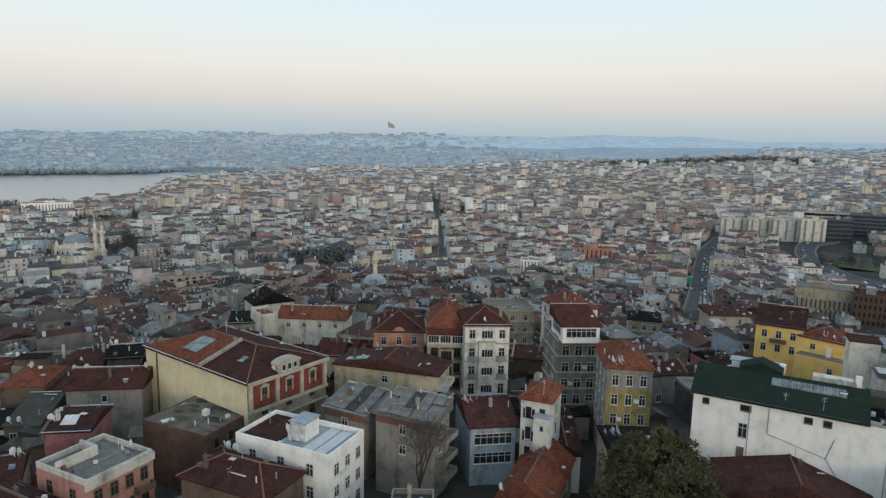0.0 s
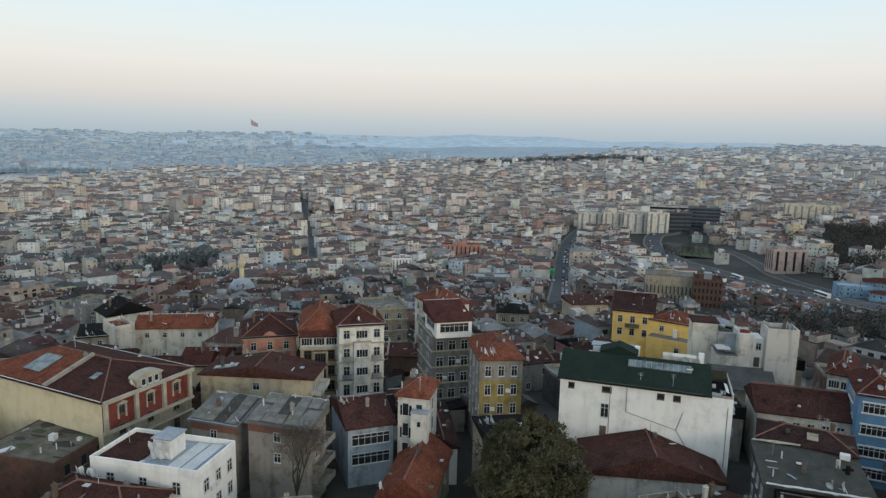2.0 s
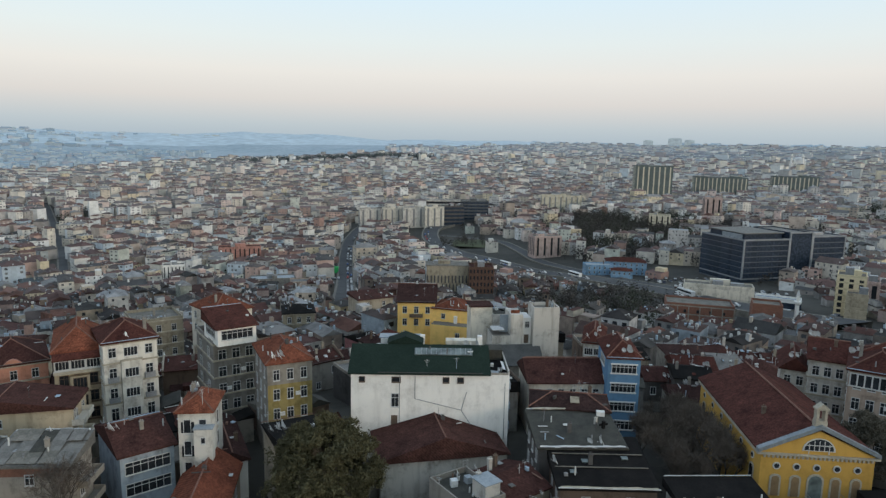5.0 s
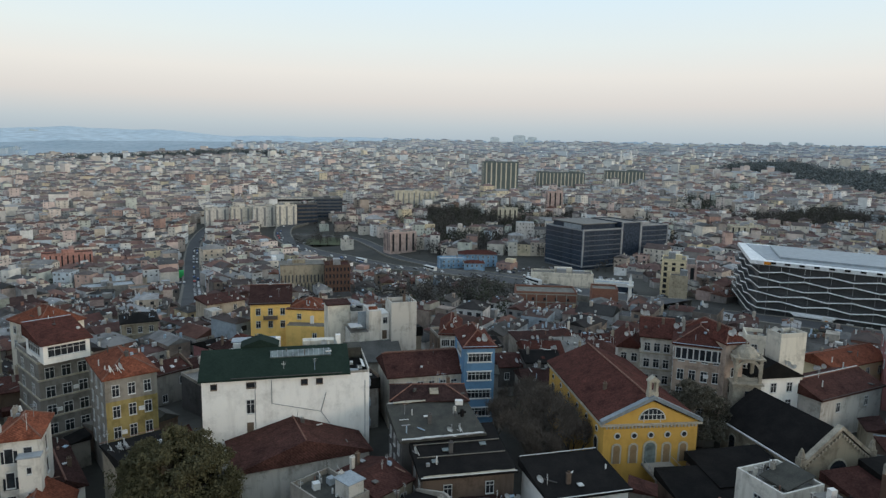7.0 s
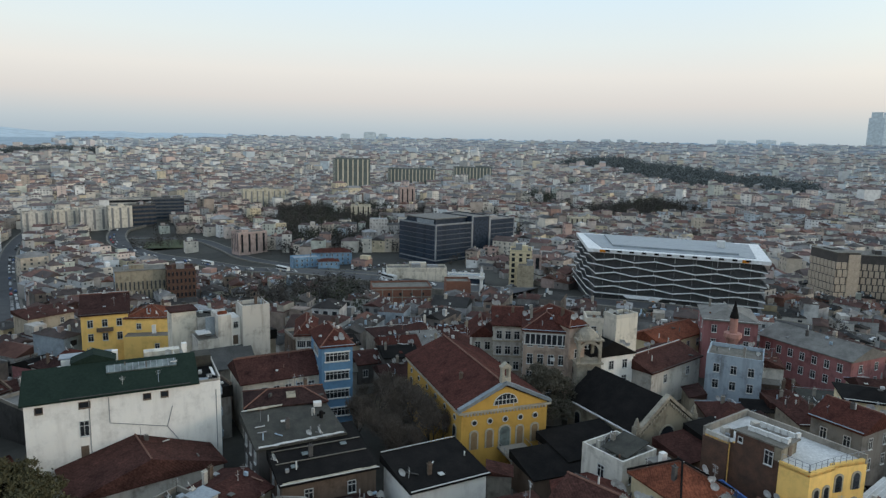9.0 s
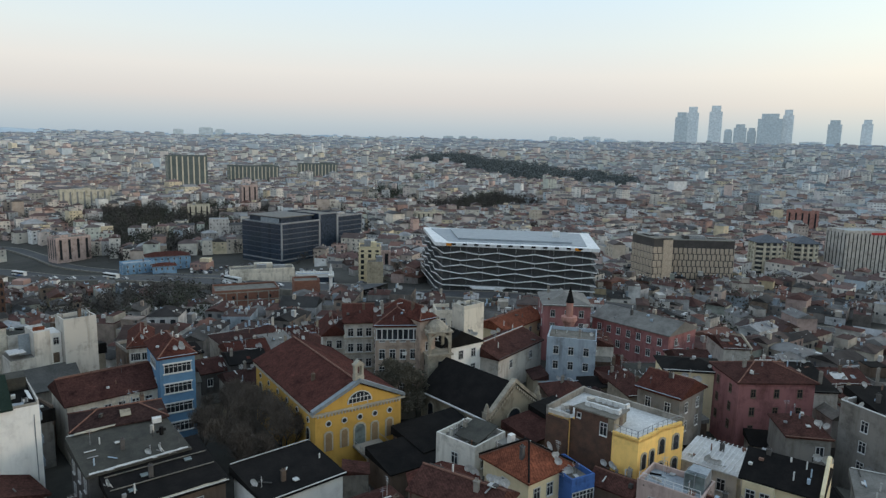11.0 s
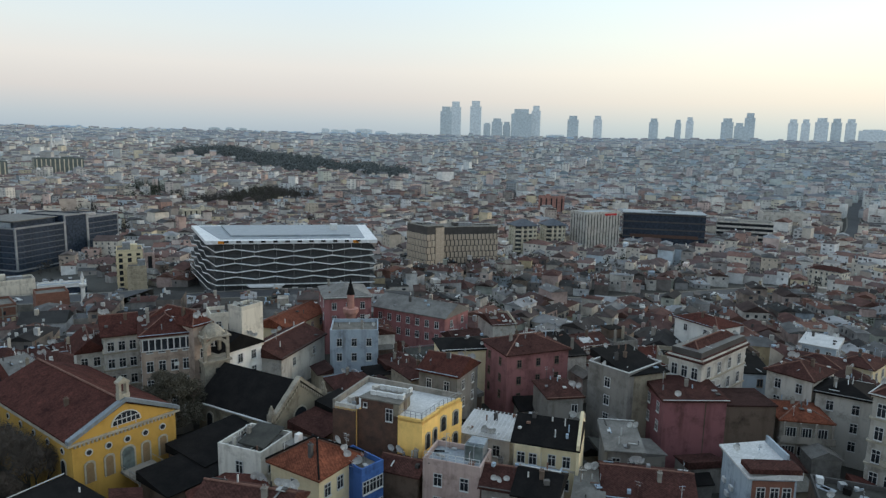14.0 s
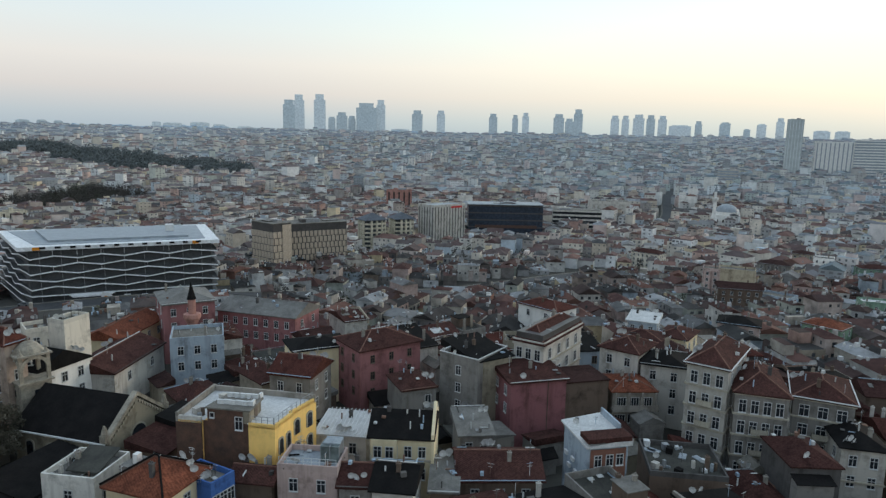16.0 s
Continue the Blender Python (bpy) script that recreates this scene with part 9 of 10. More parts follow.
# orange-roofed cream house: dark ridge lines, grey inset with a white chimney
oc, W, D, Hh = HS["orangecr"], 8.18, 7.62, 9.72
a, b2 = W / 2 + 0.45, D / 2 + 0.45
s = Shape()
for sx in (-1, 1):
    for sy in (-1, 1):
        s.tube((sx * a, sy * b2, 0.28), (sx * (a - b2), 0, 2.85), 0.14, 0.14, 5)
s.tube((-(a - b2), 0, 2.85), (a - b2, 0, 2.85), 0.14, 0.14, 5)
part("ridge_tiles", s.mesh("ridge_tiles", "roof_black"), oc, "black ridge tiles", at=pose(0, 0, Hh))
wall_box(oc, "roof_inset", -W / 2 - 0.3, -1.4, Hh + 0.2, -W / 2 + 2.4, 1.6, Hh + 1.3, "roof_greysheet", "grey flat inset in the roof")
wall_box(oc, "chimney", -W / 2 + 1.0, -0.6, Hh + 1.3, -W / 2 + 1.7, 0.2, Hh + 2.6, "plaster_white")

# flat grey-white house: brown sub-roof and pale rim
wf, W, D, Hh = HS["whflat"], 6.98, 6.94, 9.5
part("sub_roof", Shape().poly([(-1.4, -2.0, 0), (2.9, -2.0, 0), (2.9, 2.6, 1.1), (-1.4, 2.6, 1.1), (-1.4, -2.0, 0.15), (2.9, -2.0, 0.15), (2.9, 2.6, 1.25), (-1.4, 2.6, 1.25)], [(3, 2, 1, 0), (4, 5, 6, 7), (0, 1, 5, 4), (1, 2, 6, 5), (2, 3, 7, 6), (3, 0, 4, 7)]).mesh("sub_roof", "roof_olive"), wf, "brown felt sub-roof", at=pose(0, 0, Hh + 0.1))
junk(wf, -3.0, -2.8, -1.6, 2.6, Hh - 0.34, 5, 11)

# yellow house with the white roof terrace: bare brick flank, stair tower with air units, rails
yf = thing("house", 91.19, 8.9, 3.04, -110.1, "yellow house with a white roof terrace and bare brick flank", "house", "town houses")
footprint(91.19, 8.9, 15, 13, -110.1)
YB = [(-6.9, -5.3), (-3.3, -5.3), (-3.3, -4.7), (3.4, -4.9), (3.4, -5.5), (7.07, -5.54), (7.88, -1.0), (7.5, -0.95), (9.28, 4.4), (-6.8, 5.3)]
Hy = 13.4
part("wall", Shape().prism(YB, -3, Hy).mesh("wall", "plaster_yellow"), yf)


def inset(ring, e):
    """The ring drawn in towards its middle by about e."""
    mx, my = sum(q[0] for q in ring) / len(ring), sum(q[1] for q in ring) / len(ring)
    return [(q[0] - e * (1 if q[0] > mx else -1), q[1] - e * (1 if q[1] > my else -1)) for q in ring]


part("roof", Shape().prism(inset(YB, 0.3), Hy, Hy + 0.06).mesh("roof", "roof_white"), yf, "white-painted roof terrace")
for a, b2, up, mat in ((9, 0, 0.95, "plaster_concrete"), (8, 9, 0.85, "plaster_concrete"), (0, 1, 0.55, "plaster_greywhite"), (4, 5, 0.3, "plaster_yellow"), (5, 6, 0.3, "plaster_yellow"), (7, 8, 0.3, "plaster_yellow")):
    p0, p1 = Vector(YB[a]), Vector(YB[b2])
    way = (p1 - p0).normalized()
    n = Vector((-way.y, way.x)) * 0.35
    part("parapet", Shape().prism([tuple(p0), tuple(p1), tuple(p1 + n), tuple(p0 + n)], Hy - 0.3, Hy + up).mesh("parapet", mat), yf, "weathered stone parapet" if up > 0.5 else "")
part("brick_flank", Shape().box(-6.88, -5.36, -3, -3.28, -5.1, Hy - 0.3).mesh("brick_flank", "brick_dark"), yf, "bare brown rubble brick")
part("brick_flank", Shape().prism([(-3.28, -4.76), (3.35, -4.96), (3.35, -4.7), (-3.28, -4.5)], -3, Hy - 0.1).mesh("brick_flank", "brick_dark"), yf, "bare brown rubble brick")
part("brick_end", Shape().prism([(-6.96, -5.2), (-6.8, -5.2), (-6.7, 5.2), (-6.86, 5.2)], -3, Hy - 0.3).mesh("brick_end", "brick_dark"), yf, "bare brown rubble brick")
tower_ring = [(-2.6, -4.75), (3.3, -4.95), (3.2, -0.9), (-1.6, -0.3)]
part("stair_tower", Shape().prism(tower_ring, Hy - 4, Hy + 1.7).mesh("stair_tower", "plaster_stone"), yf, "stair tower of rubble and cream render")
part("brick_face", Shape().prism([(-2.62, -4.84), (2.4, -5.02), (2.4, -4.9), (-2.62, -4.72)], Hy - 0.3, Hy + 1.6).mesh("brick_face", "brick_dark"), yf, "bare brown rubble brick")
part("tower_roof", Shape().prism([(-2.9, -5.05), (3.6, -5.25), (3.5, -0.6), (-1.9, 0.0)], Hy + 1.7, Hy + 1.9).mesh("tower_roof", "roof_concrete"), yf)
put_window(yf, 1.9, -5.04, Hy - 0.9, -2, 0.95, 1.7, "sash")
put_window(yf, -1.9, -4.9, Hy + 0.5, -2, 0.5, 0.6, "single")
part("door", Shape().box(3.2, -3.2, Hy + 0.05, 3.34, -2.3, Hy + 1.6).mesh("door", "frame_brown"), yf, "dark terrace door")
for k in range(6):
    air_unit(yf, -1.3 + 0.85 * k, -3.4 + 0.1 * (k % 2), Hy + 1.9, -4)
for k in range(5):
    air_unit(yf, -1.1 + 0.9 * k, -1.2, Hy + 1.9, 174)
for y, z in ((-2.2, 3), (0.4, 3)):
    air_unit(yf, 2.9, y - 0.9, Hy + 1.9, 84)
rail_run(yf, (6.9, -5.3), (7.6, -1.1), Hy + 0.25, 4)
rail_run(yf, (7.6, -0.7), (8.95, 4.1), Hy + 0.25, 5)
rail_run(yf, (3.6, -5.3), (6.8, -5.35), Hy + 0.25, 4)
wy = math.degrees(math.atan2(5.35, 1.78))
for k in (0.22, 0.72):
    for z in (Hy - 3.4, Hy - 6.8):
        arch_window(yf, 7.5 + 1.78 * k, -0.95 + 5.35 * k, z, wy, 0.95, 2.1, "stone_trim")
wy = math.degrees(math.atan2(4.54, 0.81))
for k in (0.3, 0.7):
    for z in (Hy - 4.2, Hy - 7.6):
        arch_window(yf, 7.07 + 0.81 * k, -5.54 + 4.54 * k, z, wy, 0.8, 2.1, "stone_trim")
junk(yf, -6.2, -4.3, -3.4, 3.4, Hy + 0.06, 5, 13)

# orange-roofed concrete house: open loggia
og, W, D, Hh = HS["orsm"], 7.7, 8.0, 9.25
wall_box(og, "loggia_slab", -W / 2 - 0.3, -D / 2 - 1.4, Hh - 3.4, W / 2 + 0.3, -D / 2, Hh - 3.1, "plaster_concrete")
for x in (-3.6, -1.2, 1.2, 3.6):
    wall_box(og, "loggia_post", x - 0.15, -D / 2 - 1.3, Hh - 3.1, x + 0.15, -D / 2 - 1.0, Hh, "plaster_concrete")
wall_box(og, "loggia_rail", -W / 2 - 0.2, -D / 2 - 1.4, Hh - 3.1, W / 2 + 0.2, -D / 2 - 1.32, Hh - 2.2, "plaster_concrete")

# maroon wall: joint and stained neighbour walls
mb, W, D, Hh = HS["maroonb"], 10.17, 9.0, 12.19
wall_box(mb, "joint", 1.6, -D / 2 - 0.06, 0, 1.75, -D / 2, Hh - 0.1, "plaster_brown")
wall_box(mb, "side_block", W / 2, -D / 2 + 0.6, -2, W / 2 + 8.5, D / 2 - 1, Hh - 1.2, "plaster_brown", "stained blank grey-brown block")
wall_box(mb, "side_roof", W / 2 - 0.05, -D / 2 + 0.4, Hh - 1.2, W / 2 + 8.7, D / 2 - 0.8, Hh - 0.95, "tiles_dark")

# pale gutters round the roofs of the ornate houses
for key, w2, d2, h2, up in (("orn1", 6.35, 14.0, 18.34, 0.0), ("greyblk2", 8.15, 10.0, 14.09, 0.42), ("orn3", 8.57, 12.0, 14.25, 0.0)):
    over = 1.1 if up == 0 else 0.1
    part("gutter", ring_shape(w2 + over, d2 + over, 0.16, h2 + up - 0.02, h2 + up + 0.14).mesh("gutter", "metal_white"), HS[key], "pale metal gutter")
# dark attic band with glazing under the corner roof, and its stone balustrade
cwh = HS["cornerwh"]
part("attic", Shape().box(-2.7, -8.4, 0, 2.7, 8.4, 1.9).mesh("attic", "hotel_dark"), cwh, "dark glazed attic storey", at=pose(0, 0, 16.0))
part("balustrade", ring_shape(6.5, 17.8, 0.25, 15.6, 16.7).mesh("balustrade", "plaster_greywhite"), cwh, "pale stone balustrade")
# littered roof and the pale awning
junk(HS["brick16"], -4.6, -4.4, 4.6, 4.4, 8.48 - 0.34, 18, 17)
mt, W, D, Hh = HS["metal16"], 7.55, 7.0, 8.51
for i in range(12):
    part("sheet_rib", shared("mtrib", lambda: Shape().box(-0.05, -3.9, 0, 0.05, 3.9, 0.07).mesh("rib", "metal_white")), mt, at=pose(-W / 2 + 0.3 + i * 0.63, 0, Hh + 0.53, 4.9))
# dark porch before the church and bare terrace steps of the tall block
ct = HS["concT"]
wall_box(ct, "low_block", -11.5, -2.0, -3, -7.5, 4.0, 13.5, "plaster_greywhite")
wall_box(ct, "wall_pier", -7.5, -1.8, -3, -4.9, 4.0, 18.0, "plaster_greywhite")
wall_box(ct, "stair_bay", -4.9, -0.6, -3, -2.82, 4.0, 17.0, "plaster_white", "recessed white stair bay")
put_window(ct, -3.7, -0.6, 14.9, 0, 0.8, 1.2, "sash")
wall_box(ct, "door", -4.3, -0.66, 11.4, -3.3, -0.6, 13.3, "frame_brown", "dark stair door")
wall_box(ct, "back_block", -15.0, 5.0, -3, -10.2, 10.0, 18.0, "plaster_offwhite", "cream rear block")
wall_box(ct, "back_roof", -15.3, 4.8, 18.0, -9.9, 10.2, 18.25, "tiles_dark")
wall_box(ct, "rear_block", -10.2, 4.2, -3, -1.0, 9.0, 16.6, "plaster_greywhite")
wall_box(ct, "rear_roof", -10.0, 4.4, 16.6, -1.2, 8.8, 16.75, "roof_olive")
wall_box(ct, "terrace_floor", -11.3, -1.8, 13.5, -7.6, 3.8, 13.6, "roof_greysheet")
wall_box(ct, "sheet_screen", -9.4, 0.6, 13.6, -7.6, 0.75, 17.4, "roof_bluegrey", "pale blue sheet screen")
wall_box(ct, "awning", -11.4, -1.7, 14.6, -8.8, 1.6, 14.72, "roof_white", "pale sheet awning")
wall_box(ct, "board", -7.3, -0.6, 18.0, -5.4, -0.5, 18.7, "tiles_orange", "plain orange board")
wall_box(ct, "lean_to", -10.8, -6.4, -3, -1.4, -2.02, 8.3, "plaster_concrete", "lower grey wing")
part("tarp_roof", Shape().poly([(-11.0, -6.7, 8.3), (-1.2, -6.7, 8.3), (-1.2, -2.02, 11.4), (-11.0, -2.02, 11.4), (-11.0, -6.7, 8.5), (-1.2, -6.7, 8.5), (-1.2, -2.02, 11.6), (-11.0, -2.02, 11.6)], [(3, 2, 1, 0), (4, 5, 6, 7), (0, 1, 5, 4), (1, 2, 6, 5), (3, 0, 4, 7)]).mesh("tarp_roof", "tarp_grey"), ct, "grey tarred lean-to roof")
junk(ct, -9.6, 4.8, -1.6, 8.4, 16.75, 7, 19)
# white bands round the blue house's window rows
for k in range(4):
    for zz in (12.45 - 3.5 * k, 14.2 - 3.5 * k):
        part("window_band", shared("blueband", lambda: Shape().box(-2.35, -0.16, 0, 2.35, 0, 0.24).mesh("window_band", "metal_white")), HS["blue"], "white window band", at=pose(0, -5.5, zz))
# glazed top storey under the eaves of the peach house
pe = HS["peach"]
wall_box(pe, "glazed_storey", -4.1, -6.72, 14.0, 4.1, -6.5, 16.1, "window_glass", "band of dark glazing under the eaves")
for k in range(9):
    part("mullion", shared("peachmul", lambda: Shape().box(-0.11, -0.1, 0, 0.11, 0, 2.1).mesh("mullion", "frame_white")), pe, at=pose(-4.0 + k, -6.72, 14.0))
for zz in (13.86, 15.98):
    part("rail", shared("peachrail", lambda: Shape().box(-4.2, -0.14, 0, 4.2, 0, 0.2).mesh("rail", "frame_white")), pe, at=pose(0, -6.72, zz))
# slim white house: dark panels on the wall stand for the shade in its recessed loggias
tw, W, D, Hh = HS["tower"], 4.6, 7.0, 16.0
for z in (Hh - 4.0, Hh - 7.6):
    wall_box(tw, "loggia", -W / 2 + 0.4, -D / 2 - 0.06, z, -0.1, -D / 2, z + 2.4, "window_glass", "dark glass panel standing for a shaded loggia")
    wall_box(tw, "rail", -W / 2 + 0.3, -D / 2 - 0.16, z, 0.0, -D / 2 - 0.06, z + 0.8, "plaster_greywhite")
# porch roofs in the church yard
for cx, cy, w2, d2, turn, h2, mat, word in ((92.5, 35, 12, 8, -30, 4.6, "roof_black", "black felt"), (84, 37, 9, 7, -35, 4.2, "roof_black", "black felt"), (99.6, 20.6, 9, 6.5, -28, 5.0, "tiles_dark", "dark brown tiled"), (104.5, 18.5, 6, 6, -28, 6.0, "roof_black", "black felt")):
    z = ground_at(cx, cy)
    pc = thing("outbuilding", cx, cy, z, turn, "low brown outbuilding with a %s roof beside the church" % word, "outbuilding", "outbuildings")
    part("wall", wall_shape(w2, d2, h2, "shed", 1.2, 3.0).mesh("wall", "plaster_brown"), pc)
    part("roof", roof_shape(w2, d2, "shed", 1.2, 0.3, 0.15).mesh("roof", mat), pc, at=pose(0, 0, h2))
    footprint(cx, cy, w2, d2, turn)
# arched window and string course on the ash-grey corner house
o4 = HS["orn4"]
arch_window(o4, 3.03, 0.5, 5.6, 90, 1.6, 2.4, "stone_trim")
wall_box(o4, "string_course", -3.2, -5.2, 4.6, 3.2, -5.0, 4.9, "stone_trim")
# shop awnings and bays on the ornate street fronts
for key, w2, d2, h2, n in (("orn1", 6.35, 14.0, 18.34, 5), ("orn2", 7.72, 13.0, 15.28, 4), ("orn3", 8.57, 12.0, 14.25, 4), ("cornerwh", 6.0, 17.28, 16.32, 4)):
    part("bay", Shape().prism([(-1.5, 0), (-1.1, -0.9), (1.1, -0.9), (1.5, 0)], h2 - 3.5 * (n - 1) - 0.6, h2 - 3.9).mesh("bay", "plaster_grey" if key != "cornerwh" else "plaster_greywhite"), HS[key], "projecting bay", at=pose(w2 / 2, -d2 * 0.22, 0, 0, 0, 90))
    for k in range(n - 2):
        put_window(HS[key], w2 / 2 + 0.9, -d2 * 0.22, h2 - 6.6 - 3.5 * k, 90, 1.5, 1.8, "sash")
# window surrounds on the red front, moss and litter on the ruin's slab
br, W, D, Hh = HS["beigered"], 29.8, 16.6, 16.5
for y in (-5.1, 0.0, 5.1):
    sur = part("window_surround", shared("surround", lambda: Shape().box(0, -0.78, -0.2, 0.22, -0.58, 1.95).box(0, 0.58, -0.2, 0.22, 0.78, 1.95).box(0, -0.9, 1.95, 0.34, 0.9, 2.12).poly([(0, -0.9, 2.12), (0.32, -0.9, 2.12), (0.32, 0.9, 2.12), (0, 0.9, 2.12), (0, 0, 2.55), (0.32, 0, 2.55)], [(0, 1, 5, 4), (2, 3, 4, 5), (1, 2, 5)]).mesh("window_surround", "stone_trim")), br, at=pose(W / 2 + 0.06, y, Hh - 3.4))
junk(HS["ruin"], -4.8, -5.5, 4.8, 5.5, 10.6 - 0.34, 5, 23)
rn = HS["ruin"]
rg = random.Random(41)
for k in range(9):
    e, g = rg.uniform(0.6, 2.2), rg.uniform(0.5, 1.6)
    ring = [(e * rg.uniform(0.7, 1.1) * math.cos(a * 0.7854), g * rg.uniform(0.7, 1.1) * math.sin(a * 0.7854)) for a in range(8)]
    part("moss_patch", Shape().prism(ring, 0, 0.06).mesh("moss_patch", rg.choice(("lawn", "roof_black", "roof_concrete", "earth"))), rn, at=pose(rg.uniform(-4.2, 4.2), rg.uniform(-4.8, 4.8), 10.6 - 0.34))


# ---- plots and houses, from near to far ----
rnd = random.Random(11)
near_seeds = [(-60, 120, 8), (0, 150, -8), (50, 150, 8), (20, 90, 2), (95, 110, -28), (110, 60, -38), (140, 90, -35), (120, 10, -62), (170, 40, -50), (95, -40, -80), (150, -20, -70),
              (140, -80, -95), (60, -70, -100), (-110, 180, 20), (-40, 210, 15), (60, 230, -5), (150, 170, -25), (210, 90, -45), (220, 0, -60), (210, -90, -80), (-150, 110, 30), (-80, 70, 25), (180, -150, -100), (90, -150, -110)]
plots = free_lots(lots(rnd, 60, 168, 24, (5.6, 10.0), 9.5, 4.6, 2.6, near_seeds))
near_walls = ["beige", "grey", "grey", "concrete", "brown", "brown", "grey", "greywhite", "stone", "darkgrey", "brown", "concrete", "beige", "rose", "darkgrey", "paleblue", "brown", "sand"]
near_roofs = ["tiles_dark"] * 11 + ["tiles_red"] * 3 + ["tiles_orange"] + ["roof_black"] * 4 + ["roof_greysheet", "roof_olive", "roof_olive"]
COLOUR_WORDS = {"tiles_dark": "dark brown-red tiled", "tiles_red": "red tiled", "tiles_orange": "orange tiled", "roof_black": "black felt", "roof_greysheet": "grey sheet", "roof_olive": "mossy felt", "roof_concrete": "bare concrete", "roof_bluegrey": "blue-grey metal"}
WALL_WORDS = {"offwhite": "off-white", "greywhite": "grey-white", "paleblue": "pale blue", "darkgrey": "dark grey"}
for k, (x, y, w, d, turn) in enumerate(plots[:330]):
    wall, roof = rnd.choice(near_walls), rnd.choice(near_roofs)
    w, d, turn = w * rnd.uniform(0.85, 1.08), d * rnd.uniform(0.85, 1.12), turn + rnd.gauss(0, 4)
    kind = rnd.choice(["hip", "gable_x", "gable_x", "gable_y", "hip"]) if roof.startswith("tiles") else rnd.choice(["gable_x", "shed", "flat"]) if roof == "roof_black" else rnd.choice(["flat", "shed", "flat"])
    low = 0.8 if -92 < math.degrees(math.atan2(-x, y)) < -50 and math.hypot(x, y) > 145 else 1
    h = rnd.choice((rnd.uniform(3.5, 6.0), rnd.uniform(6.0, 9.0), rnd.uniform(6.5, 11.0))) * low
    z = ground_at(x, y)
    rise = rnd.uniform(1.2, 2.0)
    hs = thing("house", x, y, z, turn, "weathered %s terraced house with a %s roof" % (WALL_WORDS.get(wall, wall), COLOUR_WORDS[roof]), "house", "town houses")
    ROOFS.append((x, y, z, turn, w, d, h, kind, rise))
    part("wall", wall_shape(w, d, h, kind, rise, 4.0).mesh("wall", "plaster_" + wall), hs)
    part("roof", roof_shape(w, d, kind, rise, 0.3).mesh("roof", roof), hs, at=pose(0, 0, h if kind != "flat" else h - 0.4))
    if kind == "flat":
        part("parapet", ring_shape(w, d, 0.22, h - 0.35, h + rnd.uniform(0.2, 0.7)).mesh("parapet", "plaster_" + rnd.choice((wall, "concrete"))), hs)
        if rnd.random() < 0.6:
            e, g = w * rnd.uniform(0.18, 0.3), d * rnd.uniform(0.15, 0.25)
            ox, oy = rnd.choice((-1, 1)) * (w / 2 - e - 0.5), rnd.choice((-1, 1)) * (d / 2 - g - 0.5)
            rr = part("roof_room", Shape().box(-e, -g, 0, e, g, 2.3).mesh("roof_room", "plaster_" + rnd.choice((wall, "brown", "greywhite"))), hs, at=pose(ox, oy, h - 0.36))
            part("roof", Shape().box(-e - 0.2, -g - 0.2, 2.3, e + 0.2, g + 0.2, 2.42).mesh("roof", rnd.choice(("tiles_dark", "roof_bluegrey", "roof_black", "roof_greysheet"))), rr)
    if kind == "flat" and rnd.random() < 0.7 and math.hypot(x, y) < 130:
        junk(hs, -w * 0.35, -d * 0.35, w * 0.35, d * 0.35, h - 0.36, rnd.choice((2, 3, 4)), k)
    if rnd.random() < 0.3 and h > 6 and math.hypot(x, y) < 130:
        for f in range(rnd.choice((1, 2))):
            balcony(hs, rnd.uniform(-0.2, 0.2) * w, -d / 2, h - 3.2 - 3.1 * f, rnd.uniform(1.6, 2.8), 0, 0.9, "plaster_" + rnd.choice((wall, "concrete")))
    if kind in ("gable_x", "shed") and rnd.random() < 0.55:
        # party wall standing above the roof
        sx = rnd.choice((-1, 1)) * w / 2
        top = h + rise + rnd.uniform(0.2, 0.6)
        if kind == "gable_x":
            ring = [(-d / 2 - 0.3, h - 1), (d / 2 + 0.3, h - 1), (d / 2 + 0.3, h + 0.35), (0.4, top), (-0.4, top), (-d / 2 - 0.3, h + 0.35)]
        else:
            ring = [(-d / 2, h - 1), (d / 2, h - 1), (d / 2, top), (-d / 2, h + 0.5)]
        part("party_wall", upright(Shape(), ring, -0.18, 0.18).mesh("party_wall", "plaster_" + rnd.choice(("concrete", "brown", "beige", "brown"))), hs, at=pose(sx, 0, 0, 0, 0, 90))
    if kind == "gable_x":
        # sheets laid over leaks, and roof lights
        tilt = math.degrees(math.atan2(rise, d / 2 + 0.3))
        for _ in range(rnd.choice((0, 1, 1, 2))):
            e, g = rnd.choice(((0.4, 0.55), (0.35, 0.45), (rnd.uniform(0.6, 1.6), rnd.uniform(0.5, 1.2))))
            vv = rnd.uniform(0.35, 0.75) * d / 2
            side = rnd.choice((-1, 1))
            part("roof_patch", Shape().box(-e, -g, 0, e, g, 0.07).mesh("roof_patch", rnd.choice(["roof_bluegrey", "roof_greysheet", "tiles_orange", "roof_white", "roof_black", "skylight_glass", "tiles_red"])), hs, at=pose(rnd.uniform(-0.35, 0.35) * w, side * vv, h + rise * (1 - vv / (d / 2 + 0.3)) + 0.03, -side * tilt))
    if rnd.random() < 0.4:
        # lean-to at the back or front
        side = rnd.choice((0, 180))
        e, deep, hl = w * rnd.uniform(0.2, 0.45), rnd.uniform(1.2, 2.2), h * rnd.uniform(0.45, 0.85)
        lt = part("lean_to", Shape().box(-e, -deep, -3, e, 0, hl).mesh("lean_to", "plaster_" + rnd.choice(("brown", "concrete", "grey", wall))), hs, at=pose(0, 0, 0, 0, 0, side) @ pose(rnd.uniform(-0.15, 0.15) * w, -d / 2, 0))
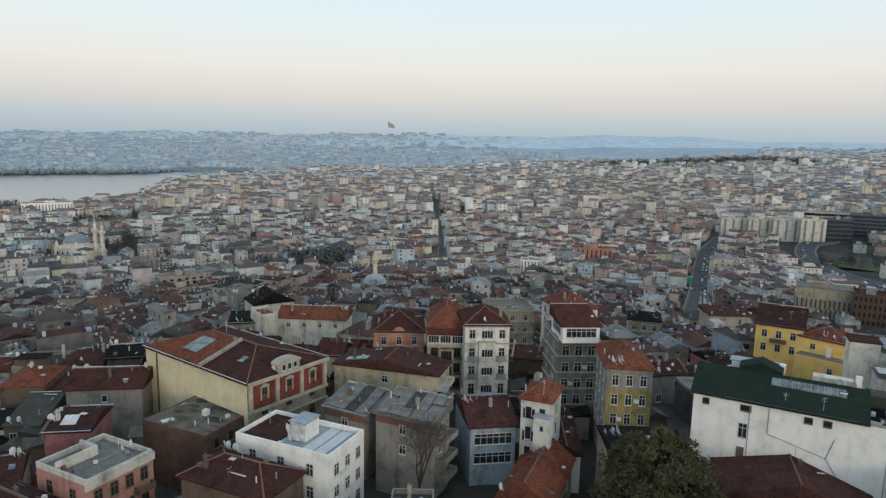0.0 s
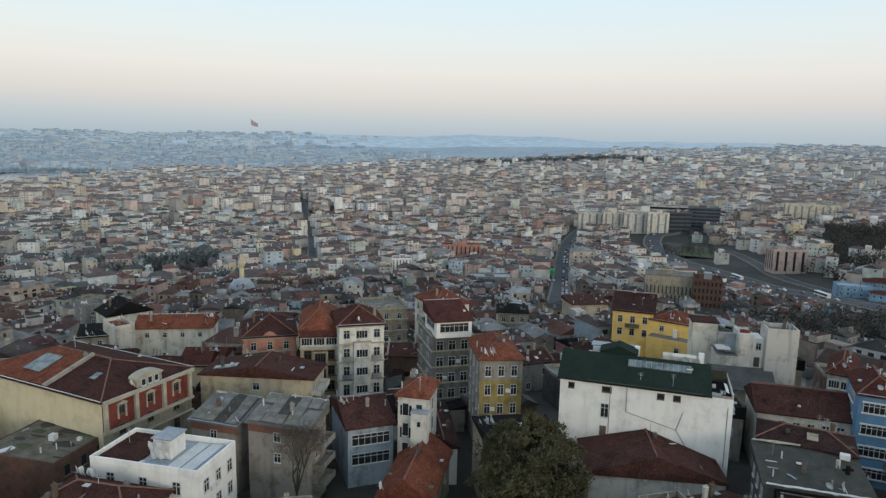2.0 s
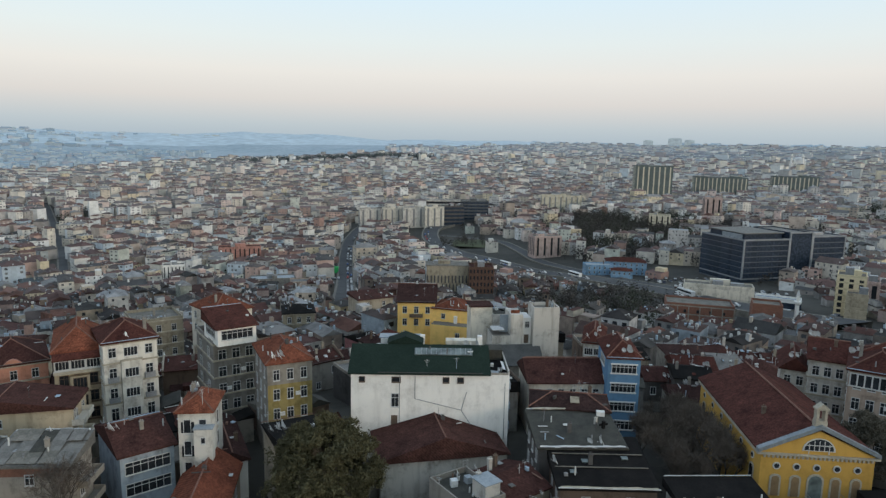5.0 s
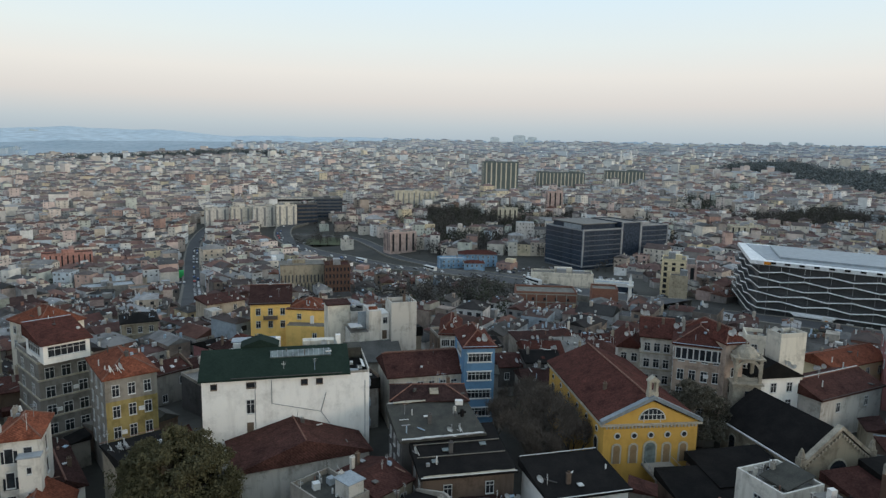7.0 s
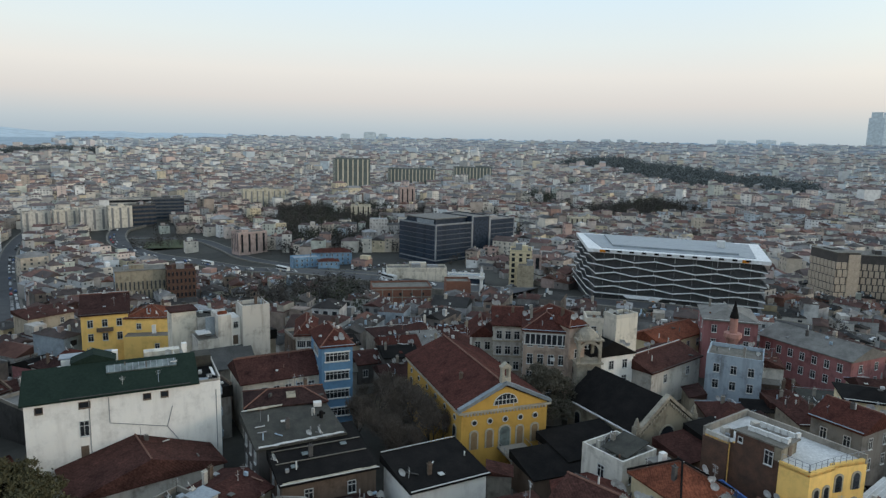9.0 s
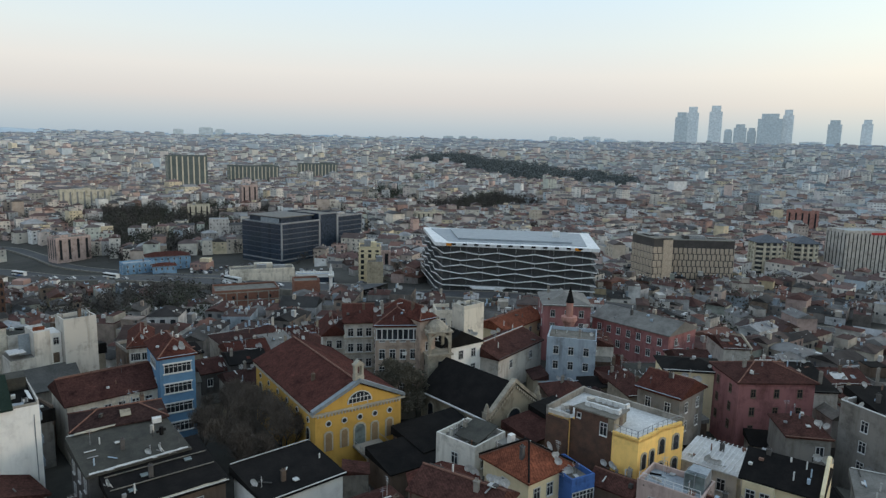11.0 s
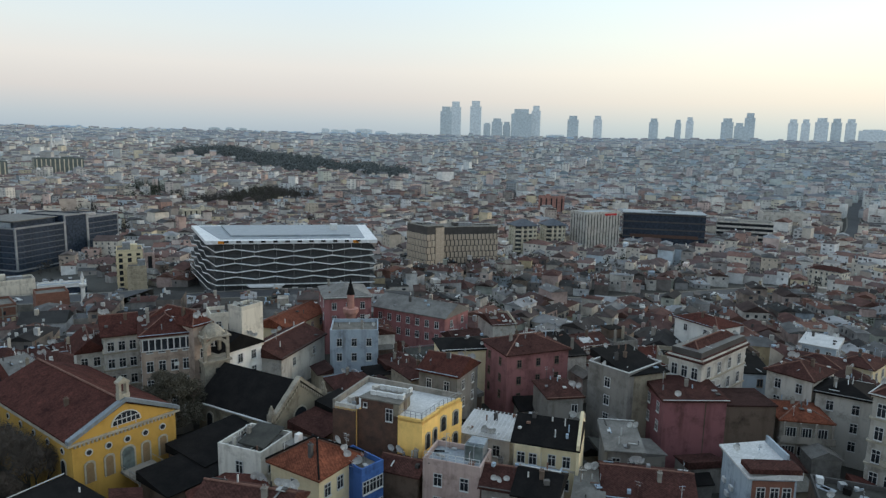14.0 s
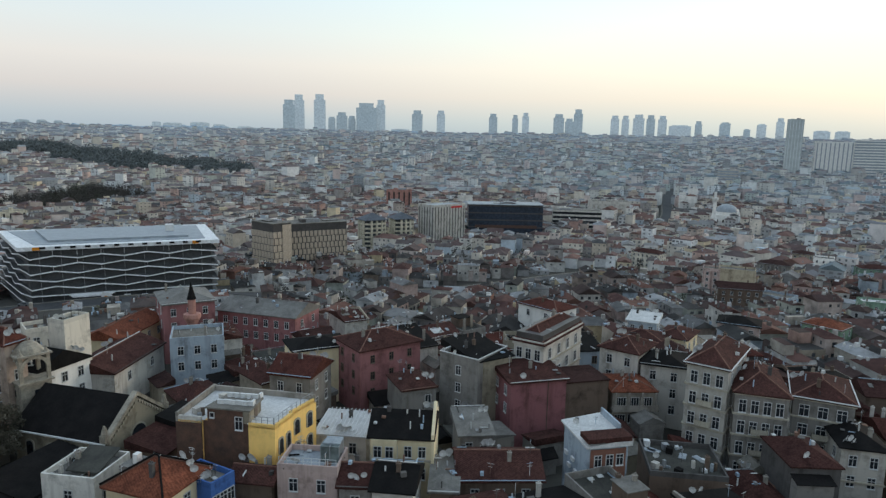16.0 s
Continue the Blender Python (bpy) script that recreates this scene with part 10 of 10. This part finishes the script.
        part("roof", Shape().poly([(-e - 0.2, -deep - 0.3, hl), (e + 0.2, -deep - 0.3, hl), (e + 0.2, 0, hl + 0.6), (-e - 0.2, 0, hl + 0.6), (-e - 0.2, -deep - 0.3, hl + 0.1), (e + 0.2, -deep - 0.3, hl + 0.1), (e + 0.2, 0, hl + 0.7), (-e - 0.2, 0, hl + 0.7)],
                                  [(3, 2, 1, 0), (4, 5, 6, 7), (0, 1, 5, 4), (1, 2, 6, 5), (3, 0, 4, 7)]).mesh("roof", rnd.choice(("roof_greysheet", "tiles_dark", "roof_black", "roof_bluegrey"))), lt)
    cols = max(2, int(w / 2.8))
    fr = rnd.choice(("frame_white", "frame_white", "frame_brown"))
    for i in range(cols):
        for turn2, yy, f in ((0, -d / 2, 0), (180, d / 2, 0), (0, -d / 2, 1)):
            if rnd.random() < 0.45 and h - 2.9 - 3.1 * f > 0.6:
                plain_window(hs, ((i + 0.5) / cols - 0.5) * w + rnd.uniform(-0.3, 0.3), yy, h - 2.9 - 3.1 * f, turn2, fr)
    for _ in range(rnd.choice((0, 1, 1, 2))):
        chimney(hs, rnd.uniform(-0.4, 0.4) * w, rnd.uniform(-0.35, 0.35) * d, h - 0.3, h + rise + rnd.uniform(0.3, 1.0), rnd.choice(["brown", "beige", "concrete", "greywhite"]))
# low outbuildings that fill the yards and alleys
TAKEN = np.array([(p[0], p[1], 0.5 * min(p[2], p[3])) for p in plots[:330]] + [(r[0], r[1], 0.42 * min(r[4], r[5])) for r in ROOFS])
sheds = 0
for _ in range(9000):
    if sheds >= 215:
        break
    az, r = radians(rnd.uniform(-138, 36)), rnd.uniform(58, 150)
    x, y = -r * math.sin(az), r * math.cos(az)
    w, d = rnd.uniform(3.0, 6.0), rnd.uniform(2.6, 4.6)
    if not clear_of(x, y, d * 0.3) or not open_ground(x, y, 1.0):
        continue
    gap = np.hypot(TAKEN[:, 0] - x, TAKEN[:, 1] - y) - TAKEN[:, 2]
    if gap.min() < d * 0.28:
        continue
    turn = plots[int(np.argmin(np.hypot(TAKEN[:len(plots[:330]), 0] - x, TAKEN[:len(plots[:330]), 1] - y)))][4] + rnd.choice((0, 90))
    TAKEN = np.vstack([TAKEN, (x, y, d * 0.5)])
    sheds += 1
    wall, roof, h = rnd.choice(("brown", "concrete", "grey", "beige", "stone", "greywhite", "brown")), rnd.choice(("tiles_dark", "tiles_dark", "roof_black", "roof_black", "roof_greysheet", "roof_olive", "tiles_red", "roof_concrete")), rnd.uniform(2.6, 5.5)
    kind, rise = rnd.choice((("shed", 0.7), ("shed", 1.0), ("gable_x", 1.2))), 0
    kind, rise = kind
    hs = thing("outbuilding", x, y, ground_at(x, y), turn, "low %s outbuilding with a %s roof between houses" % (WALL_WORDS.get(wall, wall), COLOUR_WORDS[roof]), "outbuilding", "outbuildings")
    part("wall", wall_shape(w, d, h, kind, rise, 3.0).mesh("wall", "plaster_" + wall), hs)
    part("roof", roof_shape(w, d, kind, rise, 0.25, 0.12).mesh("roof", roof), hs, at=pose(0, 0, h))


def bearing_of(p):
    return math.degrees(math.atan2(-p[0], p[1]))


def hazed_part(some, edge, spread):
    """Splits off the lots past a bearing whose colours get extra blue haze."""
    r2 = random.Random(77)
    pick = [bearing_of(p) < edge + r2.uniform(-spread, spread) for p in some]
    return [p for p, k in zip(some, pick) if not k], [p for p, k in zip(some, pick) if k]


middle = free_lots(lots(rnd, 168, 420, 40, (4.6, 8.6), 10.5, 3.6, 2.2))
town_mesh("houses_on_slope", middle + plots[330:], rnd, (4.5, 9.5), 3.1, (1.0, 1.4, 2.8), "city_walls", "city_roofs", "dense weathered town houses with brown-red tiled roofs", 0.18, 0.95, bits=9)
far1 = free_lots(lots(rnd, 420, 900, 46, (6.5, 12.5), 12.5, 5, 3.5))
far1, hazed1 = hazed_part(far1, -137, 10)
crnd = random.Random(79)
# lots that take the haze-tinted waterside palette
cool = [p for p in far1 if bearing_of(p) > 9 + crnd.uniform(-10, 10)]
far1 = [p for p in far1 if p not in set(cool)]
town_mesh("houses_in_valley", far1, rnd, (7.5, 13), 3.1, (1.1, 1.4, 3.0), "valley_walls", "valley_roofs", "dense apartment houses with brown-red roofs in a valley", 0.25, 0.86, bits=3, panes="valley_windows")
town_mesh("houses_by_the_water", cool, random.Random(80), (7.5, 13), 3.1, (1.1, 1.4, 3.0), "water_walls", "water_roofs", "dense apartment houses near the water, tinted grey-green by haze", 0.25, 0.80, bits=3, panes="valley_windows")
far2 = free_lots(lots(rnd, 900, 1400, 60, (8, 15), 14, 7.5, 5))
far2, hazed2 = hazed_part(far2, -96, 18)
town_mesh("houses_on_hill", far2, rnd, (10, 16), 3.2, (1.6, 1.5, 3.7), "hill_walls", "hill_roofs", "hazy pale apartment blocks packed over a hill", 0.2, 0.84, (0, 1, 2, 3), bits=1, panes="hill_windows")
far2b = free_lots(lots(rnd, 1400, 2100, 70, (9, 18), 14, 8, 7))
far2b, hazed3 = hazed_part(far2b, -84, 18)
town_mesh("houses_on_upper_hill", far2b, rnd, (8, 18), 3.2, None, "upper_walls", "upper_roofs", "hazy pale apartment blocks along the upper hill", 0.2, 0.84)

town_mesh("houses_of_newer_quarter", hazed1 + hazed2 + hazed3, random.Random(78), (8, 17), 3.2, (1.5, 1.4, 3.4), "hazed_walls", "hazed_roofs", "apartment blocks paled grey-blue by haze", 0.3, 0.84, panes="hill_windows")
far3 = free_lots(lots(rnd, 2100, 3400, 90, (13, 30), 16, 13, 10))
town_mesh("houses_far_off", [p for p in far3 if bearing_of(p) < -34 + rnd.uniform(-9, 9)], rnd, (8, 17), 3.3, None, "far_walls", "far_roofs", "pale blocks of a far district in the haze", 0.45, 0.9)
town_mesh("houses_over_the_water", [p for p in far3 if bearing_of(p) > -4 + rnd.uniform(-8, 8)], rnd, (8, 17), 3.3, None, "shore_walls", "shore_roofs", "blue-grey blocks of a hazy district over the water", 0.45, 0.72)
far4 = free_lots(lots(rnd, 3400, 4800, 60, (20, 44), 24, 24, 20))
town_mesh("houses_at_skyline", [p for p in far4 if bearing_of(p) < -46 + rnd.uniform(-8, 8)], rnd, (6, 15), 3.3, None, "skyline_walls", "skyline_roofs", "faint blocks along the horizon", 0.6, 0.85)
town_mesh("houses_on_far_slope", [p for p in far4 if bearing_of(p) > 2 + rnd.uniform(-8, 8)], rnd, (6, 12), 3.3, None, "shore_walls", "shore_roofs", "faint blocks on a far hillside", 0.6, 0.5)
grnd = random.Random(23)
GARDENS = [g for g in GARDENS if math.hypot(g[0], g[1]) < 2000]
grnd.shuffle(GARDENS)
near_g = [(x, y, min(r, 6)) for x, y, r in GARDENS if math.hypot(x, y) < 450]
slope_g = [(x, y, min(r, 6)) for x, y, r in GARDENS if -64 < bearing_of((x, y)) < -28 and 450 <= math.hypot(x, y) < 860]
far_g = [(x, y, min(r, 9)) for x, y, r in GARDENS if math.hypot(x, y) >= 450 and not (-64 < bearing_of((x, y)) < -28 and math.hypot(x, y) < 860)][:1700]
wood("street_trees", near_g[0::2] + far_g[0::3], 3.2, 6, 9, "leaf_street", "dark evergreen trees between the houses", 51, 22, 0.8)
wood("slope_trees", slope_g, 2.6, 6, 10.5, "twig_dark", "dark bare trees on the slope beyond the expressway", 53, 16, 0.9)
wood("bare_trees", near_g[1::2] + far_g[1::3] + far_g[2::3], 3.2, 6, 9, "twig_dark", "bare brown trees between the houses", 52, 18, 0.75)


# ---- satellite dishes on the roofs near by ----
DISHES, MORE = 0, []
drnd = random.Random(17)
dish_data = dish_mesh()
first_dish = None
for x, y, z, rz, w, d, h, kind, rise in ROOFS:
    if h < 4:
        continue
    u0, v0 = drnd.choice(((drnd.uniform(-0.35, 0.35) * w, -d / 2 + 0.5), (drnd.uniform(-0.35, 0.35) * w, d / 2 - 0.6), (drnd.choice((-0.44, 0.44)) * w, drnd.uniform(-0.3, 0.3) * d)))
    for _ in range(drnd.choice((0, 1, 1, 2, 3, 4, 5))):
        DISHES += math.hypot(x, y) <= 125
        u, v = max(-w / 2, min(w / 2, u0 + drnd.uniform(-1.4, 1.4))), max(-d / 2, min(d / 2, v0 + drnd.uniform(-0.25, 0.25)))
        c, s = math.cos(radians(rz)), math.sin(radians(rz))
        big = drnd.uniform(0.85, 1.35)
        m = pose(x + u * c - v * s, y + u * s + v * c, z + roof_height(u, v, w, d, h, kind, rise) + 0.70 * big, 12, 0, drnd.gauss(-95, 22))
        if DISHES > 290 or math.hypot(x, y) > 125:
            MORE.append(m @ Matrix.Diagonal((big, big, big, 1)))
        elif first_dish is None:
            first_dish = tagged(new("satellite_dish", dish_data), "white satellite dish on a short mast", "satellite dish", "satellite dishes")
            first_dish.matrix_basis = m
        else:
            o = new("satellite_dish", dish_data)
            tagged(o, "white satellite dish on a short mast", "satellite dish", "satellite dishes")
            o.matrix_basis = m @ Matrix.Diagonal((big, big, big, 1))

v0 = np.array([tuple(v.co) for v in dish_data.vertices])
dv, dq, dt = [], [], []
for m in MORE:
    at = sum(len(v) for v in dv)
    dv.append(v0 @ np.array(m.to_3x3()).T + np.array(m.translation))
    dq += [tuple(at + i for i in p.vertices) for p in dish_data.polygons if len(p.vertices) == 4]
    dt += [tuple(at + i for i in p.vertices) for p in dish_data.polygons if len(p.vertices) == 3]
tagged(new("satellite_dishes", fast_mesh("satellite_dishes", np.concatenate(dv), dq, ["metal_white"], None, dt)), "white satellite dishes on roofs farther off", "satellite dishes", kind="stuff")

# flues, aerials, gutters and boards on the roofs, too many to count
CORNERS = np.array([(-1, -1, 0), (1, -1, 0), (1, 1, 0), (-1, 1, 0), (-1, -1, 1), (1, -1, 1), (1, 1, 1), (-1, 1, 1)], float)
BOX_FACES = np.array([(0, 1, 5, 4), (1, 2, 6, 5), (2, 3, 7, 6), (3, 0, 4, 7), (4, 5, 6, 7)])
kv, kq = [], []


def scrap(m, e, g, up):
    kq.append(BOX_FACES + 8 * len(kv))
    kv.append((CORNERS * (e, g, up)) @ np.array(m.to_3x3()).T + np.array(m.translation))


krnd = random.Random(29)
for x, y, z, rz, w, d, h, kind, rise in ROOFS:
    base = pose(x, y, z, 0, 0, rz)
    if kind in ("hip", "gable_x", "shed"):
        for side in (-1, 1):
            if krnd.random() < 0.4:
                up = h + (rise if kind == "shed" and side > 0 else 0) + 0.12
                scrap(base @ pose(0, side * (d / 2 + 0.42), up), w / 2 + 0.3, 0.06, 0.09)
    if kind in ("gable_x", "hip") and krnd.random() < 0.35:
        scrap(base @ pose(0, 0, h + rise + 0.2), max(0.5, w / 2 - (d / 2 if kind == "hip" else 0)), 0.10, 0.08)
    for _ in range(krnd.randint(3, 9)):
        u, v = krnd.uniform(-0.46, 0.46) * w, krnd.uniform(-0.46, 0.46) * d
        at = base @ pose(u, v, roof_height(u, v, w, d, h, kind, rise) + 0.1, 0, 0, krnd.choice((0, 90, krnd.uniform(0, 180))))
        pick = krnd.random()
        if pick < 0.3:
            scrap(at, 0.08, 0.08, krnd.uniform(0.6, 1.2))
        elif pick < 0.45:
            tall = krnd.uniform(1.2, 2.4)
            scrap(at, 0.025, 0.025, tall)
            for k in range(3):
                scrap(at @ pose(0, 0, tall - 0.12 - 0.22 * k), 0.45 - 0.08 * k, 0.018, 0.03)
        elif pick < 0.62:
            scrap(at, krnd.uniform(0.18, 0.35), krnd.uniform(0.15, 0.3), krnd.uniform(0.25, 0.6))
        elif pick < 0.82:
            scrap(at, krnd.uniform(0.5, 1.3), 0.08, 0.10)
        else:
            scrap(at, krnd.uniform(0.25, 0.5), krnd.uniform(0.25, 0.4), 0.12)
tagged(new("roof_clutter", fast_mesh("roof_clutter", np.concatenate(kv), np.concatenate(kq), ["roof_bits"])), "flues, aerials, gutters and boards on weathered roofs", "roof clutter", kind="stuff")
